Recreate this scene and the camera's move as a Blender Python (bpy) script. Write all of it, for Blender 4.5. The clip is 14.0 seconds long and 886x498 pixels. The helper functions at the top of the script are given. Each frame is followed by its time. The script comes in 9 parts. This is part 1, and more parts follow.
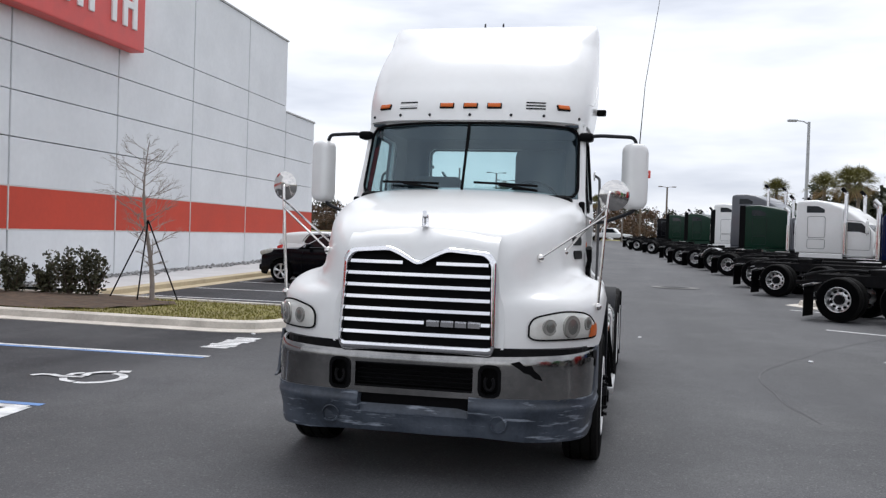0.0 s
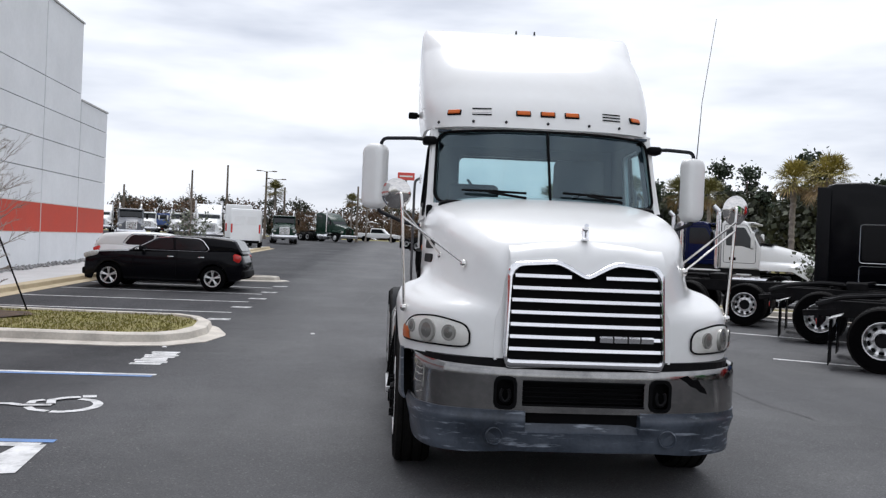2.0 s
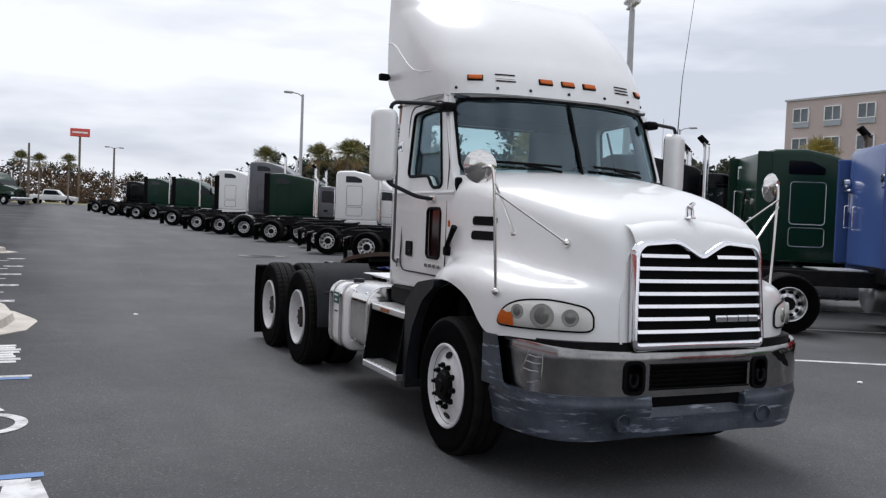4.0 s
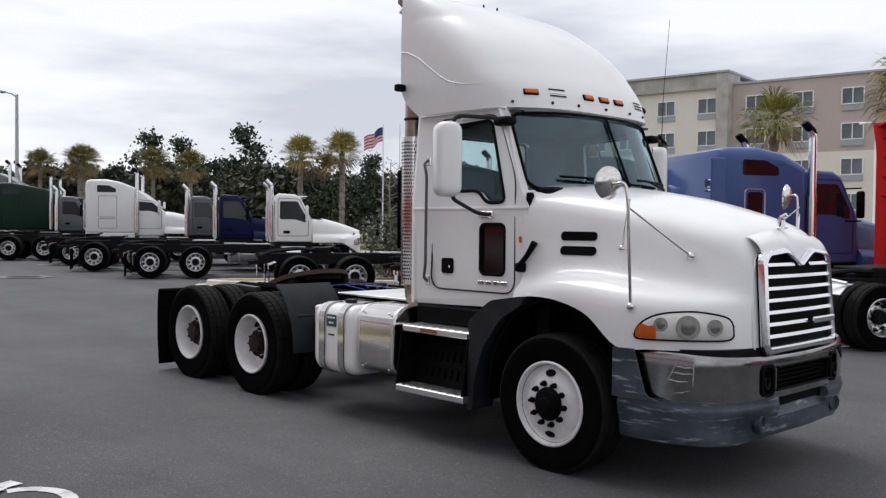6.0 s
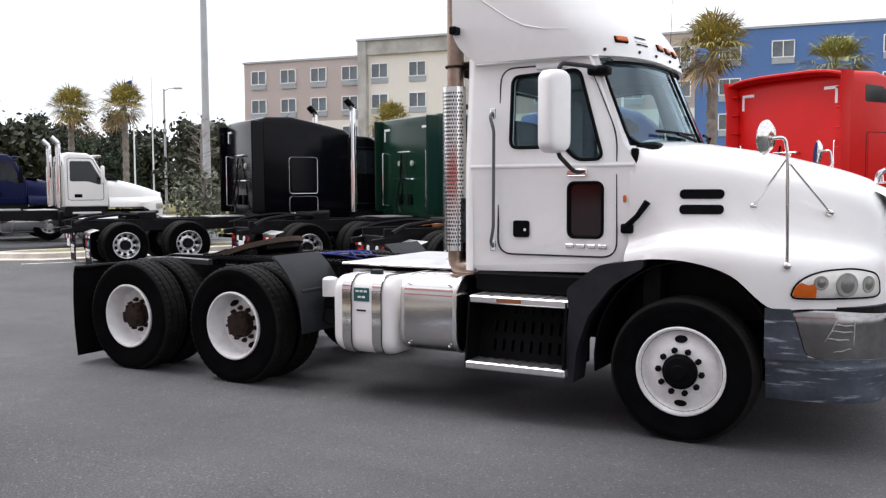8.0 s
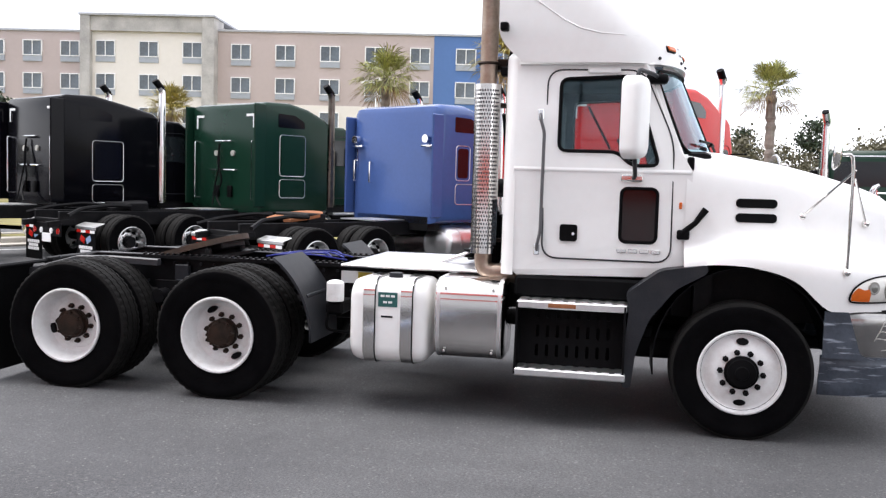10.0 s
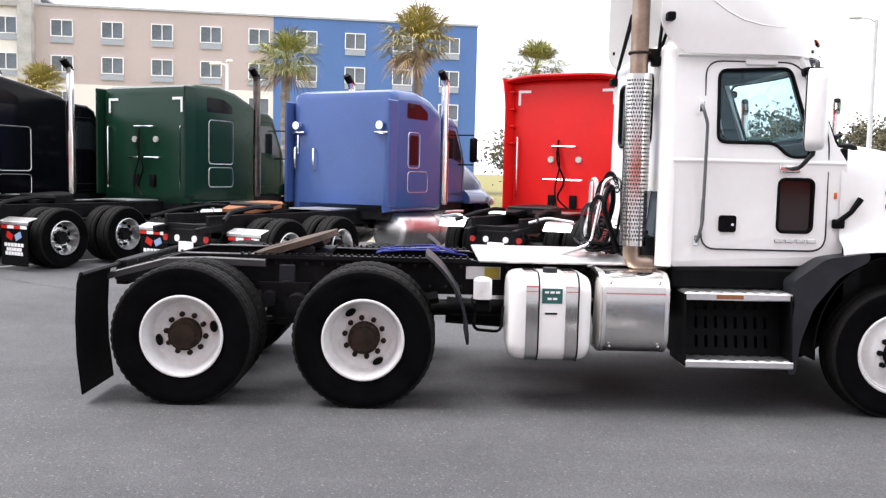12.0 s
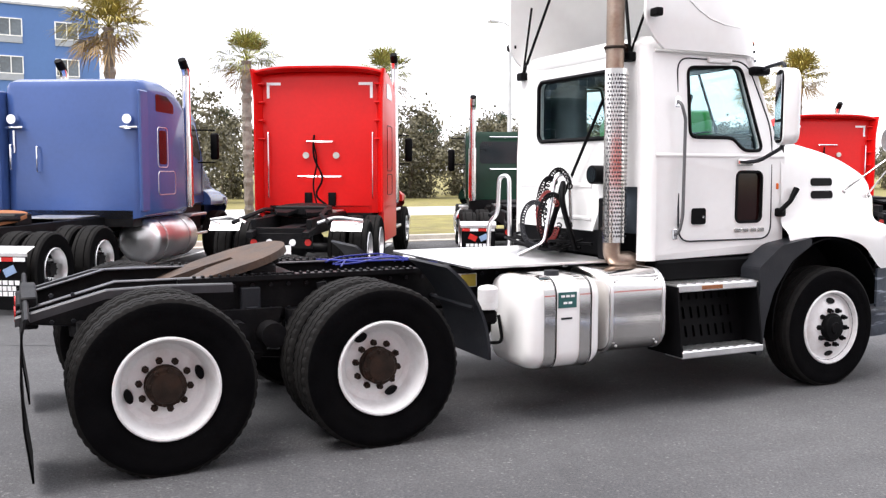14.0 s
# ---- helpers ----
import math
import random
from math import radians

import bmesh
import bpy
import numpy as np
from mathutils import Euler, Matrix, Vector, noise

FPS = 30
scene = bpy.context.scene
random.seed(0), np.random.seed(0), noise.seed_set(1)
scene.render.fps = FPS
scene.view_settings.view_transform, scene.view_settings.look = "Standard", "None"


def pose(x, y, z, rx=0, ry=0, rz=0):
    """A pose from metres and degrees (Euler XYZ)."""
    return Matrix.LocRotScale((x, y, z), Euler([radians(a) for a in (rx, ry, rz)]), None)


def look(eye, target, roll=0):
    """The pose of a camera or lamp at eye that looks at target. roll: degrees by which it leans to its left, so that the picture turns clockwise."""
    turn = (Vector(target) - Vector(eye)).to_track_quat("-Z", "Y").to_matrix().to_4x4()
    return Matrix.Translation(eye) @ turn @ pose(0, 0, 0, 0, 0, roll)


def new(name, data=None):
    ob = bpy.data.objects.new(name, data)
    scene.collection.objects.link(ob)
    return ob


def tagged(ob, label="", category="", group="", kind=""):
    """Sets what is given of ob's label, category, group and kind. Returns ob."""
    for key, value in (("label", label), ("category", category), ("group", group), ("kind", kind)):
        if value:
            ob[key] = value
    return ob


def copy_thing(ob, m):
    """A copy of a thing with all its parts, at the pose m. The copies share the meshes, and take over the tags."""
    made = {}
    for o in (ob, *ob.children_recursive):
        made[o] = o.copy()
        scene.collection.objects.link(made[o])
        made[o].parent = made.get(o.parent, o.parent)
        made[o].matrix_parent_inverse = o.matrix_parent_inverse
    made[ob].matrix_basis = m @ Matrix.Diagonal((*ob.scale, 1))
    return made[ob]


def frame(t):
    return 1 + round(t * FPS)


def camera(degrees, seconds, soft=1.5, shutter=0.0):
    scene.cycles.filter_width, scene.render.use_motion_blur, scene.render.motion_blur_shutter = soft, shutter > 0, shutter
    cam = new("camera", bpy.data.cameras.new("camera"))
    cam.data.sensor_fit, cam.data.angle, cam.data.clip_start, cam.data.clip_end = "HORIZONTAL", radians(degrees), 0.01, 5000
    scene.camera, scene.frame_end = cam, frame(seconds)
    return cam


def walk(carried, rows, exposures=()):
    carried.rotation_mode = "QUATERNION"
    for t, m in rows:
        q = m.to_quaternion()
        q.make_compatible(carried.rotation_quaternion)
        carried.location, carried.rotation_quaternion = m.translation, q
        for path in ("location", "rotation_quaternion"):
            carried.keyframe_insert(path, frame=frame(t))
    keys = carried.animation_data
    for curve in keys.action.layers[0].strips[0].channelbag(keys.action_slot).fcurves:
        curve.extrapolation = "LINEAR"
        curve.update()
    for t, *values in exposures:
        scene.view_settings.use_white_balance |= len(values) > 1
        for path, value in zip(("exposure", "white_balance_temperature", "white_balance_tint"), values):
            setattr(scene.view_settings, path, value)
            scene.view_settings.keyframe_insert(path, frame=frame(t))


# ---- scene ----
cam = camera(52.5, 14.0, 1.3)
METRES, EYE, TILT, LEAN, TURN = 19.2, 1.68, 0.0, 0.0, 12.5
ROWS = [
    (0.0, 0.0, 0.0, 0.0, 0.03, -1.0, -1.85),
    (0.5, -0.0351, 0.0006, 0.0005, -4.21, -0.61, -1.07),
    (1.0, -0.0697, 0.0085, -0.0001, -7.93, -0.14, -2.63),
    (1.5, -0.1055, 0.0167, 0.0003, -12.11, -0.3, -2.78),
    (2.0, -0.139, 0.0329, -0.0004, -15.91, -0.45, -2.33),
    (2.5, -0.1723, 0.0499, -0.0005, -21.48, -0.15, -2.26),
    (3.0, -0.2006, 0.0738, -0.0013, -26.54, -1.95, -2.28),
    (5.5, -0.3313, 0.2012, 0.0012, -51.02, -0.64, -0.85),
    (6.0, -0.3494, 0.2335, 0.0012, -55.42, -1.36, -0.58),
    (6.5, -0.3619, 0.2689, 0.0015, -59.4, -1.36, -1.22),
    (7.0, -0.3736, 0.3036, 0.0019, -64.49, -1.91, -0.78),
    (7.5, -0.3754, 0.3398, 0.0012, -68.76, -3.07, 0.08),
    (10.0, -0.3787, 0.505, 0.0024, -91.0, -4.13, -1.67),
    (10.5, -0.3722, 0.5375, 0.002, -95.97, -4.24, -1.43),
    (11.0, -0.3655, 0.5712, 0.0018, -98.56, -4.42, -1.38),
    (11.5, -0.36, 0.604, 0.0025, -99.81, -4.48, -1.7),
    (12.0, -0.3484, 0.6359, 0.0021, -102.81, -4.83, -1.34),
    (12.5, -0.3343, 0.6703, 0.0018, -107.37, -5.76, -2.19),
    (13.0, -0.312, 0.6995, 0.001, -113.78, -7.02, -1.44),
    (13.5, -0.2863, 0.7275, 0.0016, -121.29, -6.4, 1.04),
    (14.0, -0.2565, 0.7511, 0.0026, -127.4, -4.9, -0.1),
]
walk(cam, [(t, pose(1.49, -7.07, EYE, TILT, LEAN, TURN) @ pose(METRES * x, METRES * y, METRES * z, 90 + pitch, roll, yaw)) for t, x, y, z, yaw, pitch, roll in ROWS],
     exposures=[(0.0, 0.0, 6230, 11), (3.0, -0.1, 6200, 11), (5.5, -0.15, 6330, 12), (6.5, -0.05, 6380, 12), (7.5, 0.34, 6400, 13), (10.0, 0.95, 6400, 13), (11.0, 1.03, 6430, 13), (12.0, 1.17, 6470, 13), (12.5, 1.32, 6480, 13), (13.5, 1.28, 6520, 13), (14.0, 1.15, 6530, 14)])

# ---------- world: an overcast sky with soft grey cloud ----------
SUN_EL, SUN_AZ = 62.0, 88.0          # elevation; azimuth counter-clockwise from +x
world = bpy.data.worlds.new("overcast")
scene.world = world
world.use_nodes = True
wn, wl = world.node_tree.nodes, world.node_tree.links
bg = wn["Background"]
sky = wn.new("ShaderNodeTexSky")
sky.sky_type = "NISHITA"
sky.sun_disc = False
sky.sun_elevation, sky.sun_rotation = radians(SUN_EL), radians(90 - SUN_AZ)
wc = wn.new("ShaderNodeTexCoord")
wmap = wn.new("ShaderNodeMapping")
wmap.inputs["Scale"].default_value = (1.6, 1.6, 7.5)
wnoise = wn.new("ShaderNodeTexNoise")
wnoise.inputs["Scale"].default_value, wnoise.inputs["Detail"].default_value, wnoise.inputs["Roughness"].default_value = 1.5, 5.0, 0.52
wramp = wn.new("ShaderNodeValToRGB")
wramp.color_ramp.elements[0].position, wramp.color_ramp.elements[0].color = 0.36, (7.4, 7.7, 8.4, 1)
wramp.color_ramp.elements[1].position, wramp.color_ramp.elements[1].color = 0.56, (11.5, 11.6, 11.8, 1)
wmix = wn.new("ShaderNodeMixRGB")
wmix.inputs[0].default_value = 0.92
wl.new(wc.outputs["Generated"], wmap.inputs["Vector"])
wl.new(wmap.outputs["Vector"], wnoise.inputs["Vector"])
wl.new(wnoise.outputs["Fac"], wramp.inputs["Fac"])
wl.new(sky.outputs["Color"], wmix.inputs[1])
wl.new(wramp.outputs["Color"], wmix.inputs[2])
wl.new(wmix.outputs["Color"], bg.inputs["Color"])
bg.inputs["Strength"].default_value = 0.098
sun_data = bpy.data.lights.new("sun", "SUN")
sun_data.energy, sun_data.angle, sun_data.color = 2.1, radians(36), (1.0, 0.98, 0.95)
sun = new("sun", sun_data)
_az, _el = radians(SUN_AZ), radians(SUN_EL)
sun.matrix_world = look((60 * math.cos(_az) * math.cos(_el), 60 * math.sin(_az) * math.cos(_el), 60 * math.sin(_el)), (0, 0, 0))

# ---------- materials ----------


def shade(name, col, rough=0.5, metal=0.0, var=0.15, scale=3.0, bump=0.0, bscale=80.0, coat=0.0, dirt=None, dirt_amount=0.0, dirt_scale=2.0, rvar=0.1, island=0.0, spec=0.5):
    """A surface of one base colour with broad and fine variation, relief and optional dirt."""
    m = bpy.data.materials.new(name)
    m.use_nodes = True
    n, l = m.node_tree.nodes, m.node_tree.links
    b = n["Principled BSDF"]
    tc = n.new("ShaderNodeTexCoord")
    n1, n2 = n.new("ShaderNodeTexNoise"), n.new("ShaderNodeTexNoise")
    for nd, sc, det in ((n1, scale, 4.0), (n2, scale * 14, 6.0)):
        nd.inputs["Scale"].default_value, nd.inputs["Detail"].default_value = sc, det
        l.new(tc.outputs["Object"], nd.inputs["Vector"])
    add = n.new("ShaderNodeMath")
    add.operation = "MULTIPLY_ADD"
    add.inputs[1].default_value = 0.45
    l.new(n2.outputs["Fac"], add.inputs[0])
    l.new(n1.outputs["Fac"], add.inputs[2])
    ramp = n.new("ShaderNodeValToRGB")
    lo = [max(0.0, c * (1 - var)) for c in col]
    hi = [min(1.0, c * (1 + var)) for c in col]
    ramp.color_ramp.elements[0].position, ramp.color_ramp.elements[0].color = 0.5, (*lo, 1)
    ramp.color_ramp.elements[1].position, ramp.color_ramp.elements[1].color = 0.95, (*hi, 1)
    l.new(add.outputs[0], ramp.inputs["Fac"])
    out = ramp.outputs["Color"]
    if dirt:
        n3 = n.new("ShaderNodeTexNoise")
        n3.inputs["Scale"].default_value, n3.inputs["Detail"].default_value, n3.inputs["Roughness"].default_value = dirt_scale, 8.0, 0.65
        l.new(tc.outputs["Object"], n3.inputs["Vector"])
        r3 = n.new("ShaderNodeValToRGB")
        r3.color_ramp.elements[0].position, r3.color_ramp.elements[0].color = 0.45, (0, 0, 0, 1)
        r3.color_ramp.elements[1].position, r3.color_ramp.elements[1].color = 0.75, (dirt_amount,) * 3 + (1,)
        l.new(n3.outputs["Fac"], r3.inputs["Fac"])
        mx = n.new("ShaderNodeMixRGB")
        l.new(r3.outputs["Color"], mx.inputs[0])
        l.new(out, mx.inputs[1])
        mx.inputs[2].default_value = (*dirt, 1)
        out = mx.outputs["Color"]
    if island:
        geo = n.new("ShaderNodeNewGeometry")
        hsv = n.new("ShaderNodeHueSaturation")
        rng = n.new("ShaderNodeMapRange")
        rng.inputs["To Min"].default_value, rng.inputs["To Max"].default_value = 1 - island, 1 + island
        l.new(geo.outputs["Random Per Island"], rng.inputs["Value"])
        l.new(rng.outputs["Result"], hsv.inputs["Value"])
        l.new(out, hsv.inputs["Color"])
        out = hsv.outputs["Color"]
    l.new(out, b.inputs["Base Color"])
    mr = n.new("ShaderNodeMapRange")
    mr.inputs["To Min"].default_value, mr.inputs["To Max"].default_value = max(0.02, rough - rvar), min(1.0, rough + rvar)
    l.new(n1.outputs["Fac"], mr.inputs["Value"])
    l.new(mr.outputs["Result"], b.inputs["Roughness"])
    b.inputs["Metallic"].default_value = metal
    b.inputs["Specular IOR Level"].default_value = spec
    if coat:
        b.inputs["Coat Weight"].default_value, b.inputs["Coat Roughness"].default_value = coat, 0.06
    if bump:
        n4 = n.new("ShaderNodeTexNoise")
        n4.inputs["Scale"].default_value, n4.inputs["Detail"].default_value = bscale, 5.0
        l.new(tc.outputs["Object"], n4.inputs["Vector"])
        bp = n.new("ShaderNodeBump")
        bp.inputs["Strength"].default_value, bp.inputs["Distance"].default_value = bump, 0.01
        l.new(n4.outputs["Fac"], bp.inputs["Height"])
        l.new(bp.outputs["Normal"], b.inputs["Normal"])
    return m


def glass(name, tint, ior=1.5, rough=0.01):
    m = bpy.data.materials.new(name)
    m.use_nodes = True
    n, l = m.node_tree.nodes, m.node_tree.links
    n.remove(n["Principled BSDF"])
    tr, gl, fr, mx = n.new("ShaderNodeBsdfTransparent"), n.new("ShaderNodeBsdfGlossy"), n.new("ShaderNodeLayerWeight"), n.new("ShaderNodeMixShader")
    pw, mr = n.new("ShaderNodeMath"), n.new("ShaderNodeMapRange")
    pw.operation, pw.inputs[1].default_value = "POWER", 5.0
    fr.inputs["Blend"].default_value = 0.5
    mr.inputs["To Min"].default_value = ((ior - 1) / (ior + 1)) ** 2
    tr.inputs["Color"].default_value = (*tint, 1)
    gl.inputs["Roughness"].default_value = rough
    gl.inputs["Color"].default_value = (0.72, 0.9, 1.0, 1)
    l.new(fr.outputs["Facing"], pw.inputs[0])
    l.new(pw.outputs[0], mr.inputs["Value"])
    l.new(mr.outputs[0], mx.inputs[0])
    l.new(tr.outputs[0], mx.inputs[1])
    l.new(gl.outputs[0], mx.inputs[2])
    l.new(mx.outputs[0], n["Material Output"].inputs["Surface"])
    return m


def asphalt_material():
    m = shade("asphalt", (0.051, 0.051, 0.055), 0.82, 0, 0.25, 0.25, 0.55, 140.0, dirt=(0.15, 0.15, 0.15), dirt_amount=0.35, dirt_scale=0.35, rvar=0.08)
    n, l = m.node_tree.nodes, m.node_tree.links
    b = n["Principled BSDF"]
    src = b.inputs["Base Color"].links[0].from_socket
    tc = n.new("ShaderNodeTexCoord")
    # the driven lane is polished by tyres, the bays beside it are dull
    sx, sr = n.new("ShaderNodeSeparateXYZ"), n.new("ShaderNodeMapRange")
    sr.inputs["From Min"].default_value, sr.inputs["From Max"].default_value = -4.8, -2.6
    sr.inputs["To Min"].default_value, sr.inputs["To Max"].default_value = 0.1, 0.75
    l.new(tc.outputs["Object"], sx.inputs["Vector"])
    l.new(sx.outputs["X"], sr.inputs["Value"])
    l.new(sr.outputs["Result"], b.inputs["Specular IOR Level"])
    # pale chips of stone in the binder
    v = n.new("ShaderNodeTexVoronoi")
    v.inputs["Scale"].default_value = 75.0
    l.new(tc.outputs["Object"], v.inputs["Vector"])
    r = n.new("ShaderNodeValToRGB")
    r.color_ramp.elements[0].position, r.color_ramp.elements[0].color = 0.0, (0.7, 0.7, 0.7, 1)
    r.color_ramp.elements[1].position, r.color_ramp.elements[1].color = 0.2, (0, 0, 0, 1)
    l.new(v.outputs["Color"], r.inputs["Fac"])
    mx = n.new("ShaderNodeMixRGB")
    l.new(r.outputs["Color"], mx.inputs[0])
    l.new(src, mx.inputs[1])
    mx.inputs[2].default_value = (0.2, 0.195, 0.19, 1)
    # grains of the aggregate
    ng = n.new("ShaderNodeTexNoise")
    ng.inputs["Scale"].default_value, ng.inputs["Detail"].default_value = 70.0, 4.0
    l.new(tc.outputs["Object"], ng.inputs["Vector"])
    rg = n.new("ShaderNodeValToRGB")
    rg.color_ramp.elements[0].position, rg.color_ramp.elements[0].color = 0.33, (0.62, 0.62, 0.62, 1)
    rg.color_ramp.elements[1].position, rg.color_ramp.elements[1].color = 0.67, (1.36, 1.37, 1.36, 1)
    l.new(ng.outputs["Fac"], rg.inputs["Fac"])
    mg = n.new("ShaderNodeMixRGB")
    mg.blend_type = "MULTIPLY"
    mg.inputs[0].default_value = 1.0
    l.new(mx.outputs["Color"], mg.inputs[1])
    l.new(rg.outputs["Color"], mg.inputs[2])
    mx = mg
    # dark drips and tyre polish stretched along the lane
    mp = n.new("ShaderNodeMapping")
    mp.inputs["Scale"].default_value = (0.9, 0.12, 1)
    l.new(tc.outputs["Object"], mp.inputs["Vector"])
    n5 = n.new("ShaderNodeTexNoise")
    n5.inputs["Scale"].default_value, n5.inputs["Detail"].default_value = 0.7, 6.0
    l.new(mp.outputs["Vector"], n5.inputs["Vector"])
    r5 = n.new("ShaderNodeValToRGB")
    r5.color_ramp.elements[0].position, r5.color_ramp.elements[0].color = 0.35, (0.74, 0.74, 0.75, 1)
    r5.color_ramp.elements[1].position, r5.color_ramp.elements[1].color = 0.65, (1.12, 1.12, 1.12, 1)
    l.new(n5.outputs["Fac"], r5.inputs["Fac"])
    mu = n.new("ShaderNodeMixRGB")
    mu.blend_type = "MULTIPLY"
    mu.inputs[0].default_value = 1.0
    l.new(mx.outputs["Color"], mu.inputs[1])
    l.new(r5.outputs["Color"], mu.inputs[2])
    l.new(mu.outputs["Color"], b.inputs["Base Color"])
    return m


ASPHALT = asphalt_material()
GRASS = shade("grass", (0.19, 0.17, 0.05), 0.9, 0, 0.35, 1.2, 0.6, 90, dirt=(0.2, 0.15, 0.07), dirt_amount=0.7, dirt_scale=0.9)
BLADE = shade("grass_blade", (0.185, 0.17, 0.035), 0.8, 0, 0.25, 2.0, island=0.12)
MULCH = shade("mulch", (0.075, 0.048, 0.03), 0.95, 0, 0.5, 6.0, 0.8, 60)
KERB = shade("kerb_concrete", (0.56, 0.52, 0.46), 0.85, 0, 0.2, 2.0, 0.4, 70, dirt=(0.22, 0.19, 0.16), dirt_amount=0.5, dirt_scale=1.5)
WALK = shade("pavement_concrete", (0.5, 0.5, 0.5), 0.85, 0, 0.1, 1.0, 0.25, 70, dirt=(0.3, 0.29, 0.28), dirt_amount=0.4)
PAINT = shade("road_paint", (0.66, 0.66, 0.66), 0.75, 0, 0.12, 3.0, 0.35, 120, dirt=(0.14, 0.14, 0.14), dirt_amount=0.75, dirt_scale=5.0)
PAINT_BLUE = shade("road_paint_blue", (0.13, 0.25, 0.5), 0.75, 0, 0.15, 3.0, 0.35, 120, dirt=(0.14, 0.14, 0.16), dirt_amount=0.6, dirt_scale=5.0)
PANEL = shade("precast_panel", (0.79, 0.805, 0.825), 0.8, 0, 0.05, 0.5, 0.12, 120, dirt=(0.62, 0.64, 0.665), dirt_amount=0.3, dirt_scale=0.6)
STRIPE = shade("red_panel", (0.56, 0.06, 0.03), 0.7, 0, 0.08, 0.6, 0.1, 120)
JOINT = shade("joint_grey", (0.42, 0.43, 0.46), 0.9, 0, 0.1)
JOINT_PALE = shade("joint_pale", (0.66, 0.62, 0.6), 0.9, 0, 0.1)
SIGN_RED = shade("sign_red", (0.68, 0.09, 0.08), 0.5, 0, 0.06)
SIGN_WHITE = shade("sign_white", (0.85, 0.85, 0.85), 0.5, 0, 0.04)
WHITE = shade("white_truck_paint", (0.83, 0.83, 0.82), 0.3, 0, 0.025, 1.2, coat=0.5, dirt=(0.6, 0.57, 0.52), dirt_amount=0.14, dirt_scale=2.5, rvar=0.06)
WHITE_RIM = shade("white_wheel_paint", (0.74, 0.74, 0.74), 0.45, 0, 0.05, 5.0, dirt=(0.35, 0.3, 0.26), dirt_amount=0.4, dirt_scale=7.0)
CHROME = shade("chrome", (0.82, 0.82, 0.84), 0.12, 1.0, 0.05, 3.0, rvar=0.05)
BUMPER_CHROME = shade("dull_chrome", (0.32, 0.315, 0.31), 0.16, 1.0, 0.2, 2.0, 0.06, 10, dirt=(0.12, 0.12, 0.125), dirt_amount=0.7, dirt_scale=2.6, rvar=0.09)
ALU = shade("brushed_aluminium", (0.8, 0.8, 0.8), 0.34, 1.0, 0.08, 3.0, rvar=0.08)
STEEL = shade("polished_steel", (0.7, 0.68, 0.66), 0.13, 1.0, 0.08, 4.0, rvar=0.05)
VALANCE = shade("grey_valance_plastic", (0.04, 0.05, 0.068), 0.42, 0, 0.4, 3.0, 0.2, 40, dirt=(0.1, 0.115, 0.14), dirt_amount=0.6, dirt_scale=3.0, spec=0.45)


def scuff(m, col, low=0.56, high=0.66):
    """Pale scrapes that run along the surface."""
    n, l = m.node_tree.nodes, m.node_tree.links
    b = n["Principled BSDF"]
    src = b.inputs["Base Color"].links[0].from_socket
    tc, mp, nz, rp, mx = (n.new("ShaderNode" + k) for k in ("TexCoord", "Mapping", "TexNoise", "ValToRGB", "MixRGB"))
    mp.inputs["Scale"].default_value = (1.6, 1.6, 13.0)
    mp.inputs["Rotation"].default_value = (0.0, 0.12, 0.0)
    nz.inputs["Scale"].default_value, nz.inputs["Detail"].default_value, nz.inputs["Roughness"].default_value = 2.2, 7.0, 0.6
    rp.color_ramp.elements[0].position, rp.color_ramp.elements[0].color = low, (0, 0, 0, 1)
    rp.color_ramp.elements[1].position, rp.color_ramp.elements[1].color = high, (0.85, 0.85, 0.85, 1)
    l.new(tc.outputs["Object"], mp.inputs["Vector"])
    l.new(mp.outputs["Vector"], nz.inputs["Vector"])
    l.new(nz.outputs["Fac"], rp.inputs["Fac"])
    l.new(rp.outputs["Color"], mx.inputs[0])
    l.new(src, mx.inputs[1])
    mx.inputs[2].default_value = (*col, 1)
    l.new(mx.outputs["Color"], b.inputs["Base Color"])


scuff(VALANCE, (0.34, 0.38, 0.44))
DARK = shade("black_plastic", (0.0035, 0.0035, 0.004), 0.5, 0, 0.3, 5.0, 0.1, 60, spec=0.06)
GUARD = shade("dark_grey_plastic", (0.014, 0.0155, 0.0195), 0.5, 0, 0.2, 4.0, 0.15, 70, dirt=(0.034, 0.034, 0.036), dirt_amount=0.5, dirt_scale=5.0, spec=0.25)
FRAME = shade("black_frame_paint", (0.005, 0.005, 0.006), 0.5, 0.0, 0.4, 4.0, 0.2, 50, dirt=(0.04, 0.035, 0.03), dirt_amount=0.18, dirt_scale=7.0, spec=0.12)
# lighter than FRAME: the sky's highlight on rail tops is put into the colour
FLANGE = shade("sheen_grey", (0.035, 0.035, 0.04), 0.38, 0.0, 0.3, 5.0, 0.15, 50, dirt=(0.12, 0.115, 0.12), dirt_amount=0.6, dirt_scale=5.0, spec=0.6)
# black rail lifted to grey: reflected sky is put into the base colour
TAIL_GREY = shade("sheen_tail_rail", (0.03, 0.03, 0.034), 0.4, 0.0, 0.25, 5.0, 0.15, 50, dirt=(0.04, 0.04, 0.045), dirt_amount=0.5, dirt_scale=4.0)
TREAD = shade("tyre_tread", (0.0075, 0.0072, 0.007), 0.75, 0, 0.35, 8.0, 0.4, 70, dirt=(0.022, 0.02, 0.018), dirt_amount=0.4, dirt_scale=9.0, spec=0.12)
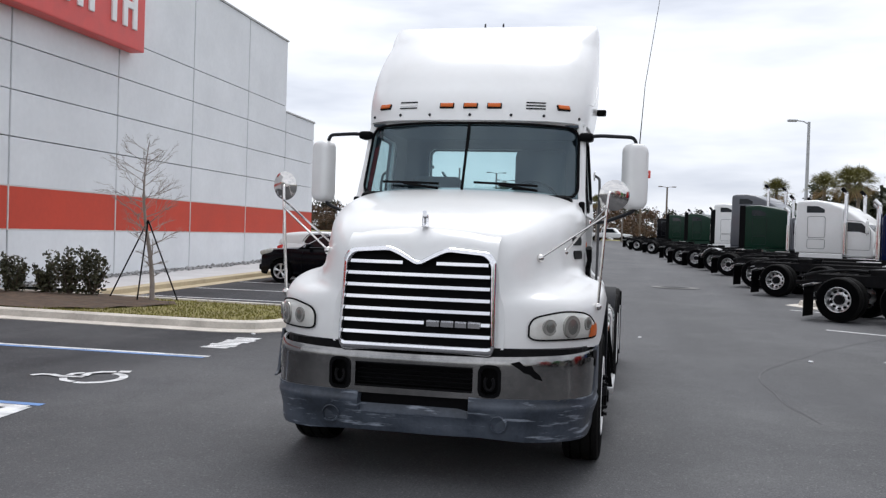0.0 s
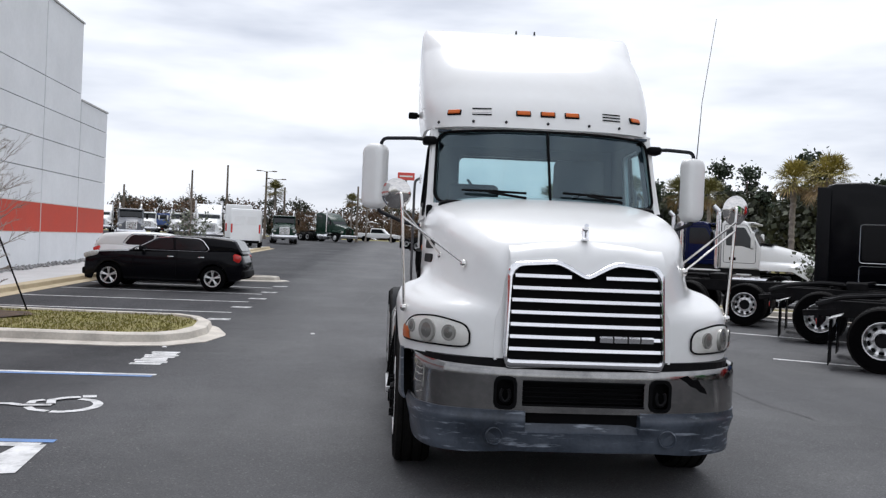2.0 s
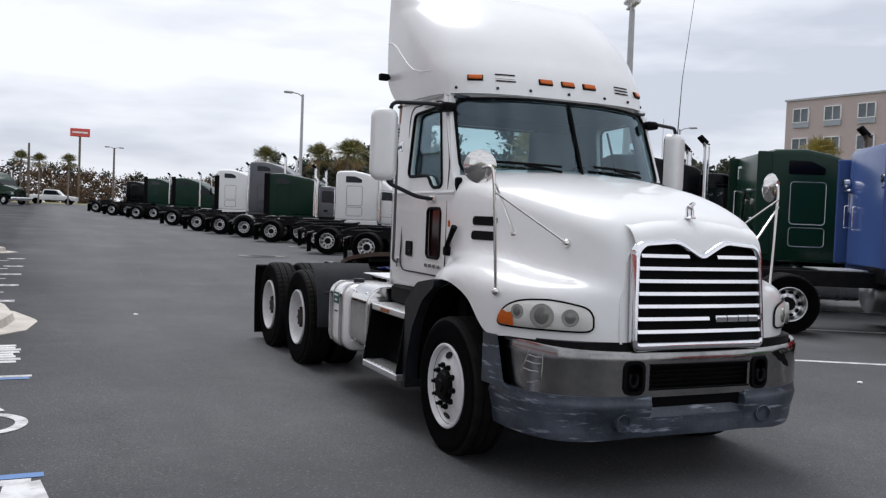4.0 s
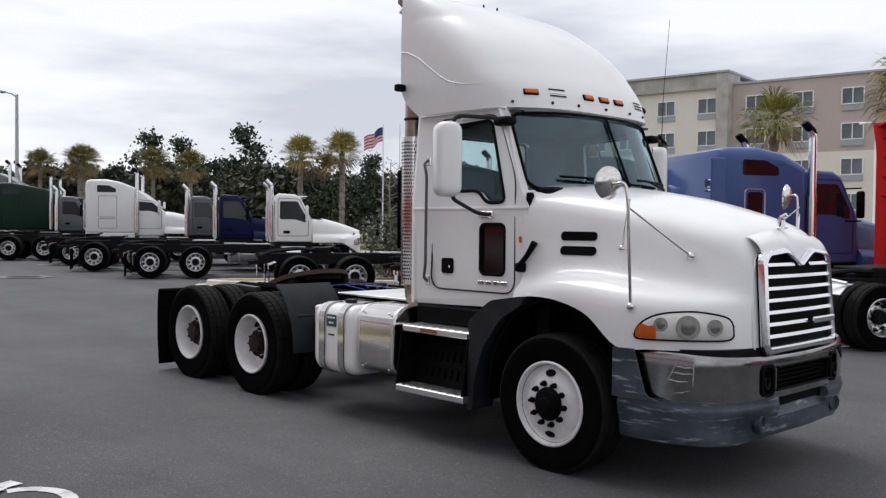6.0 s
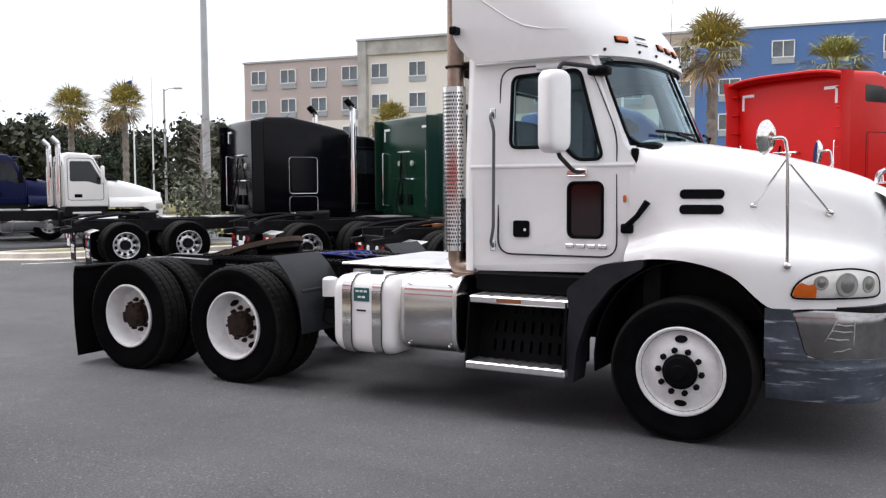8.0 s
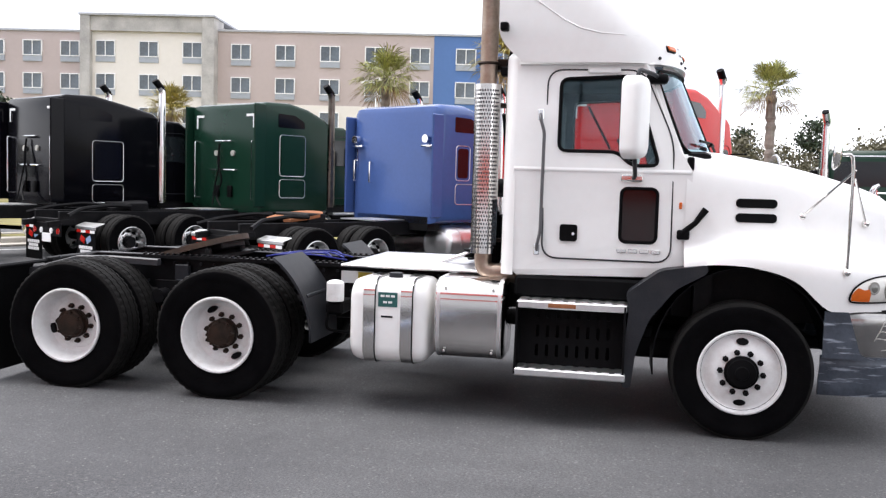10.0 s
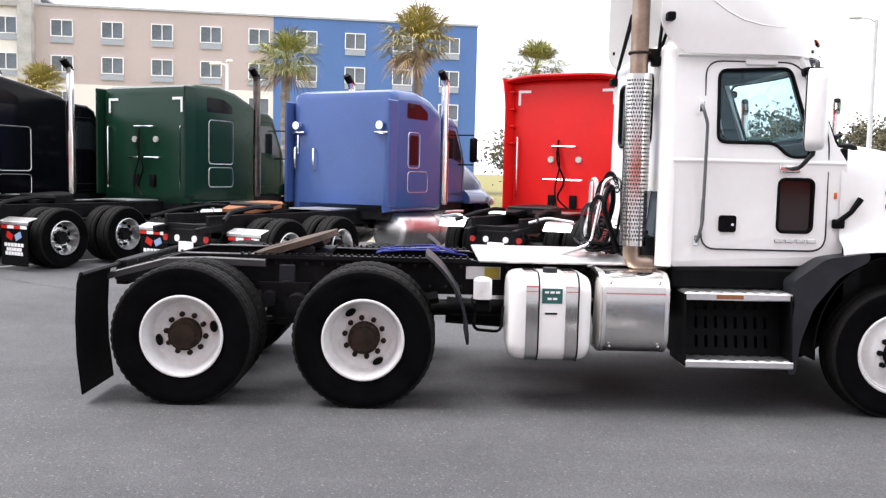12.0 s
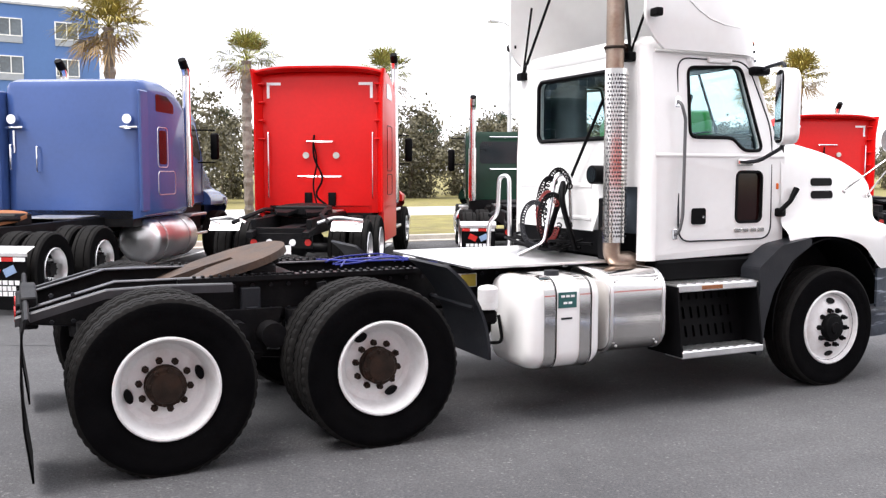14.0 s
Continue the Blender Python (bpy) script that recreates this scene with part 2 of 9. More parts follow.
RUBBER = shade("tyre_rubber", (0.003, 0.003, 0.0034), 0.8, 0, 0.3, 6.0, 0.35, 60, dirt=(0.006, 0.0055, 0.005), dirt_amount=0.25, dirt_scale=5.0, spec=0.02)
GREASE = shade("rusty_hub", (0.026, 0.018, 0.014), 0.6, 0.4, 0.4, 14.0, 0.3, 60, dirt=(0.06, 0.028, 0.016), dirt_amount=0.6, dirt_scale=9.0, spec=0.2)
RUST = shade("rusted_plate", (0.062, 0.034, 0.02), 0.7, 0.0, 0.35, 5.0, 0.3, 50, dirt=(0.016, 0.014, 0.013), dirt_amount=0.95, dirt_scale=4.0)
RUSTY_ORANGE = shade("orange_rust", (0.32, 0.12, 0.045), 0.75, 0.2, 0.35, 4.0, 0.3, 50, dirt=(0.06, 0.03, 0.02), dirt_amount=0.7, dirt_scale=4.0)
PIPE = shade("exhaust_pipe", (0.34, 0.27, 0.22), 0.38, 0.9, 0.25, 3.0, dirt=(0.2, 0.1, 0.05), dirt_amount=0.6, dirt_scale=4.0)
AMBER = shade("amber_lens", (0.6, 0.12, 0.012), 0.3, 0, 0.15, spec=0.3)
RED_LENS = shade("red_lens", (0.55, 0.02, 0.015), 0.25, 0, 0.1, coat=0.6)
LENS = shade("yellowed_lens", (0.47, 0.46, 0.42), 0.2, 0, 0.25, 9.0, coat=0.8)
PALE_BLUE = shade("flag_blue_print", (0.25, 0.36, 0.55), 0.5, 0, 0.2, 9.0)
LENS_BOWL = shade("lamp_bowl", (0.17, 0.168, 0.155), 0.2, 0.3, 0.2, 9.0, coat=0.5)
MIRROR = shade("mirror_glass", (0.55, 0.57, 0.6), 0.04, 1.0, 0.03)
SEAT = shade("grey_seat_cloth", (0.09, 0.095, 0.105), 0.9, 0, 0.2, 6.0, 0.3, 90)
TEAL = shade("teal_label", (0.015, 0.1, 0.095), 0.5, 0, 0.1)
YELLOW = shade("yellow_label", (0.6, 0.45, 0.06), 0.6, 0, 0.1)
HOSE_BLUE = shade("blue_hose", (0.012, 0.022, 0.22), 0.45, 0, 0.2, 8.0)
HOSE_RED = shade("red_hose", (0.2, 0.015, 0.012), 0.45, 0, 0.2, 8.0)
GLASS = glass("windscreen_glass", (0.60, 0.74, 0.77), 1.9)
GLASS_SIDE = glass("side_glass", (0.84, 0.91, 0.91), 1.5)
LINER = shade("cab_liner", (0.05, 0.066, 0.085), 0.85, 0, 0.15, 4.0, 0.2, 60)
GLASS_DARK = shade("dark_window", (0.012, 0.015, 0.018), 0.06, 0, 0.1, spec=0.5)
GLASS_SMOKED = shade("smoked_window", (0.016, 0.005, 0.005), 0.06, 0, 0.1, spec=0.35)
GLASS_TINTED = shade("tinted_window", (0.012, 0.007, 0.008), 0.08, 0, 0.1, spec=0.4)
HOTEL_GLASS = shade("hotel_window", (0.07, 0.09, 0.11), 0.1, 0, 0.5, 0.4, coat=0.4)


def paint(name, col, rough=0.3, coat=0.5, spec=0.5):
    return shade(name, col, rough, 0, 0.08, 1.0, coat=coat, rvar=0.05, spec=spec)


BLACK_PAINT = shade("black_truck_paint", (0.0025, 0.0025, 0.004), 0.14, 0, 0.1, 1.0, rvar=0.05, spec=0.14)
GREEN_PAINT = paint("green_truck_paint", (0.005, 0.026, 0.015), 0.25, 0.0, 0.25)
BLUE_PAINT = paint("blue_truck_paint", (0.047, 0.09, 0.25), 0.24, 0.15, 0.3)
NAVY_PAINT = paint("navy_truck_paint", (0.004, 0.008, 0.05), 0.25, 0.0, 0.18)
GREY_PAINT = paint("grey_truck_paint", (0.1, 0.105, 0.12), 0.3)
RED_PAINT = paint("red_truck_paint", (0.6, 0.005, 0.004), 0.35, 0.0, 0.25)
LIME_PAINT = paint("bright_green_paint", (0.02, 0.2, 0.03), 0.3, 0.0, 0.3)

# ---------- small builders ----------


def part(name, bm, material, parent=None, label="", smooth=None, sol=0.0):
    me = bpy.data.meshes.new(name)
    bmesh.ops.recalc_face_normals(bm, faces=bm.faces)
    if smooth is not None:
        for f in bm.faces:
            f.smooth = True
        lim = radians(smooth)
        for e in bm.edges:
            e.smooth = len(e.link_faces) == 2 and e.calc_face_angle(0) < lim
    bm.to_mesh(me)
    bm.free()
    me.materials.append(material)
    ob = new(name, me)
    if parent:
        ob.parent = parent
    if label:
        ob["label"] = label
    if sol:
        md = ob.modifiers.new("thickness", "SOLIDIFY")
        md.thickness, md.offset = sol, -1.0
    return ob


def loose(name, bm, material, parent, label="", smooth=None):
    """Each separate shape of bm becomes a part of its own."""
    left = set(bm.verts)
    for first in list(bm.verts):
        if first not in left:
            continue
        left.discard(first)
        todo, got = [first], []
        while todo:
            v = todo.pop()
            got.append(v)
            for e in v.link_edges:
                w = e.other_vert(v)
                if w in left:
                    left.discard(w)
                    todo.append(w)
        one, at = bmesh.new(), {}
        for v in got:
            at[v] = one.verts.new(v.co)
        for f in dict.fromkeys(f for v in got for f in v.link_faces):
            one.faces.new([at[v] for v in f.verts])
        part(name, one, material, parent, label, smooth)
    bm.free()


def again(ob, parent, m):
    """The same part once more, on the same mesh."""
    o = ob.copy()
    scene.collection.objects.link(o)
    o.parent = parent
    o.matrix_basis = m
    return o


def empty(name, m, label, category, group="", kind=""):
    e = new(name)
    e.empty_display_size = 0.2
    e.matrix_basis = m
    return tagged(e, label, category, group, kind)


def box(bm, c, s, bev=0.0, seg=2, m=None):
    r = bmesh.ops.create_cube(bm, size=1.0)
    vs = r["verts"]
    for v in vs:
        v.co = Vector((v.co.x * s[0] + c[0], v.co.y * s[1] + c[1], v.co.z * s[2] + c[2]))
    if bev:
        es = list({e for v in vs for e in v.link_edges})
        b = bmesh.ops.bevel(bm, geom=es, offset=min(bev, min(s) * 0.49), segments=seg, profile=0.5, affect="EDGES")
        vs = list({v for f in b["faces"] for v in f.verts} | {v for v in vs if v.is_valid})
    if m is not None:
        for v in vs:
            v.co = m @ v.co
    return bm


def rings(bm, rs, closed=True, cap0=False, cap1=False):
    """Skin through rings of equal count."""
    vv = [[bm.verts.new(p) for p in r] for r in rs]
    k = len(vv[0])
    for a, b in zip(vv, vv[1:]):
        for i in range(k if closed else k - 1):
            j = (i + 1) % k
            bm.faces.new((a[i], a[j], b[j], b[i]))
    if cap0:
        bm.faces.new(vv[0][::-1])
    if cap1:
        bm.faces.new(vv[-1])
    return vv


def tube(bm, pts, r, seg=8, caps=True):
    pts = [Vector(p) for p in pts]
    rr = r if isinstance(r, (list, tuple)) else [r] * len(pts)
    rs, up = [], None
    for i, p in enumerate(pts):
        d = (pts[min(i + 1, len(pts) - 1)] - pts[max(i - 1, 0)]).normalized()
        if up is None:
            up = Vector((0, 0, 1)) if abs(d.z) < 0.9 else Vector((1, 0, 0))
        sx = d.cross(up).normalized()
        up = sx.cross(d).normalized()
        rs.append([p + (sx * math.cos(a) + up * math.sin(a)) * rr[i] for a in [2 * math.pi * k / seg for k in range(seg)]])
    rings(bm, rs, True, caps, caps)
    return bm


def bend(pts, n=6, r=0.08):
    """A line with its inner corners rounded."""
    pts = [Vector(p) for p in pts]
    out = [pts[0]]
    for a, b, c in zip(pts, pts[1:], pts[2:]):
        ra = min(r, (a - b).length * 0.45, (c - b).length * 0.45)
        p, q = b + (a - b).normalized() * ra, b + (c - b).normalized() * ra
        for k in range(n + 1):
            t = k / n
            out.append(p * (1 - t) ** 2 + b * 2 * t * (1 - t) + q * t * t)
    out.append(pts[-1])
    return out


def cyl(bm, a, b, r, seg=16, r2=None):
    return tube(bm, [a, b], [r, r if r2 is None else r2], seg)


def revolve(bm, prof, seg=32, m=None, f=None):
    """prof: (distance along x, radius). About the x axis."""
    rs = []
    for x, r in prof:
        ring = []
        for k in range(seg):
            a = 2 * math.pi * k / seg
            rr = f(x, r, k) if f else r
            p = Vector((x, rr * math.cos(a), rr * math.sin(a)))
            ring.append(m @ p if m else p)
        rs.append(ring)
    rings(bm, rs, True)
    return bm


def plate(bm, outer, holes, thick, fmap):
    """A plate with openings that go through it. outer, holes: (u, v); fmap(u, v, w) gives the place."""
    from mathutils.geometry import tessellate_polygon
    loops = [[Vector((u, v, 0)) for u, v in lp] for lp in (outer, *holes)]
    tris = tessellate_polygon(loops)
    flat = [p for lp in loops for p in lp]
    fr = [bm.verts.new(fmap(p.x, p.y, 0.0)) for p in flat]
    bk = [bm.verts.new(fmap(p.x, p.y, thick)) for p in flat]
    for t in tris:
        for vs in ((fr[t[0]], fr[t[1]], fr[t[2]]), (bk[t[2]], bk[t[1]], bk[t[0]])):
            try:
                bm.faces.new(vs)
            except ValueError:
                pass
    i = 0
    for lp in loops:
        k = len(lp)
        for j in range(k):
            a, b = i + j, i + (j + 1) % k
            bm.faces.new((fr[a], fr[b], bk[b], bk[a]))
        i += k
    return bm


def rrect(u0, v0, u1, v1, r, n=5):
    out = []
    for cx, cy, a0 in ((u1 - r, v1 - r, 0), (u0 + r, v1 - r, 90), (u0 + r, v0 + r, 180), (u1 - r, v0 + r, 270)):
        for k in range(n + 1):
            a = radians(a0 + 90 * k / n)
            out.append((cx + r * math.cos(a), cy + r * math.sin(a)))
    return out


def rpoly(pts, r, n=4):
    """A polygon with rounded corners."""
    out = []
    k = len(pts)
    for i in range(k):
        a, b, c = (Vector(pts[j % k]) for j in (i - 1, i, i + 1))
        ra = min(r, (a - b).length * 0.45, (c - b).length * 0.45)
        p, q = b + (a - b).normalized() * ra, b + (c - b).normalized() * ra
        for j in range(n + 1):
            t = j / n
            w = p * (1 - t) ** 2 + b * 2 * t * (1 - t) + q * t * t
            out.append((w.x, w.y))
    return out


def grid(bm, us, vs, f, hole=None):
    """A skin over us x vs, without the cells that hole names; thick: the way to the back face."""
    vt = {(i, j): bm.verts.new(f(u, v)) for i, u in enumerate(us) for j, v in enumerate(vs)}
    for i in range(len(us) - 1):
        for j in range(len(vs) - 1):
            if hole and hole((us[i] + us[i + 1]) / 2, (vs[j] + vs[j + 1]) / 2):
                continue
            bm.faces.new((vt[i, j], vt[i + 1, j], vt[i + 1, j + 1], vt[i, j + 1]))
    for v in [v for v in bm.verts if not v.link_faces]:
        bm.verts.remove(v)
    return bm


def lerp(a, b, t):
    return a + (b - a) * t


def curve1(xs, ys, x):
    """Smooth interpolation of ys over rising xs."""
    if x <= xs[0]:
        return ys[0]
    if x >= xs[-1]:
        return ys[-1]
    i = max(k for k in range(len(xs) - 1) if xs[k] <= x)
    t = (x - xs[i]) / (xs[i + 1] - xs[i])
    def slope(k):
        if 0 < k < len(xs) - 1:
            return (ys[k + 1] - ys[k - 1]) / (xs[k + 1] - xs[k - 1])
        return (ys[1] - ys[0]) / (xs[1] - xs[0]) if k == 0 else (ys[-1] - ys[-2]) / (xs[-1] - xs[-2])
    h = xs[i + 1] - xs[i]
    a, b = slope(i) * h, slope(i + 1) * h
    return ys[i] * (2 * t**3 - 3 * t**2 + 1) + a * (t**3 - 2 * t**2 + t) + ys[i + 1] * (3 * t**2 - 2 * t**3) + b * (t**3 - t**2)


def lift(x, y):
    """The lot's height: it climbs gently to its far end and is a little worn down in the lane."""
    rise = 0.0125 * max(0.0, min(y, 120) - 7.0)
    worn = min(1.0, max(0.0, (3.7 - abs(x)) / 1.0)) * min(1.0, max(0.0, (9.0 - y) / 2.0)) * min(1.0, max(0.0, (y + 6.0) / 3.0))
    return rise - 0.018 * worn


def spread(a, b, n):
    return [a + (b - a) * k / n for k in range(n + 1)]


# ---------- ground, lot, kerbs ----------
bm = bmesh.new()
grid(bm, [-2500, -300, -60, 0, 60, 300, 2500], [-2500, -300, -60, 0, 60, 300, 2500], lambda x, y: (x, y, -0.03))
tagged(part("ground", bm, GRASS), "mown dry grass ground reaching to the horizon", "ground", kind="structure")
bm = bmesh.new()
grid(bm, [-140, -60, -20, -9, -5, -3.7, -2.7, 0, 2.7, 3.7, 5, 7, 10, 14.3], [-70, -30, -6, -3, 0, 4, 7, 8, 9, 15, 30, 60, 90, 120, 122], lambda x, y: (x, y, lift(x, y)))
tagged(part("parking_lot", bm, ASPHALT), "dark grey worn asphalt of a truck lot", "asphalt", kind="structure")
bm = bmesh.new()
grid(bm, spread(-160, 90, 10), [120, 121, 160, 260], lambda x, y: (x, y, lift(x, y) + (0.0 if y < 120.5 else 0.1)))
tagged(part("far_verge", bm, GRASS), "dry grass verge at the far end of the lot", "grass", kind="structure")
bm = bmesh.new()
grid(bm, spread(27, 35, 2), spread(-400, 400, 30), lambda x, y: (x, y, -0.012))
tagged(part("road", bm, WALK), "pale concrete road beyond the grass verge", "road", kind="structure")


def kerb_loop(name, pts, label, h=0.15, w=0.3, fill=None, fill_label="", fill_name="", up=0.0):
    """A raised kerb round a closed outline, with its filling."""
    n = len(pts)
    P = [Vector((*p, 0)) for p in pts]
    def inset(d, z):
        out = []
        for i in range(n):
            a, b, cc = P[i - 1], P[i], P[(i + 1) % n]
            d1, d2 = (b - a).normalized(), (cc - b).normalized()
            n1, n2 = Vector((-d1.y, d1.x, 0)), Vector((-d2.y, d2.x, 0))
            nn = (n1 + n2).normalized()
            out.append(b + nn * d / max(0.5, nn.dot(n1)) + Vector((0, 0, z + up)))
        return out
    bm = bmesh.new()
    rings(bm, [inset(0, -0.05), inset(0, 0.012), inset(0.28, 0.03), inset(0.31, h - 0.02), inset(0.35, h), inset(0.35 + w * 0.55, h), inset(0.37 + w * 0.55, h - 0.05)], True)
    tagged(part(name, bm, KERB, smooth=35), label, "kerb", kind="structure")
    if fill:
        bm = bmesh.new()
        vs = [bm.verts.new(p) for p in inset(0.36 + w * 0.5, h - 0.03)]
        bm.faces.new(vs)
        tagged(part(fill_name, bm, fill), fill_label, fill_name.replace("_", " "), kind="structure")
    return inset(0.37 + w * 0.55, h - 0.03)


# the lot's island beside the shop, in counter-clockwise order
ISLAND = [(-13.0, 6.15), (-5.1, 6.0), (-4.4, 6.2), (-3.98, 6.8), (-3.85, 7.7), (-4.0, 8.9), (-4.35, 9.7), (-4.9, 10.2), (-9.6, 10.55), (-13.0, 10.6)]
kerb_loop("island_kerb", ISLAND, "pale concrete kerb round a grass island", fill=GRASS, fill_name="island_lawn", fill_label="thin dry grass on the parking island")
ISLAND2 = [(-10.0, 21.5), (-5.3, 21.5), (-4.65, 21.75), (-4.42, 22.3), (-4.65, 22.85), (-5.3, 23.1), (-10.0, 23.2)]
kerb_loop("island_kerb_far", ISLAND2, "pale concrete kerb of the second parking island", fill=GRASS, fill_name="island_lawn_far", fill_label="dry grass on the second parking island", up=0.19)
ISLAND3 = [(5.7, 16.0), (11.5, 13.0), (15.5, 12.2), (15.5, 14.2), (11.0, 15.8), (6.6, 17.9), (5.5, 18.0), (5.1, 17.2)]
kerb_loop("island_kerb_row", ISLAND3, "pale concrete kerb of an island in the truck row", fill=GRASS, fill_name="island_lawn_row", fill_label="grass on the island between parked trucks", up=0.12)
bm = bmesh.new()
rings(bm, [[Vector((x, y, z)) for x, z in ((14.1, -0.05), (14.12, 0.02), (14.3, 0.03), (14.33, 0.14), (14.37, 0.15), (14.55, 0.15), (14.56, 0.0))] for y in spread(-70, 15, 12)], False)
tagged(part("verge_kerb", bm, KERB, smooth=30), "pale concrete kerb along the grass verge", "kerb", kind="structure")
bm = bmesh.new()
grid(bm, spread(0, 1, 4), spread(-120, 120, 40), lambda u, y: (lerp(min(14.5, max(9.3, 14.5 - 0.15 * (y - 22))), 27, u), y, lift(0, y) * (1 - u) * (y > 9) + (0.1 if u < 0.95 else -0.01)))
tagged(part("verge", bm, GRASS), "mown dry grass verge behind the truck row", "grass", kind="structure")
# mulch bed on the island under the small tree and shrubs
bm = bmesh.new()
vs = [bm.verts.new((-10.3 + 2.9 * math.cos(a) * (1 + 0.07 * math.sin(5 * a)), 8.45 + 1.72 * math.sin(a), 0.127 + 0.03 * (k % 2 == 0))) for k, a in enumerate(spread(0, 2 * math.pi, 28)[:-1])]
cv = bm.verts.new((-10.3, 8.7, 0.2))
for k in range(len(vs)):
    bm.faces.new((vs[k], vs[(k + 1) % len(vs)], cv))
tagged(part("mulch_bed", bm, MULCH), "dark bark mulch bed on the island", "mulch", kind="structure")
# grass blades of the island
bm = bmesh.new()
rnd = random.Random(4)
for k in range(9000):
    x, y = rnd.uniform(-12.0, -4.55), rnd.uniform(6.55, 9.9)
    if (x + 10.3) ** 2 / 8.3 + (y - 8.45) ** 2 / 2.9 < 1 or (x > -5.1 and abs(y - 8.0) > 1.2):
        continue
    h, a = rnd.uniform(0.01, 0.05), rnd.uniform(0, 6.28)
    dx, dy = 0.012 * math.cos(a), 0.012 * math.sin(a)
    lx, ly = rnd.uniform(-0.03, 0.03), rnd.uniform(-0.03, 0.03)
    bm.faces.new([bm.verts.new(p) for p in ((x - dx, y - dy, 0.115), (x + dx, y + dy, 0.115), (x + lx, y + ly, 0.125 + h))])
tagged(part("island_grass", bm, BLADE), "short dry olive grass blades", "grass", kind="stuff")
# walk beside the shop and its yellow-grey kerb
bm = bmesh.new()
rings(bm, [[Vector((x + 0.04 * (30 - y) * 0.8 * (x < -13), y, z + lift(x, y))) for x, z in ((-13.6, 0.13), (-10.3, 0.13), (-10.28, 0.125), (-10.27, -0.05))] for y in spread(10.7, 60, 16)], False)
tagged(part("pavement", bm, WALK, smooth=20), "pale concrete walk along the shop wall", "pavement", kind="structure")
bm = bmesh.new()
rings(bm, [[Vector((x + 1.42, y, z + lift(x, y))) for x, z in ((-11.74, 0.134), (-11.7, 0.146), (-11.5, 0.146), (-11.45, 0.12), (-11.43, 0.02), (-11.1, 0.008), (-11.1, -0.05))] for y in spread(10.4, 60, 16)], False)
YKERB = shade("sandy_kerb", (0.46, 0.38, 0.25), 0.85, 0, 0.2, 2.0, 0.4, 70, dirt=(0.25, 0.2, 0.13), dirt_amount=0.5)
tagged(part("walk_kerb", bm, YKERB, smooth=30), "sandy yellow concrete kerb of the walk", "kerb", kind="structure")
# gravel strip at the foot of the wall
bm = bmesh.new()
rnd = random.Random(7)
for k in range(1500):
    y = rnd.uniform(10.5, 33)
    x = -13.3 + 0.032 * (30 - y) + rnd.uniform(0.05, 0.75)
    r = rnd.uniform(0.025, 0.06)
    bmesh.ops.create_icosphere(bm, subdivisions=1, radius=r, matrix=Matrix.Translation((x, y, 0.14 + lift(x, y) + r * 0.4))) if k < 250 else bm.faces.new([bm.verts.new((x + r * math.cos(a), y + r * math.sin(a), 0.14 + lift(x, y) + r * (0.2 + 0.5 * (i % 2)))) for i, a in enumerate((0, 1.6, 3.1, 4.7))])
GRAVEL = shade("grey_gravel", (0.3, 0.3, 0.3), 0.9, 0, 0.4, 8.0, island=0.35)
tagged(part("gravel_strip", bm, GRAVEL), "grey gravel strip at the foot of the wall", "gravel", kind="stuff")

# ---------- painted marks ----------


def mark(name, quads, material, label, z=0.005):
    bm = bmesh.new()
    for k, q in enumerate(quads):
        bm.faces.new([bm.verts.new((x, y, z + 0.0008 * (k % 3) + lift(x, y))) for x, y in q])
    return tagged(part(name, bm, material), label, "road marking", kind="structure")


def strip(a, b, w):
    a, b = Vector(a), Vector(b)
    d = (b - a).normalized()
    nrm = Vector((-d.y, d.x)) * w / 2
    return [tuple(p) for p in (a - nrm, b - nrm, b + nrm, a + nrm)]


mark("bay_line", [strip((-8.8, 3.40), (-3.88, 3.52), 0.1)], PAINT, "white parking bay line on asphalt")
mark("bay_line", [strip((-8.8, 3.28), (-3.9, 3.41), 0.1)], PAINT_BLUE, "faded blue parking bay line on asphalt")
mark("bay_line", [strip((-8.8, -0.02), (-3.78, 0.1), 0.1)], PAINT_BLUE, "faded blue parking bay line on asphalt")
mark("bay_line", [strip((-8.8, -0.15), (-3.85, -0.03), 0.12), [(-3.80, -0.02), (-3.70, -0.85), (-4.05, -0.95), (-4.0, -0.1)]], PAINT, "white corner of a painted parking bay")
for y0, y1 in ((11.4, 11.5), (13.95, 14.1), (16.5, 16.55), (18.9, 18.95)):
    mark("bay_line", [strip((-9.6, y0), (-4.4 - 0.02 * (y0 - 11), y1), 0.1)], PAINT, "white parking bay line on asphalt")
for y in (10.05, 12.65, 15.0, 17.15, 19.6):
    mark("bay_number", [strip((-4.62, y + dy), (-4.2, y + dy + 0.03), 0.09) for dy in (0, 0.17)] + [strip((-4.55, y), (-4.45, y + 0.17), 0.07), strip((-4.25, y), (-4.33, y + 0.17), 0.07)], PAINT, "worn white painted marks at a bay's end")
mark("bay_lettering", [strip((-4.42 + 0.03 * math.sin(k * 2.3), 4.35 + k * 0.16), (-4.04 + 0.04 * math.sin(k * 1.7), 4.38 + k * 0.16), 0.135) for k in range(8)], PAINT, "worn white stencilled block on asphalt")
# wheelchair stencil: wheel, back, arm and legs


def ribbon(pts, w):
    """Quads of one painted stroke along pts."""
    P = [Vector(p) for p in pts]
    side = []
    for i, p in enumerate(P):
        d = (P[min(i + 1, len(P) - 1)] - P[max(i - 1, 0)]).normalized()
        n0 = Vector((-d.y, d.x)) * w / 2
        side.append((tuple(p + n0), tuple(p - n0)))
    return [[l0, l1, r1, r0] for (l0, r0), (l1, r1) in zip(side, side[1:])]


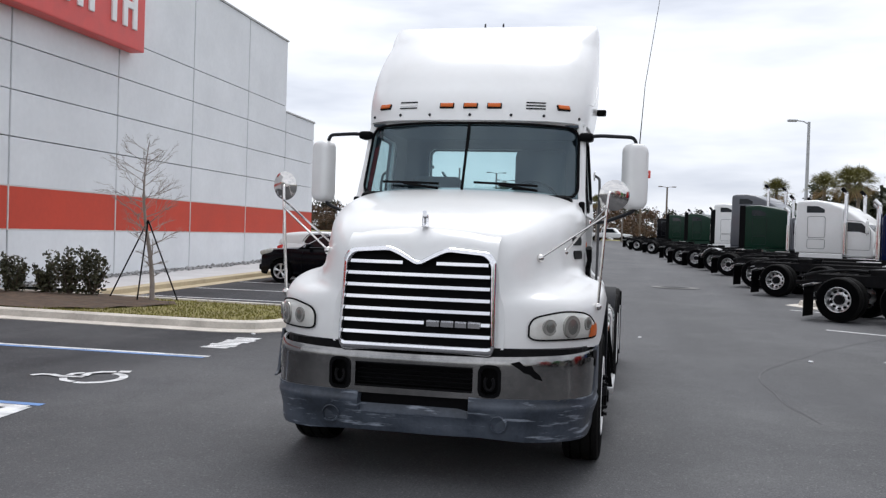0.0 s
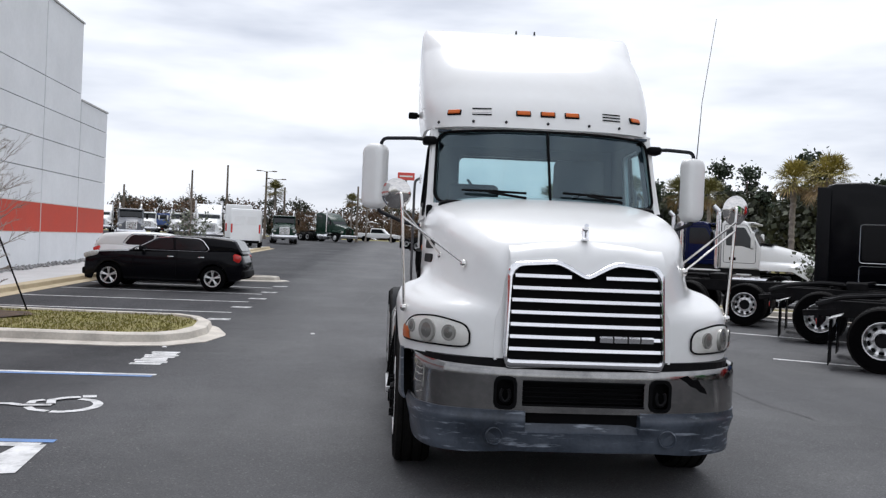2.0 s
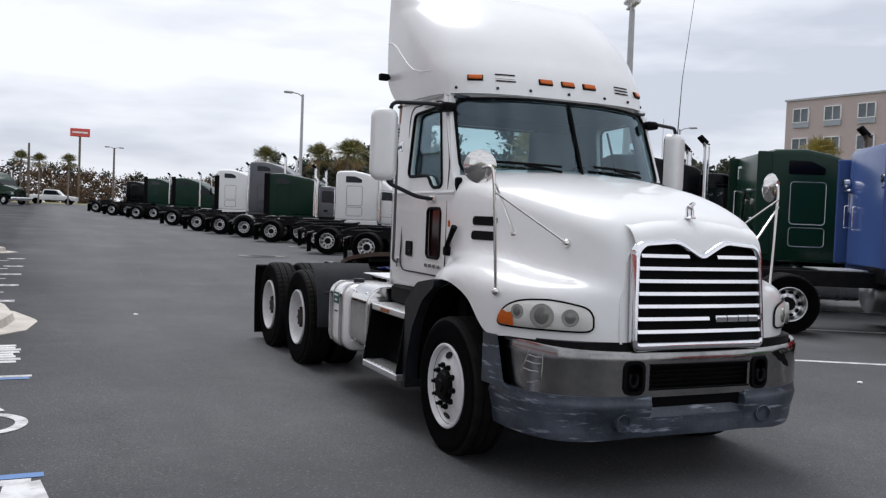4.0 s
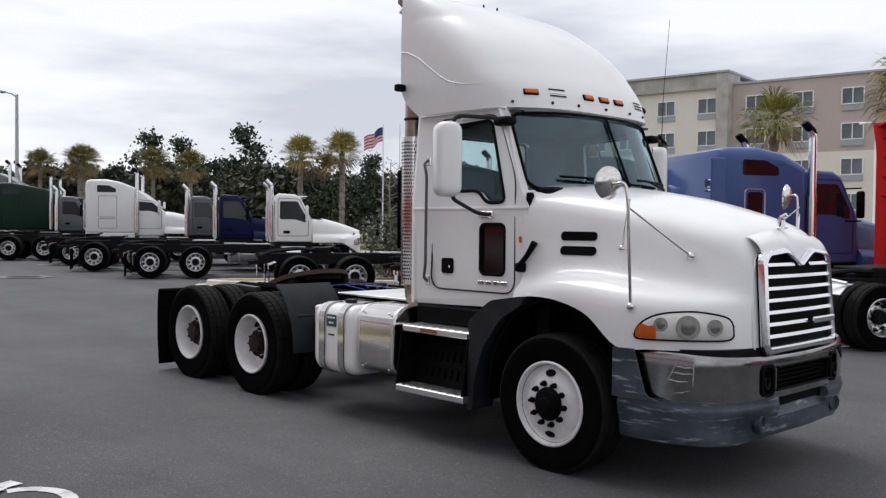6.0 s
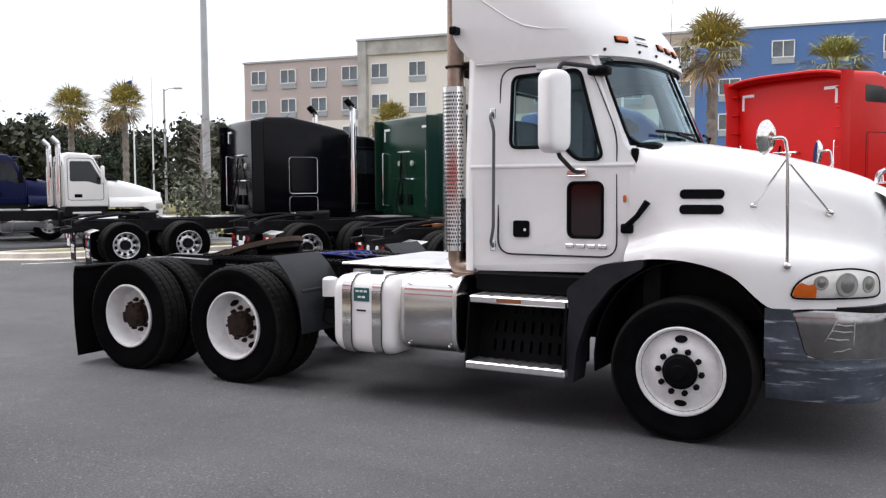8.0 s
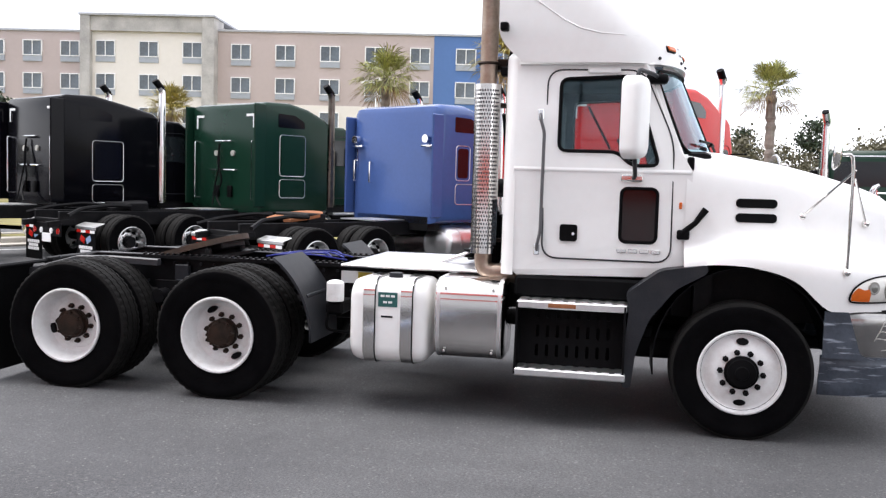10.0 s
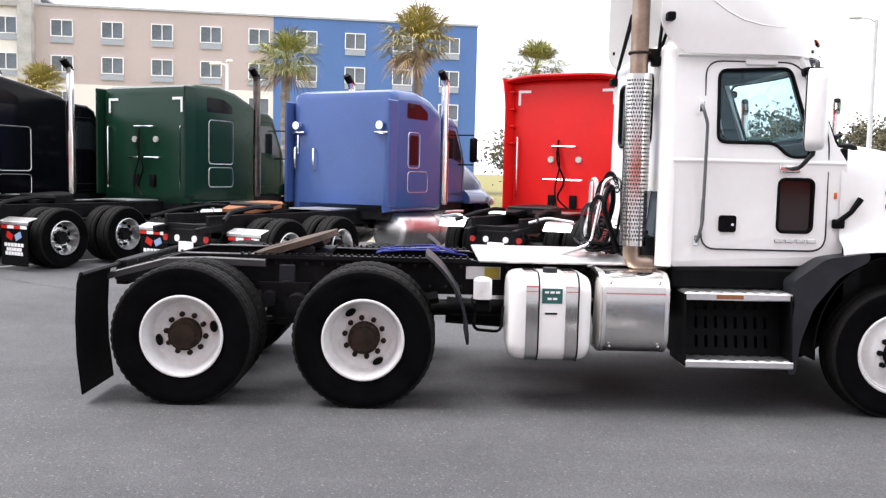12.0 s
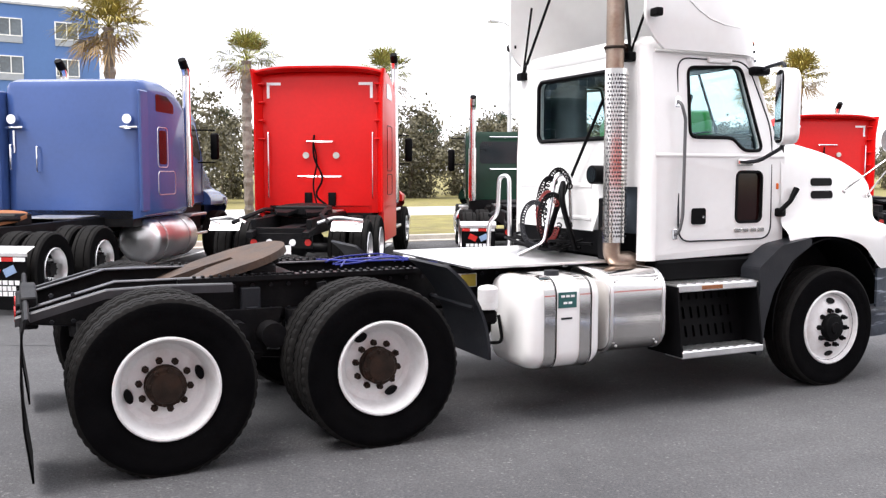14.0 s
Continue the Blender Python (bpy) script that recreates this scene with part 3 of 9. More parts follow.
WHEEL_ARC = [(-4.2 + 0.27 * math.cos(a), 1.55 + 0.32 * math.sin(a)) for a in spread(radians(88), radians(-98), 14)]
for stroke, w, z in ((WHEEL_ARC, 0.09, 0.005), ([(-4.9, 1.42), (-4.84, 1.52), (-4.72, 1.53), (-4.6, 1.48), (-4.46, 1.5), (-4.33, 1.52)], 0.085, 0.01), ([(-4.54, 1.56), (-4.56, 1.68), (-4.48, 1.76)], 0.08, 0.01),
                     ([(-4.51, 1.42), (-4.42, 1.3), (-4.27, 1.25)], 0.08, 0.005), ([(-4.35, 1.56), (-4.41, 1.74), (-4.33, 1.86), (-4.2, 1.93)], 0.085, 0.015), ([(-4.2, 1.99), (-4.08, 2.03)], 0.13, 0.01)):
    mark("wheelchair_stencil", ribbon(stroke, w), PAINT, "worn white wheelchair stencil stroke on asphalt", z)
# bay lines of the truck row
for k in range(-3, 18):
    y = 4.3 + 4.3 * k
    if 16 < y < 20:
        continue
    mark("truck_bay_line", [strip((5.0 + 2.2 * i, y + 2.8 - 2.2 * i * 0.55), (7.2 + 2.2 * i, y + 2.8 - 2.2 * (i + 1) * 0.55), 0.12) for i in range(4)], PAINT, "white slanting truck bay line on asphalt")
# manhole and pale patch in the lane
bm = bmesh.new()
vs = [bm.verts.new((2.55 + 0.75 * math.cos(a), 22.4 + 0.75 * math.sin(a), 0.008 + lift(2.55, 22.4))) for a in spread(0, 2 * math.pi, 24)[:-1]]
bm.faces.new(vs)
tagged(part("drain_apron", bm, shade("worn_apron", (0.17, 0.165, 0.16), 0.85, 0, 0.3, 4.0, 0.4, 70, dirt=(0.09, 0.09, 0.09), dirt_amount=0.7, dirt_scale=2.0)), "pale concrete drain apron in the lane", "drain", kind="structure")
bm = bmesh.new()
vs = [bm.verts.new((2.55 + 0.45 * math.cos(a), 22.4 + 0.45 * math.sin(a), 0.014 + lift(2.55, 22.4))) for a in spread(0, 2 * math.pi, 24)[:-1]]
bm.faces.new(vs)
tagged(part("drain_grate", bm, FRAME), "dark iron drain cover in the lane", "drain", kind="structure")
# tar crack seals and patched seams
bm = bmesh.new()
rnd = random.Random(12)
for (x, y, a, n) in ((3.2, 2.0, 1.75, 26), (2.4, -6.5, 1.2, 18), (-6.0, -3.0, 2.0, 12), (-1.8, 14, 1.5, 30), (3.6, 18, 1.6, 20)):
    for k in range(n):
        a += rnd.uniform(-0.16, 0.16)
        x2, y2 = x + 0.4 * math.cos(a), y + 0.4 * math.sin(a)
        bm.faces.new([bm.verts.new((px, py, 0.004 + lift(px, py))) for px, py in strip((x, y), (x2, y2), rnd.uniform(0.008, 0.018))])
        x, y = x2, y2
TAR = shade("tar_seal", (0.03, 0.03, 0.032), 0.55, 0, 0.3, 4.0)
tagged(part("crack_seals", bm, TAR), "thin dark cracks in the asphalt", "crack", kind="stuff")
# litter and pebbles
bm = bmesh.new()
for x, y in ((3.9, 6.6), (3.6, -1.6), (4.1, -2.2), (4.5, 1.3), (3.2, -3.0), (-2.5, 8.4), (-4.4, 6.0), (1.5, 8.6)):
    bmesh.ops.create_icosphere(bm, subdivisions=1, radius=0.035, matrix=Matrix.Translation((x, y, 0.012)) @ Matrix.Diagonal((1.2, 0.9, 0.5, 1)))
tagged(part("litter", bm, SIGN_WHITE), "small pale scraps and stones on the asphalt", "litter", kind="stuff")

# ---------- shop building with the red stripe ----------
SHOP = pose(-13.42, 30.0, 0, 0, 0, 2.2)
shop = empty("shop_building", SHOP, "large grey precast panel building with a red stripe", "building")
bm = bmesh.new()
box(bm, (-12.15, -19.5, 4.74), (24.0, 35.9, 9.48))
box(bm, (-12.15, 0.3, 3.27), (24.0, 3.7, 6.54))
part("wall", bm, JOINT, shop, "grey joint backing of the wall")
zs = [0.0, 1.45, 2.46, 3.58, 4.65, 5.72, 6.79, 9.5]
joints = [2.15, -1.55, -5.6] + [-5.6 - 4.55 * k for k in range(1, 8)]
spans = [(b_, a_, 6.55 if a_ > 0 else 9.5) for a_, b_ in zip(joints, joints[1:])]
for a, b, top in spans:
    for z0, z1 in zip(zs, zs[1:]):
        if z0 >= top - 0.3:
            continue
        z1 = min(z1, top)
        red = abs(z0 - 1.45) < 0.01
        bm = bmesh.new()
        box(bm, (-0.06, (a + b) / 2, (z0 + z1) / 2), (0.2, b - a - 0.06, z1 - z0 - 0.026), 0.01, 1)
        part("wall_panel", bm, STRIPE if red else PANEL, shop, "red painted precast panel" if red else "")
bm = bmesh.new()
box(bm, (-0.1, -19.5, 9.53), (0.36, 36.0, 0.07), 0.01, 1)
box(bm, (-0.1, 0.32, 6.58), (0.36, 3.7, 0.07), 0.01, 1)
part("coping", bm, WALK, shop, "pale metal coping")
for j in joints[1:-1]:
    bm = bmesh.new()
    box(bm, (0.036, j, 1.955), (0.02, 0.045, 1.0))
    part("joint_strip", bm, JOINT_PALE, shop, "pale sealed joint in the red stripe")
for z in (1.452, 2.458):
    bm = bmesh.new()
    box(bm, (0.034, -17.5, z), (0.02, 39.2, 0.03))
    part("joint_strip", bm, JOINT_PALE, shop, "pale sealed joint along the red stripe")
sign = empty("shop_sign", SHOP, "large red sign box with plain white bars on the wall", "sign")
bm = bmesh.new()
box(bm, (0.26, -21.85, 7.63), (0.44, 15.4, 2.3), 0.03, 2)
part("sign_box", bm, SIGN_RED, sign)
for k in range(7):
    bm = bmesh.new()
    y = -14.75 - k * 1.05
    box(bm, (0.5, y, 7.6), (0.06, 0.22, 1.2), 0.01, 1)
    if k % 2 == 0:
        box(bm, (0.5, y - 0.5, 7.6), (0.06, 0.22, 1.2), 0.01, 1)
        box(bm, (0.502, y - 0.25, 7.62), (0.05, 0.3, 0.2), 0.01, 1)
    else:
        box(bm, (0.502, y, 8.1), (0.05, 0.75, 0.2), 0.01, 1)
    part("sign_bar", bm, SIGN_WHITE, sign)

# ---------- hotel ----------
STONE = shade("hotel_stone", (0.42, 0.405, 0.39), 0.85, 0, 0.25, 0.8, 0.3, 8)
TAUPE = shade("hotel_taupe_render", (0.47, 0.395, 0.38), 0.85, 0, 0.05, 0.2)
HOTEL_BLUE = shade("hotel_blue_render", (0.085, 0.17, 0.39), 0.8, 0, 0.06, 0.2)
CREAM = shade("hotel_cream_render", (0.74, 0.7, 0.65), 0.85, 0, 0.04, 0.2)
GRILLE_PALE = shade("hotel_vent_grey", (0.4, 0.43, 0.48), 0.6, 0, 0.05)
hotel = empty("hotel", pose(69.1, 0.0, 0.59, 0, 0, 8.57) @ Matrix.Scale(0.92, 4), "four-storey hotel in taupe, blue and cream with stone piers", "hotel")


def hotel_wall(name, y0, y1, z0, z1, mat_, x=0.0, depth=14.0, label=""):
    z0 = -1.0 if z0 == 0 else z0
    bm = bmesh.new()
    box(bm, (x + depth / 2, (y0 + y1) / 2, (z0 + z1) / 2), (depth, y1 - y0, z1 - z0))
    return part(name, bm, mat_, hotel, label)


hotel_wall("wall", 0.4, 18.7, 0, 14.6, HOTEL_BLUE, label="blue rendered wall")
hotel_wall("wall", 18.7, 38.8, 8.1, 14.6, TAUPE, 0.05, label="taupe rendered wall")
hotel_wall("wall", 18.7, 38.8, 0, 8.1, CREAM, 0.0, label="cream rendered wall")
hotel_wall("wall", 38.8, 50.9, 0, 15.3, CREAM, -0.6, label="cream tower wall")
hotel_wall("wall", 50.9, 65.0, 8.1, 14.3, TAUPE, 0.05, label="taupe rendered wall")
hotel_wall("wall", 50.9, 65.0, 0, 8.1, CREAM, 0.0, label="cream rendered wall")
hotel_wall("stone_pier", 38.6, 39.7, 0, 15.65, STONE, -1.2, 3.0, "grey ledgestone pier")
hotel_wall("stone_pier", 50.1, 51.0, 0, 15.65, STONE, -1.2, 3.0, "grey ledgestone pier")
hotel_wall("stone_band", 39.7, 50.1, 14.3, 15.65, STONE, -1.0, 3.0, "grey ledgestone band")
for y0, y1, z, x0 in ((0.3, 38.55, 14.6, -0.12), (51.05, 65.1, 14.3, -0.1), (38.5, 51.1, 15.66, -1.3)):
    bm = bmesh.new()
    box(bm, ((x0 + 14.1) / 2, (y0 + y1) / 2, z + 0.09), (14.1 - x0, y1 - y0, 0.18))
    part("roof", bm, JOINT, hotel, "dark metal parapet cap")
hw = None
for y in [2.95 + 4.28 * k for k in range(4)] + [19.95 + 4.12 * k for k in range(5)] + [40.75, 44.8, 48.85] + [52.45 + 3.57 * k for k in range(4)]:
    for fl in range(4):
        z = 3.75 + 3.0 * fl
        x = -0.6 if 39 < y < 50 else 0.0
        if hw is None:
            bm = bmesh.new()
            for c, s in (((0, 0, 0.7), (0.16, 1.84, 0.08)), ((0, 0, -0.66), (0.16, 1.84, 0.08)), ((0, -0.88, 0.02), (0.16, 0.08, 1.36)), ((0, 0.88, 0.02), (0.16, 0.08, 1.36)), ((0, 0.0, 0.02), (0.14, 0.07, 1.36))):
                box(bm, c, s)
            w = part("window", bm, SIGN_WHITE, hotel, "white framed double window")
            bm = bmesh.new()
            box(bm, (0.02, 0, 0.02), (0.06, 1.7, 1.3))
            p = part("pane", bm, HOTEL_GLASS, w, "dark curtained glass")
            bm = bmesh.new()
            box(bm, (0.02, 0, -0.97), (0.12, 1.8, 0.5))
            for k in range(6):
                box(bm, (-0.045, 0, -1.17 + k * 0.08), (0.02, 1.7, 0.03))
            g = part("vent_grille", bm, GRILLE_PALE, w)
            hw = w
            w.matrix_basis = pose(x - 0.05, y, z)
        else:
            w2 = again(hw, hotel, pose(x - 0.05, y, z))
            for c in hw.children:
                again(c, w2, Matrix())
# ---------- wheels, shared by all trucks ----------


def tyre_mesh(width=0.28, R=0.518, lugs=True, fine=True):
    h = width / 2
    bm = bmesh.new()
    if not fine:
        revolve(bm, [(-h + 0.03, 0.285), (-h, 0.38), (-h + 0.003, R - 0.04), (-h + 0.022, R - 0.008), (-0.075, R - 0.001), (-0.065, R - 0.016), (-0.055, R), (0.055, R), (0.065, R - 0.016), (0.075, R - 0.001), (h - 0.022, R - 0.008), (h - 0.003, R - 0.04), (h, 0.38), (h - 0.03, 0.285)], 72, f=lambda x, r, k: r - (0.009 if lugs and r > R - 0.03 and k % 2 and abs(x) > 0.06 else 0.0))
        return bm
    prof = [(-h + 0.035, 0.285), (-h + 0.01, 0.32), (-h, 0.38), (-h + 0.003, 0.425), (-h + 0.001, 0.43), (-h + 0.004, R - 0.045), (-h + 0.008, R - 0.03), (-h + 0.022, R - 0.008), (-h + 0.05, R - 0.001)]
    for c in (-0.5, 0.0, 0.5):
        g = c * (width - 0.13)
        prof += [(g - 0.008, R), (g - 0.005, R - 0.014), (g + 0.005, R - 0.014), (g + 0.008, R)]
    prof += [(h - 0.05, R - 0.001), (h - 0.022, R - 0.008), (h - 0.008, R - 0.03), (h - 0.004, R - 0.045), (h - 0.001, 0.43), (h - 0.003, 0.425), (h, 0.38), (h - 0.01, 0.32), (h - 0.035, 0.285)]
    def f(x, r, k):
        if lugs and r > R - 0.03 and k % 3 < 1:
            return r - (0.007 if abs(x) > h - 0.06 else 0.005)
        return r
    revolve(bm, prof, 156, f=f)
    return bm


def rim_mesh(dish, seg=40):
    """dish > 0: the disc stands out; < 0: it lies deep. The outer face looks to -x."""
    bm = bmesh.new()
    lip = [(-0.135, 0.298), (-0.142, 0.29), (-0.14, 0.28), (-0.11, 0.272)]
    if dish > 0:
        prof = lip + [(-0.094, 0.262), (-0.092, 0.25), (-0.104, 0.225), (-0.12, 0.19), (-0.13, 0.16), (-0.131, 0.095), (-0.13, 0.0)]
    else:
        prof = lip + [(-0.06, 0.258), (0.0, 0.25), (0.022, 0.235), (0.03, 0.2), (0.012, 0.165), (0.012, 0.1), (0.02, 0.0)]
    revolve(bm, prof, seg)
    prof2 = [(-0.135, 0.298), (0.1, 0.275), (0.13, 0.29)]
    revolve(bm, prof2, seg)
    return bm


def wheel(parent, at, side, dish, rim_mat, hub_mat, store={}, duals=False, holes=2, lugs=True, hub_label="", tyre_label="worn black rubber tyre", turn=0.0, nut_mat=None, split=False):
    """side: -1 looks to -x, +1 to +x. Parts: tyre, rim, hub, nuts, hand holes."""
    single = split or rim_mat is WHITE_RIM
    key = (dish > 0, rim_mat.name, hub_mat.name, holes, lugs, single)
    if key not in store:
        bm = tyre_mesh(lugs=lugs, fine=rim_mat is WHITE_RIM)
        t = part("tyre", bm, RUBBER, None, tyre_label, smooth=30)
        t.data.materials.append(TREAD)
        for pg in t.data.polygons:
            if math.hypot(pg.center.y, pg.center.z) > 0.488:
                pg.material_index = 1
        r = part("rim", rim_mesh(dish, 40 if rim_mat is WHITE_RIM else 28), rim_mat, None, "white painted steel rim" if rim_mat is WHITE_RIM else "polished aluminium rim", smooth=35)
        face = -0.131 if dish > 0 else 0.011
        bm = bmesh.new()
        if dish > 0:
            revolve(bm, [(face + 0.01, 0.118), (face - 0.015, 0.116), (face - 0.024, 0.1), (face - 0.04, 0.094), (face - 0.045, 0.05), (face - 0.056, 0.044), (face - 0.056, 0.0)], 24)
        else:
            revolve(bm, [(face + 0.01, 0.116), (face - 0.02, 0.116), (face - 0.024, 0.1), (face - 0.06, 0.1), (face - 0.064, 0.114), (face - 0.082, 0.114), (face - 0.086, 0.098), (face - 0.11, 0.085), (face - 0.113, 0.0)], 24)
            for k in range(8):
                a = k * math.pi / 4
                cyl(bm, (face - 0.112, 0.098 * math.cos(a), 0.098 * math.sin(a)), (face - 0.08, 0.098 * math.cos(a), 0.098 * math.sin(a)), 0.012, 6)
        h = part("hub", bm, hub_mat, None, hub_label or "greasy axle hub", smooth=35)
        bm = bmesh.new()
        for k in range(1 if single else 10):
            a = k * math.pi / 5 + 0.1
            y, z = 0.143 * math.cos(a), 0.143 * math.sin(a)
            cyl(bm, (face + 0.005, y, z), (face - 0.022, y, z), 0.021, 6)
            cyl(bm, (face - 0.02, y, z), (face - 0.045, y, z), 0.012, 8)
        n = part("wheel_nut" if single else "nut_ring", bm, nut_mat or hub_mat, None, "" if single else "ring of wheel nuts")
        bm = bmesh.new()
        xx = (-0.1, -0.117) if dish > 0 else (0.012, -0.002)
        for k in range(1 if single else holes):
            a = k * 2 * math.pi / holes + 0.35
            rr = 0.214 if dish > 0 else 0.205
            y, z = rr * math.cos(a), rr * math.sin(a)
            ca, sa = math.cos(a), math.sin(a)
            ring = []
            for x in (xx[0] + 0.03, xx[1]):
                ring.append([Vector((x + (0.012 if dish > 0 else -0.006) * math.cos(q) * (1 if dish > 0 else -1), y + 0.024 * math.cos(q) * ca - 0.042 * math.sin(q) * sa, z + 0.024 * math.cos(q) * sa + 0.042 * math.sin(q) * ca)) for q in spread(0, 2 * math.pi, 14)[:-1]])
            rings(bm, ring, True, True, True)
        o = part("hand_hole" if single else "hole_ring", bm, DARK, None, "dark hand hole of the rim" if single else "ring of dark hand holes")
        grow = Matrix.Diagonal((1, 0.94, 0.94, 1)) if rim_mat is ALU else Matrix.Diagonal((1, 1.02, 1.02, 1)) if dish < 0 else Matrix.Diagonal((1, 1.02, 1.02, 1))
        for q in (r, h, n, o):
            q.data.transform(grow)
        t.data.transform(Matrix.Diagonal((1, 0.955, 0.955, 1)) if dish > 0 and rim_mat is not ALU else grow)
        for q in (t, r, h, n, o):
            scene.collection.objects.unlink(q)
        store[key] = (t, r, h, n, o)
    t, r, h, n, o = store[key]
    m = pose(*at, 0, 0, 0 if side < 0 else 180)
    w = again(r, parent, m @ pose(0, 0, 0, turn, 0, 0))
    w.name = "wheel"
    w["label"] = r["label"].replace("rim", "wheel")
    again(t, w, Matrix())
    again(h, w, Matrix())
    for q, count in ((n, 10), (o, holes)):
        for k in range(count if single else 1):
            again(q, w, pose(0, 0, 0, 360 * k / count, 0, 0))
    if duals:
        again(t, w, pose(0.335, 0, 0))
    return w


# ---------- the white tractor unit ----------
TRUCK = pose(0.030, 0.0, 0, 0, 0, 0.32)
truck = empty("semi_truck", TRUCK, "white day-cab tractor unit with roof fairing and dented chrome bumper", "truck")
SGN = (-1, 1)

# hood and fenders: sections across, from the cowl to the nose
HY = [-1.24, -1.2, -1.11, -0.98, -0.8, -0.58, -0.35, -0.1, 0.15, 0.4]
H_TOP = [1.60, 1.66, 1.725, 1.775, 1.83, 1.89, 1.945, 1.99, 2.03, 2.06]
H_W = [0.54, 0.58, 0.64, 0.71, 0.78, 0.855, 0.91, 0.955, 0.985, 1.0]
H_FW = [0.585, 0.70, 0.86, 1.0, 1.11, 1.18, 1.205, 1.205, 1.18, 1.13]
H_FZ = [1.24, 1.25, 1.265, 1.28, 1.30, 1.335, 1.365, 1.37, 1.34, 1.27]
H_ZB = [0.925, 0.925, 0.925, 0.925, 0.925, 0.93, 1.12, 1.20, 1.215, 1.19]


def lean(x, z):
    """How far the nose falls back from the upright, by height and across."""
    return 0.02 + 0.035 * max(-0.3, min(1.2, (z - 1.0) / 0.48)) + 0.016 * x


def nosed(p):
    w = max(0.0, min(1.0, (-0.8 - p.y) / 0.45)) ** 2
    return Vector((p.x, p.y + w * lean(p.x, p.z), p.z))


def hood_at(y):
    return [curve1(HY, t, y) for t in (H_TOP, H_W, H_FW, H_FZ, H_ZB)]


def hood_half(y):
    zt, w, fw, fz, zb = hood_at(y)
    g = max(0.02, fw - w)
    ctl = [(0, zt + 0.012), (0.3 * w, zt + 0.006), (0.62 * w, zt - 0.015), (0.86 * w, zt - 0.06), (0.965 * w, zt - 0.13), (w, zt - 0.24),
           (w + 0.08 * g, lerp(zt - 0.24, fz + 0.06, 0.6)), (w + 0.18 * g, fz + 0.05), (w + 0.4 * g, fz + 0.012), (w + 0.68 * g, fz - 0.012), (w + 0.9 * g, fz - 0.055), (fw, fz - 0.13), (fw + 0.004, lerp(fz - 0.13, zb, 0.6)), (fw, zb)]
    ds = [0.0]
    for a, b in zip(ctl, ctl[1:]):
        ds.append(ds[-1] + math.hypot(a[0] - b[0], a[1] - b[1]))
    out = []
    for k in range(40):
        s = ds[-1] * k / 39
        out.append((curve1(ds, [c[0] for c in ctl], s), curve1(ds, [c[1] for c in ctl], s)))
    return out


bm = bmesh.new()
hys = spread(-1.24, 0.4, 44)
rs = []
for y in hys:
    h = hood_half(y)
    rs.append([Vector((-x, y, z)) for x, z in h[::-1]] + [Vector((x, y, z)) for x, z in h[1:]])
vv = rings(bm, rs, False)
# rounded nose behind the grille frame
nose = [bm.verts.new(v.co + Vector((0, -0.012, 0))) for v in vv[0]]
for i in range(len(nose) - 1):
    bm.faces.new((vv[0][i], vv[0][i + 1], nose[i + 1], nose[i]))
half = len(nose) // 2
for i in range(half):
    a, b = nose[i], nose[i + 1]
    c, d = nose[len(nose) - 1 - i], nose[len(nose) - 2 - i]
    if b is d:
        bm.faces.new((a, b, c))
    else:
        bm.faces.new((a, b, d, c))
for v in bm.verts:
    v.co = nosed(v.co)
hood = part("hood", bm, WHITE, truck, "white fibreglass hood with flared fenders", smooth=50)
# hood-to-cowl seam and side vents
for s in SGN:
    for z0, z1 in ((1.62, 1.685), (1.515, 1.58)):
        bm = bmesh.new()
        def vent(u, v, q, s=s):
            hh = hood_half(u)
            sx = max([lerp(a[0], b[0], (v - a[1]) / (b[1] - a[1] or 1)) for a, b in zip(hh, hh[1:]) if min(a[1], b[1]) <= v <= max(a[1], b[1])] or [0.95])
            return (s * (sx + 0.008 - q), u, v)
        plate(bm, rrect(-0.24, z0, 0.05, z1, 0.03), [], 0.05, vent)
        part("side_vent", bm, DARK, truck, "black slotted hood vent")
# grille
bm = bmesh.new()
GY = -1.29
GX = 0.002
outer = [(-0.52, 1.515), (-0.475, 1.567), (-0.2, 1.59), (-0.13, 1.562), (0, 1.488), (0.13, 1.562), (0.2, 1.59), (0.475, 1.567), (0.52, 1.515), (0.535, 0.93), (0.51, 0.884), (-0.51, 0.884), (-0.535, 0.93)]
inner = [(-0.482, 1.485), (-0.437, 1.532), (-0.205, 1.549), (-0.15, 1.53), (0, 1.452), (0.15, 1.53), (0.205, 1.549), (0.437, 1.532), (0.482, 1.485), (0.506, 0.955), (0.49, 0.942), (-0.49, 0.942), (-0.506, 0.955)]
rim_o, rim_i = rpoly(outer, 0.04), rpoly(inner, 0.04)


def rim_at(u, v, d):
    return Vector((u + GX, GY + lean(u, v) - d - 0.02 * (1 - (u / 0.55) ** 2), v))


rings(bm, [[rim_at(*o, -0.02), rim_at(*o, 0.012), rim_at(lerp(o[0], i[0], 0.3), lerp(o[1], i[1], 0.3), 0.03), rim_at(lerp(o[0], i[0], 0.75), lerp(o[1], i[1], 0.75), 0.034), rim_at(*i, 0.02), rim_at(*i, -0.02)] for o, i in zip(rim_o + rim_o[:1], rim_i + rim_i[:1])], False)
part("grille_frame", bm, CHROME, truck, "chrome grille surround", smooth=60)
bm = bmesh.new()
plate(bm, outer, [], 0.02, lambda u, v, q: (u * 0.97 + GX, GY + lean(u, v) + 0.022 + q, 0.9 + (v - 0.885) * 0.96))
part("grille_mesh", bm, DARK, truck, "dark grille screen")
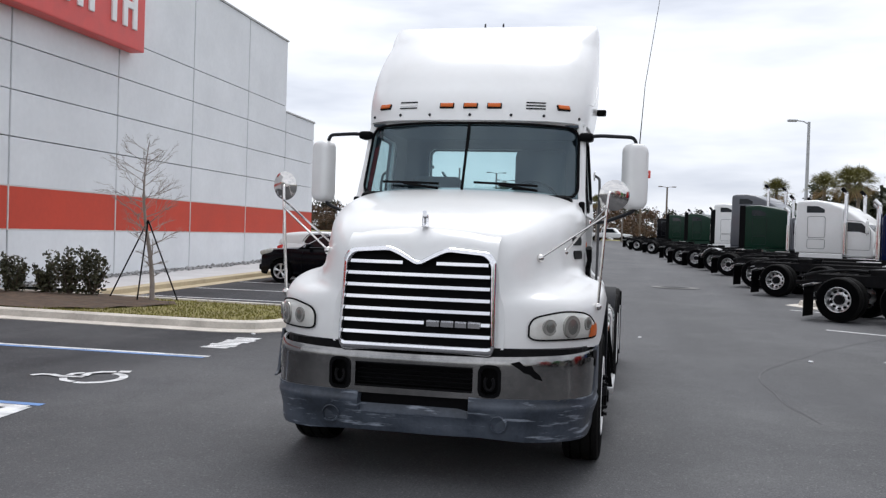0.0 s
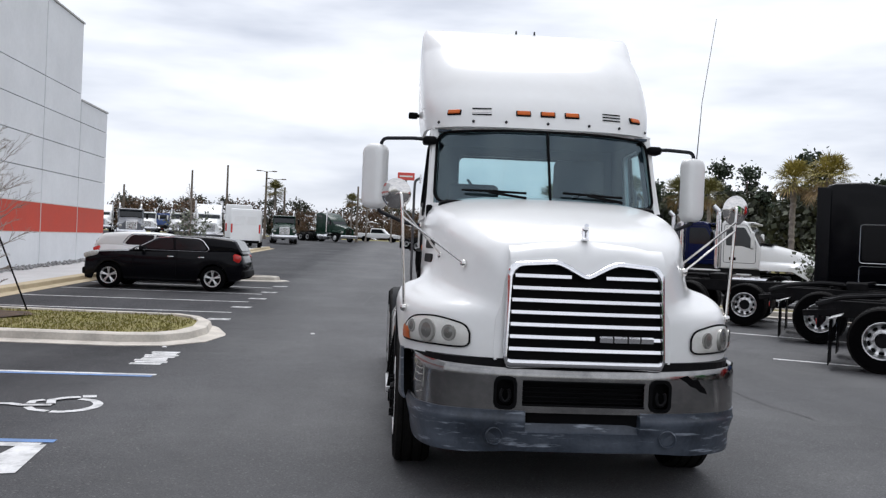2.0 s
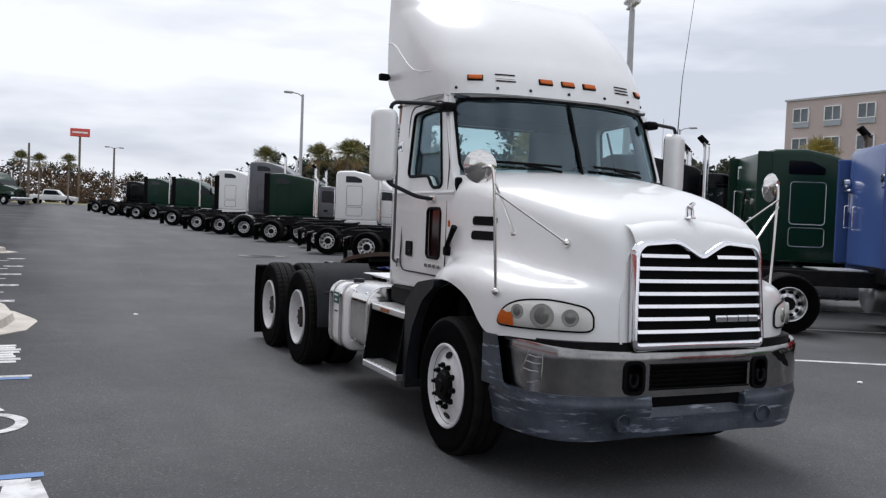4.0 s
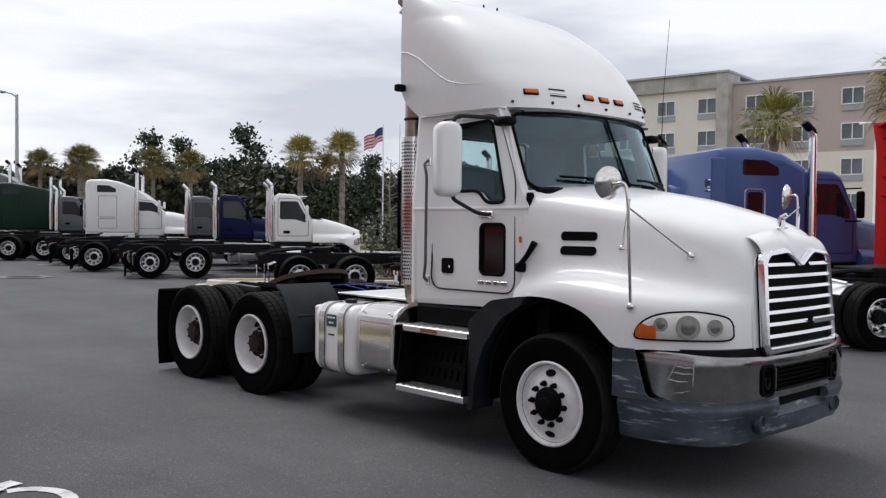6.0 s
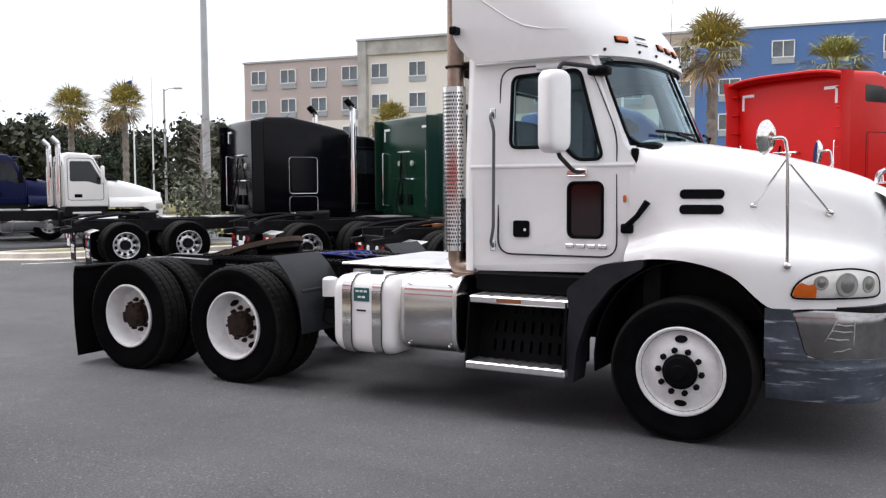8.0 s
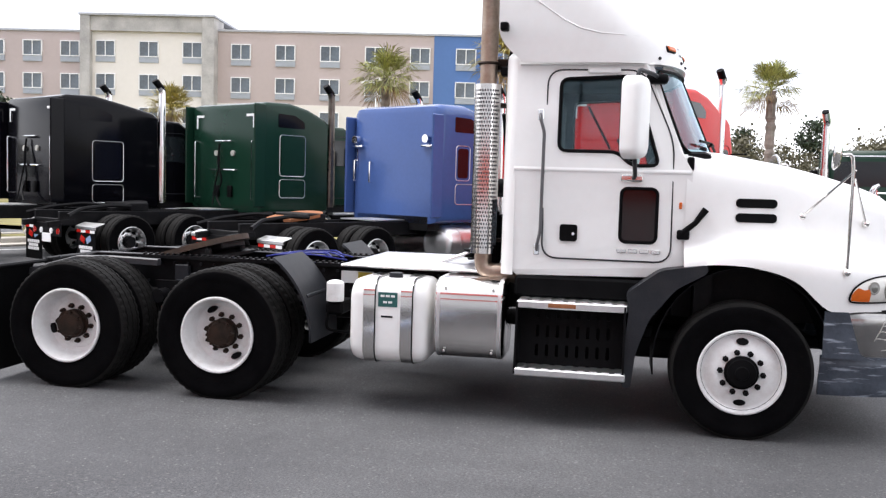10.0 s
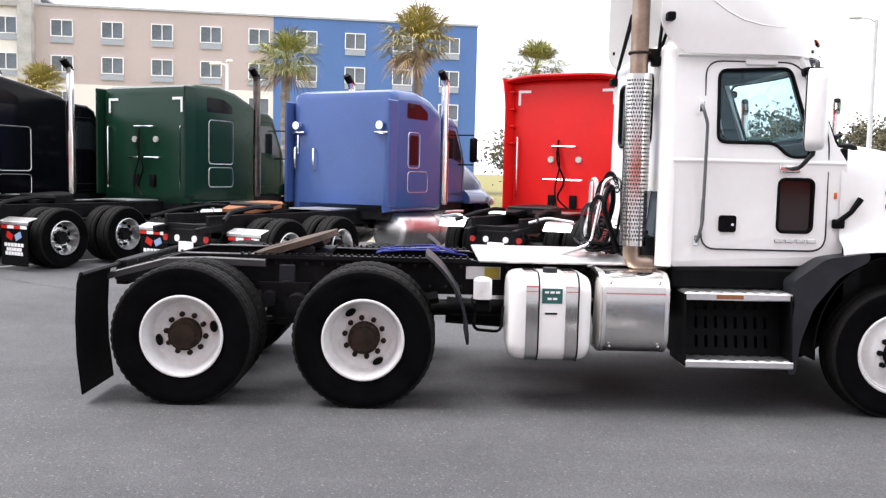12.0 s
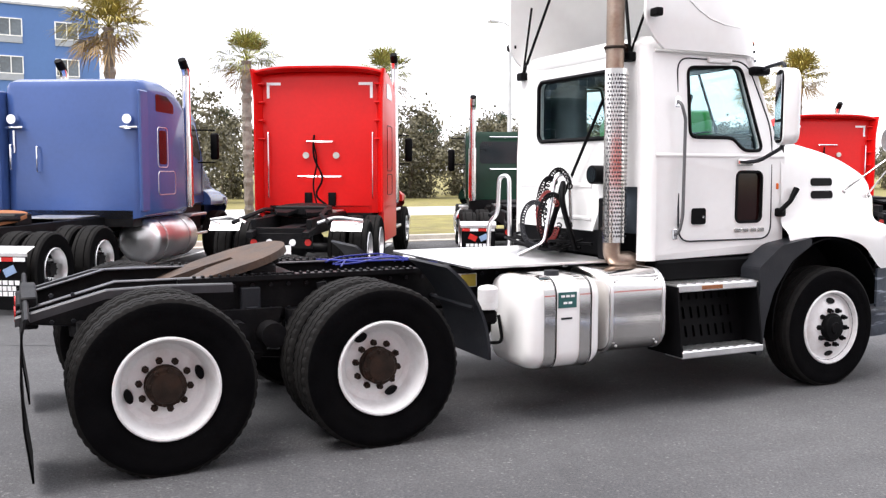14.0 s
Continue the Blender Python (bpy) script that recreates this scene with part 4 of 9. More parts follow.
for k in range(7):
    z = 1.006 + k * 0.0785
    hw_ = 0.499 - (z - 1.006) * 0.04
    spans_ = [(-hw_, hw_)] if k not in (1, 6) else [(-hw_, 0.058), (0.437, hw_)] if k == 1 else [(-hw_ + 0.01, -0.105), (0.125, hw_ - 0.01)]
    for a, b in spans_:
        bm = bmesh.new()
        rings(bm, [[Vector((x + GX, GY + lean(x, z) - 0.016 - 0.02 * (1 - (x / 0.55) ** 2) + dy, z + dz)) for dy, dz in ((0.004, -0.014), (-0.010, -0.012), (-0.011, -0.009), (0.0, 0.012), (0.012, 0.014), (0.03, -0.008))] for x in spread(a, b, 12)], True, True, True)
        part("grille_bar", bm, CHROME, truck, "chrome grille bar", smooth=30)
# the hood's lip runs down to the grille frame
bm = bmesh.new()


def lip(u, t):
    z_low = curve1([p[0] + GX for p in outer[:9]], [p[1] for p in outer[:9]], u) - 0.012
    hh = hood_half(-1.16)
    z_top = curve1([p[0] for p in hh[:14]], [p[1] for p in hh[:14]], abs(u)) + 0.002
    y = lerp(GY + lean(u, 1.53) - 0.01, -1.16 + 0.6 * lean(u, 1.7), t) - 0.016 * math.sin(math.pi * t)
    return Vector((u, y, lerp(z_low, z_top, t ** 0.8) + 0.012 * math.sin(math.pi * t)))


grid(bm, spread(-0.5, 0.53, 42), spread(0, 1, 8), lip)
part("hood_lip", bm, WHITE, hood, smooth=60)
# plain bar in place of the maker's name
bm = bmesh.new()
for a, b in ((0.085, 0.17), (0.18, 0.265), (0.275, 0.35), (0.36, 0.44)):
    rings(bm, [[Vector((lerp(a, b, q), GY + lean(a, 1.08) - 0.045 - 0.02 * (1 - (a / 0.55) ** 2) + dy, 1.0845 + dz)) for dy, dz in ((0, -0.022), (-0.010, -0.018), (-0.013, 0.012), (0, 0.022))] for q in (0, 0.12, 0.88, 1)], True, True, True)
part("nameplate", bm, CHROME, truck, "plain chrome nameplate bars")
# ornament on the hood's nose: plain upright shape on a plate
bm = bmesh.new()
OM = pose(0.008, 0, -0.02)
box(bm, (0, -1.12, 1.745), (0.045, 0.09, 0.015), 0.005, 1)
tube(bm, [(0, -1.11, 1.745), (0, -1.115, 1.79), (0, -1.13, 1.825)], [0.022, 0.026, 0.02], 10)
tube(bm, [(0, -1.125, 1.815), (0, -1.16, 1.84)], [0.02, 0.014], 8)
cyl(bm, (-0.012, -1.14, 1.75), (-0.012, -1.135, 1.8), 0.009, 6)
cyl(bm, (0.012, -1.14, 1.75), (0.012, -1.135, 1.8), 0.009, 6)
bm.transform(OM)
part("hood_ornament", bm, CHROME, truck, "small chrome hood ornament", smooth=40)

# headlights, on the fenders' corners
LAMP_Y = [-1.182, -1.172, -1.143, -1.045, -0.95, -0.87, -0.8, -0.745, -0.715, -0.705]
LAMP_TOP = [1.085, 1.125, 1.152, 1.178, 1.176, 1.164, 1.138, 1.098, 1.055, 1.02]
LAMP_LOW = [1.02, 1.0, 0.992, 0.992, 0.992, 0.992, 0.992, 0.994, 1.0, 1.012]
LENS_CLEAR = shade("milky_lens", (0.66, 0.655, 0.62), 0.16, 0, 0.12, 9.0, coat=0.7, dirt=(0.5, 0.47, 0.4), dirt_amount=0.4, dirt_scale=6.0)
LAMP_RING = shade("lamp_ring", (0.34, 0.335, 0.31), 0.2, 0.3, 0.15, 9.0, coat=0.5)
for s in SGN:
    def lamp(y, v, off, s=s):
        fw = curve1(HY, H_FW, y)
        d = (curve1(HY, H_FW, y + 0.02) - curve1(HY, H_FW, y - 0.02)) / 0.04
        nrm = Vector((1, -d)).normalized()
        return nosed(Vector((s * (fw + nrm.x * off), y + nrm.y * off, lerp(curve1(LAMP_Y, LAMP_LOW, y), curve1(LAMP_Y, LAMP_TOP, y), v))))

    def swell(y, v):
        q = max(0.0, min(1.0, (y + 1.182) / 0.477))
        return 0.012 + 0.026 * math.sin(math.pi * q) ** 0.5 * math.sin(math.pi * v) ** 0.5
    ys_ = [-0.9435 - 0.2385 * math.cos(math.pi * k / 28) for k in range(29)]
    bm = bmesh.new()
    grid(bm, ys_, spread(0, 1, 8), lambda y, v: lamp(y, v, swell(y, v)))
    hl = part("headlight", bm, LENS_CLEAR, truck, "milky clear headlight lens", smooth=60)
    bm = bmesh.new()
    edge = [lamp(y, 0, 0.013) for y in ys_] + [lamp(y, 1, 0.013) for y in ys_[::-1]]
    tube(bm, edge + edge[:1], 0.0065, 6, False)
    part("bezel", bm, DARK, hl, "dark lamp gasket")
    for yc, zc, r in ((-0.86, 1.095, 0.045), (-0.995, 1.08, 0.077), (-1.11, 1.078, 0.054)):
        v0 = (zc - 0.992) / (curve1(LAMP_Y, LAMP_TOP, yc) - 0.992)
        c, n0 = lamp(yc, v0, swell(yc, v0) + 0.004), (lamp(yc, v0, 0.1) - lamp(yc, v0, 0)).normalized()
        bm = bmesh.new()
        tube(bm, [c - n0 * 0.02, c, c + n0 * 0.003, c - n0 * 0.001], [r, r, r * 0.94, r * 0.84], 28, False)
        ring = part("lamp_ring", bm, LAMP_RING, hl, "grey lamp ring", smooth=60)
        bm = bmesh.new()
        tube(bm, [c - n0 * 0.001, c + n0 * 0.003, c + n0 * 0.006, c + n0 * 0.007], [r * 0.86, r * 0.6, r * 0.3, 0.003], 28, False)
        part("lamp_bowl", bm, LENS_BOWL, ring, "round lamp reflector", smooth=60)
    bm = bmesh.new()
    grid(bm, spread(-0.835, -0.712, 9), spread(0.06, 0.62, 4), lambda y, v: lamp(y, min(0.94, v * (1 + 1.1 * max(0, (y + 0.79) / 0.085))), swell(y, v) + 0.007))
    part("turn_signal", bm, AMBER, hl, "amber turn signal lens", smooth=60)

# bumper: plan curve from the centre out, by its running length
BX = [0, 0.3, 0.575, 0.785, 0.912, 0.995, 1.055, 1.09, 1.107, 1.112]
BY = [-1.325, -1.32, -1.295, -1.25, -1.19, -1.11, -1.0, -0.87, -0.72, -0.56]
BL = [0.0]
for k in range(9):
    BL.append(BL[-1] + math.hypot(BX[k + 1] - BX[k], BY[k + 1] - BY[k]))


def plan(s, off=0.0):
    t = abs(s)
    x, y = curve1(BL, BX, t), curve1(BL, BY, t)
    dx, dy = curve1(BL, BX, min(t + 0.01, BL[-1])) - curve1(BL, BX, t - 0.01 if t > 0.01 else t), curve1(BL, BY, min(t + 0.01, BL[-1])) - curve1(BL, BY, t - 0.01 if t > 0.01 else t)
    n0 = Vector((-dy, dx)) * -1
    n0 = n0.normalized() if n0.length else Vector((0, -1))
    if n0.y > 0 and t < 1.2:
        n0 = -n0
    n0 = Vector((abs(n0.x), -abs(n0.y)))
    px = math.copysign(1, s) * (x + n0.x * off) if t > 1e-6 else 0.0
    if s > 0:
        q = max(0.0, min(1.0, (t - 0.75) / 0.5))
        px += 0.060 * q * q * (3 - 2 * q)
    return (px, y + 0.008 + 0.016 * px * max(0.0, min(1.0, (-y - 0.7) / 0.5)) + n0.y * off)


LEN = BL[-1]


def chrome_end(z):
    """Where the bright panel ends: its rear edge slants forward towards the valance."""
    return LEN - 0.15 - 0.1 * (1 - (z - 0.6) / 0.315) - 0.1 * max(0.0, (0.64 - z) / 0.04) ** 2


def chrome_at(u, z):
    t = abs(u)
    if t > 0.65:
        t = lerp(0.65, chrome_end(z), (t - 0.65) / 0.65)
    drop = 0.042 * max(0.0, 1 - (t / 1.2) ** 2) * max(0.0, (z - 0.82) / 0.095)
    return Vector((*plan(math.copysign(t, u), -0.014 * max(0, (z - 0.87) / 0.045) ** 2), z - drop))


bumper = part("bumper", grid(bmesh.new(), sorted(set(spread(-1.3, 1.3, 54) + [-0.575, -0.445, -0.4, 0.4, 0.445, 0.575])), [0.60, 0.61, 0.625, 0.65, 0.72, 0.80, 0.82, 0.87, 0.90, 0.915], chrome_at,
                              lambda s, z: (abs(s) < 0.4 and 0.65 < z < 0.80) or (0.445 < abs(s) < 0.575 and 0.625 < z < 0.82)), BUMPER_CHROME, truck, "scuffed dull chrome bumper", smooth=40, sol=0.025)
bm = bmesh.new()


def val(s, z):
    t = abs(s)
    off = 0.004 + 0.013 * max(0.0, min(1.0, (0.575 - z) / 0.03)) + 0.005 * math.sin(s * 8.3 + z * 21) * math.sin(s * 3.1 + 1.2) - 0.04 * min(1.0, max(0.0, (0.55 - z) / 0.13))
    if t < 0.375 and z > 0.45:
        off -= 0.055 * min(1.0, (z - 0.45) / 0.07)
    zz = z
    if z < 0.45:
        zz = z + 0.02 * min(1, max(0, (0.75 - t) / 0.3))
    return Vector((*plan(s, off - 0.012 * max(0, 0.36 - z) / 0.04), zz))


part("bumper_valance", grid(bm, sorted(set(spread(-LEN, LEN, 60) + [-0.4, -0.37, 0.37, 0.4])), [0.322, 0.345, 0.385, 0.42, 0.448, 0.48, 0.525, 0.548, 0.562, 0.577, 0.595, 0.61], val, lambda s, z: abs(s) < 0.37 and z > 0.525), VALANCE, bumper, "scraped grey plastic valance", smooth=45, sol=0.02)
for s in SGN:
    bm = bmesh.new()
    grid(bm, spread(0, 1, 8), [0.6, 0.61, 0.625, 0.65, 0.7, 0.76, 0.82, 0.9, 0.925], lambda u, z, s=s: Vector((s * plan(lerp(chrome_end(z) - 0.012, LEN, u), 0.008)[0], plan(lerp(chrome_end(z) - 0.012, LEN, u), 0.008)[1], z)))
    part("bumper_end", bm, VALANCE, bumper, "scraped grey plastic bumper end", smooth=45, sol=0.02)
    bm = bmesh.new()
    x, y = plan(s * 0.575, -0.004)
    revolve(bm, [(0.02, 0.06), (-0.012, 0.058), (-0.015, 0.053), (0.004, 0.049), (0.014, 0.047), (0.012, 0.0)], 28, pose(x, y, 0.44, 0, 0, 90 - s * 9))
    part("fog_lamp_blank", bm, VALANCE, bumper, "round grey blanking cap", smooth=40)
    # tow hook in its pocket
    bm = bmesh.new()
    xc = s * 0.51
    plate(bm, rrect(xc - 0.075, 0.615, xc + 0.075, 0.83, 0.05), [rrect(xc - 0.055, 0.635, xc + 0.055, 0.81, 0.04)], 0.03, lambda u, v, q: (u, plan(u, 0.012)[1] + q, v))
    part("pocket_rim", bm, DARK, bumper, "black tow hook surround")
    bm = bmesh.new()
    box(bm, (xc, -1.21, 0.72), (0.2, 0.02, 0.26))
    part("pocket_back", bm, DARK, bumper)
    bm = bmesh.new()
    tube(bm, [(xc + 0.03 * math.cos(a) * 1.0, -1.30, 0.71 + 0.045 * math.sin(a)) for a in spread(radians(130), radians(410), 14)], 0.011, 8)
    part("tow_hook", bm, FRAME, bumper, "dark forged tow hook", smooth=40)
bm = bmesh.new()
box(bm, (0, -1.22, 0.72), (0.86, 0.02, 0.2))
part("bumper_intake", bm, DARK, bumper, "black slatted air intake")
for k in range(5):
    bm = bmesh.new()
    box(bm, (0, -1.25, 0.665 + k * 0.03), (0.8, 0.03, 0.008))
    part("slat", bm, DARK, bumper)
for z in (0.648, 0.802):
    bm = bmesh.new()
    box(bm, (0, -1.31, z), (0.8, 0.03, 0.012), 0.004, 1)
    part("intake_lip", bm, DARK, bumper)
bm = bmesh.new()
box(bm, (0, -1.25, 0.52), (0.8, 0.03, 0.2))
part("lower_intake", bm, DARK, bumper, "black lower air slot")
# black scrape on one corner
bm = bmesh.new()
rnd = random.Random(3)
pts_s = [(0.64, 0.845), (0.7, 0.86), (0.735, 0.83), (0.78, 0.835), (0.8, 0.8), (0.83, 0.775), (0.85, 0.735), (0.8, 0.75), (0.77, 0.775), (0.73, 0.785), (0.70, 0.81)]
plate(bm, pts_s, [], 0.004, lambda u, v, q: (*plan(u, 0.006 - q), v))
part("scrape", bm, DARK, bumper, "black torn patch in the chrome")
bm = bmesh.new()
plate(bm, [(1.3, 0.91), (1.42, 0.905), (1.45, 0.86), (1.42, 0.79), (1.37, 0.8), (1.38, 0.85), (1.3, 0.87)], [], 0.004, lambda u, v, q: (*plan(u, 0.006 - q), v))
part("scrape", bm, DARK, bumper, "black torn patch in the chrome")
# pale scratches left by a ladder-like scrape
SCRATCH = shade("pale_scratch", (0.5, 0.49, 0.46), 0.5, 0.6, 0.3, 30.0)
for a, b in (((-1.2, 0.865), (-1.27, 0.72)), ((-1.1, 0.86), (-1.105, 0.70)), ((-1.215, 0.83), (-1.1, 0.825)), ((-1.235, 0.79), (-1.1, 0.785)), ((-1.26, 0.74), (-1.13, 0.735)), ((-1.12, 0.68), (-1.22, 0.655))):
    bm = bmesh.new()
    tube(bm, [(*plan(lerp(a[0], b[0], q), 0.001), lerp(a[1], b[1], q) + 0.003 * math.sin(9 * q)) for q in spread(0, 1, 6)], [0.0015, 0.003, 0.0025, 0.0035, 0.003, 0.0025, 0.001], 5)
    part("scratch", bm, SCRATCH, bumper, "pale scratch in the chrome")
# dark gap between hood and bumper, radiator, inner arch
bm = bmesh.new()
rings(bm, [[Vector((*plan(t, -0.05 - d), z)) for d, z in ((0.0, 0.86), (0.0, 0.935), (0.25, 0.935), (0.25, 0.86))] for t in spread(-LEN + 0.1, LEN - 0.1, 40)], True)
box(bm, (0, -0.25, 1.05), (1.4, 1.4, 0.55))
box(bm, (0, 0.25, 1.0), (1.9, 0.12, 0.5))
part("engine_block", bm, FRAME, truck, "dark engine bay")
for s in SGN:
    bm = bmesh.new()
    rings(bm, [[Vector((s * x, 0.62 * math.cos(a) - 0.02, 0.5 + 0.7 * math.sin(a))) for x in (0.72, 1.16)] for a in spread(radians(-8), radians(172), 18)], False)
    part("arch_liner", bm, DARK, truck, "black wheel arch liner", smooth=40, sol=0.01)

# cab
CX = lambda z: 1.0 if z < 1.87 else 1.0 - (z - 1.87) * 0.085
for s in SGN:
    bm = bmesh.new()
    peep = rrect(0.60, 1.34, 0.86, 1.735, 0.045)
    lower = [(0.36, 1.17), (0.5, 1.09), (1.62, 1.06), (1.66, 1.1), (1.66, 1.87), (0.36, 1.87)]
    plate(bm, lower, [peep] if s < 0 else [], 0.05, lambda u, v, q, s=s: (s * (1.0 - q - 0.03 * max(0, (1.15 - v) / 0.09)), u, v))
    side = part("cab_side", bm, WHITE, truck, "white painted cab side")
    bm = bmesh.new()
    win = rpoly([(1.33, 2.0), (1.33, 2.53), (0.80, 2.555), (0.60, 1.905), (0.80, 1.90), (0.90, 2.0)], 0.06)
    upper = [(0.36, 1.87), (1.66, 1.87), (1.66, 2.66), (0.68, 2.66), (0.655, 2.60), (0.455, 2.02)]
    plate(bm, upper, [win], 0.05, lambda u, v, q, s=s: (s * (CX(v) - q), u, v))
    part("cab_side_upper", bm, WHITE, side, "white painted cab side above the belt line")
    bm = bmesh.new()
    tube(bm, [(s * (CX(v) + 0.001), u, v) for u, v in win + win[:1]], 0.014, 6, False)
    part("window_seal", bm, DARK, side, "black window rubber")
    bm = bmesh.new()
    plate(bm, win, [], 0.006, lambda u, v, q, s=s: (s * (CX(v) - 0.03 - q), u, v))
    part("door_window", bm, GLASS_SIDE, side, "tinted door glass")
    # door outline
    dl = rpoly([(1.43, 1.2), (1.43, 2.6), (0.73, 2.6), (0.5, 2.08), (0.49, 1.2)], 0.12, 6)
    bm = bmesh.new()
    tube(bm, [(s * CX(v), u, v) for u, v in dl + dl[:1]], 0.007, 5, False)
    part("door_seam", bm, GUARD, side, "dark door gap")
    # belt ridge
    bm = bmesh.new()
    rings(bm, [[Vector((s * x, y, z)) for x, z in ((0.99, 1.83), (1.006, 1.85), (1.007, 1.865), (0.99, 1.89))] for y in spread(0.37, 1.66, 6)], False)
    part("belt_ridge", bm, WHITE, side, smooth=60)
    if s < 0:
        bm = bmesh.new()
        tube(bm, [(s * 1.001, u, v) for u, v in peep + peep[:1]], 0.012, 6, False)
        part("window_seal", bm, DARK, side, "black window rubber")
        bm = bmesh.new()
        plate(bm, peep, [], 0.01, lambda u, v, q: (-0.985 + q, u, v))
        part("peep_window", bm, GLASS_SMOKED, side, "smoked lower door window")
    # lock plate and paddle
    bm = bmesh.new()
    plate(bm, rrect(1.17, 1.33, 1.30, 1.455, 0.02), [], 0.02, lambda u, v, q, s=s: (s * (1.008 - q), u, v))
    lp = part("door_latch", bm, DARK, side, "black recessed door latch")
    bm = bmesh.new()
    cyl(bm, (s * 1.004, 1.2, 1.387), (s * 1.016, 1.2, 1.387), 0.011, 12)
    part("lock", bm, CHROME, lp)
    bm = bmesh.new()
    for k in range(4):
        a = 0.565 + k * 0.082
        box(bm, (s * 1.004, a + 0.034, 1.275), (0.012, 0.066, 0.028), 0.003, 1)
    part("door_badge", bm, STEEL, side, "plain chrome badge bars")
    bm = bmesh.new()
    box(bm, (s * 1.004, 0.435, 1.62), (0.02, 0.022, 0.05), 0.008, 2)
    part("side_marker", bm, AMBER, side, "small amber side marker")
    # grab rail
    bm = bmesh.new()
    tube(bm, bend([(s * 1.0, 1.47, 2.27), (s * 1.055, 1.47, 2.24), (s * 1.06, 1.435, 2.13), (s * 1.06, 1.44, 1.4), (s * 1.055, 1.465, 1.28), (s * 1.0, 1.465, 1.25)], 4, 0.03), 0.0125, 8)
    gr = part("grab_rail", bm, shade("grey_rail", (0.1, 0.1, 0.105), 0.35, 0.2, 0.15, 6.0), truck, "long grey grab rail", smooth=50)
    for z in (2.26, 1.26):
        bm = bmesh.new()
        box(bm, (s * 1.006, 1.468, z), (0.016, 0.045, 0.085), 0.012, 2)
        part("rail_foot", bm, CHROME, gr)
    # drip rail above the door
    bm = bmesh.new()
    tube(bm, [(s * (CX(2.64) + 0.004), y, 2.64) for y in spread(0.66, 1.64, 8)], 0.011, 6)
    box(bm, (s * (CX(2.6) + 0.01), 1.02, 2.595), (0.03, 0.24, 0.045), 0.012, 2)
    part("drip_rail", bm, WHITE, side)
    # cowl strip behind the hood and hood latch
    bm = bmesh.new()
    box(bm, (s * 0.965, 0.375, 1.55), (0.05, 0.05, 0.85), 0.01, 1)
    part("cowl_strip", bm, DARK, side, "black cowl gap")
    bm = bmesh.new()
    tube(bm, [(s * 1.03, 0.42, 1.42), (s * 1.045, 0.33, 1.5), (s * 1.04, 0.26, 1.6)], [0.022, 0.02, 0.026], 8)
    box(bm, (s * 1.02, 0.41, 1.41), (0.05, 0.09, 0.07), 0.015, 2)
    part("hood_latch", bm, DARK, truck, "black rubber hood latch", smooth=50)
# cab back wall with its window, rear corners, floor, roof
bm = bmesh.new()
rw = rrect(-0.64, 2.0, 0.54, 2.52, 0.07)
plate(bm, [(-0.9, 1.62), (-0.5, 1.62), (-0.32, 1.25), (0.9, 1.25), (0.9, 1.87), (0.86, 2.68), (-0.86, 2.68), (-0.9, 1.87)], [rw], 0.05, lambda u, v, q: (u, 1.745 - q, v))
back = part("cab_back", bm, WHITE, truck, "white cab back wall")
bm = bmesh.new()
tube(bm, [(u, 1.748, v) for u, v in rw + rw[:1]], 0.02, 6, False)
part("window_seal", bm, DARK, back, "black window rubber")
bm = bmesh.new()
plate(bm, rw, [], 0.006, lambda u, v, q: (u, 1.725 - q, v))
part("rear_window", bm, GLASS_SIDE, back, "tinted rear window")
bm = bmesh.new()
for z in (1.35, 1.62):
    rings(bm, [[Vector((x, y, z + dz)) for y, dz in ((1.744, -0.02), (1.756, -0.01), (1.756, 0.01), (1.744, 0.02))] for x in spread(-0.3, 0.85, 4)], False)
part("back_rib", bm, WHITE, back, "pressed rib of the cab back")
for s in SGN:
    bm = bmesh.new()
    rs = []
    for z in (1.06, 1.1, 1.5, 1.87, 2.2, 2.68):
        cx = CX(z)
        rs.append([Vector((s * (cx - 0.1 + 0.1 * math.cos(a)), 1.645 + 0.1 * math.sin(a), z)) for a in spread(0, math.pi / 2, 6)])
    rings(bm, rs, False)
    part("cab_corner", bm, WHITE, back, smooth=60, sol=0.03)
bm = bmesh.new()
box(bm, (0, 1.03, 1.1), (1.9, 1.3, 0.06))
part("cab_floor", bm, DARK, truck, "dark cab underside")


def front_arc(u, z):
    """The cab's curved front at height z, u from -1 to 1 across."""
    v = (z - 2.03) / 0.59
    return Vector((u * lerp(0.985, 0.96, v), lerp(0.155, 0.41, v) + abs(u) ** 2.4 * lerp(0.325, 0.3, v), z))


bm = bmesh.new()
us = spread(-1, 1, 36)
grid(bm, us, [1.93, 1.96, 1.995, 2.06, 2.12, 2.2, 2.3, 2.4, 2.5, 2.57, 2.625, 2.66], lambda u, z: front_arc(u, z - 0.02 * abs(u) ** 3 * (z > 2.5)), lambda u, z: abs(u) < 0.945 and 1.995 < z < 2.625)
ws = part("windscreen_frame", bm, WHITE, truck, "white windscreen surround", smooth=60, sol=0.035)
bm = bmesh.new()
bnd = []
for u, z in rrect(-0.94, 2.005, 0.94, 2.62, 0.09, 6):
    bnd.append((u, z))
cor = []
for (u0, z0), (u1, z1) in zip(bnd, bnd[1:] + bnd[:1]):
    k = max(1, int(abs(u1 - u0) / 0.07))
    cor += [front_arc(lerp(u0, u1, j / k), lerp(z0, z1, j / k) - 0.02 * abs(lerp(u0, u1, j / k)) ** 3 * (z0 > 2.5)) for j in range(k)]
bnd = cor
tube(bm, [p + Vector((0, -0.004, 0)) for p in bnd + bnd[:1]], 0.0125, 6, False)
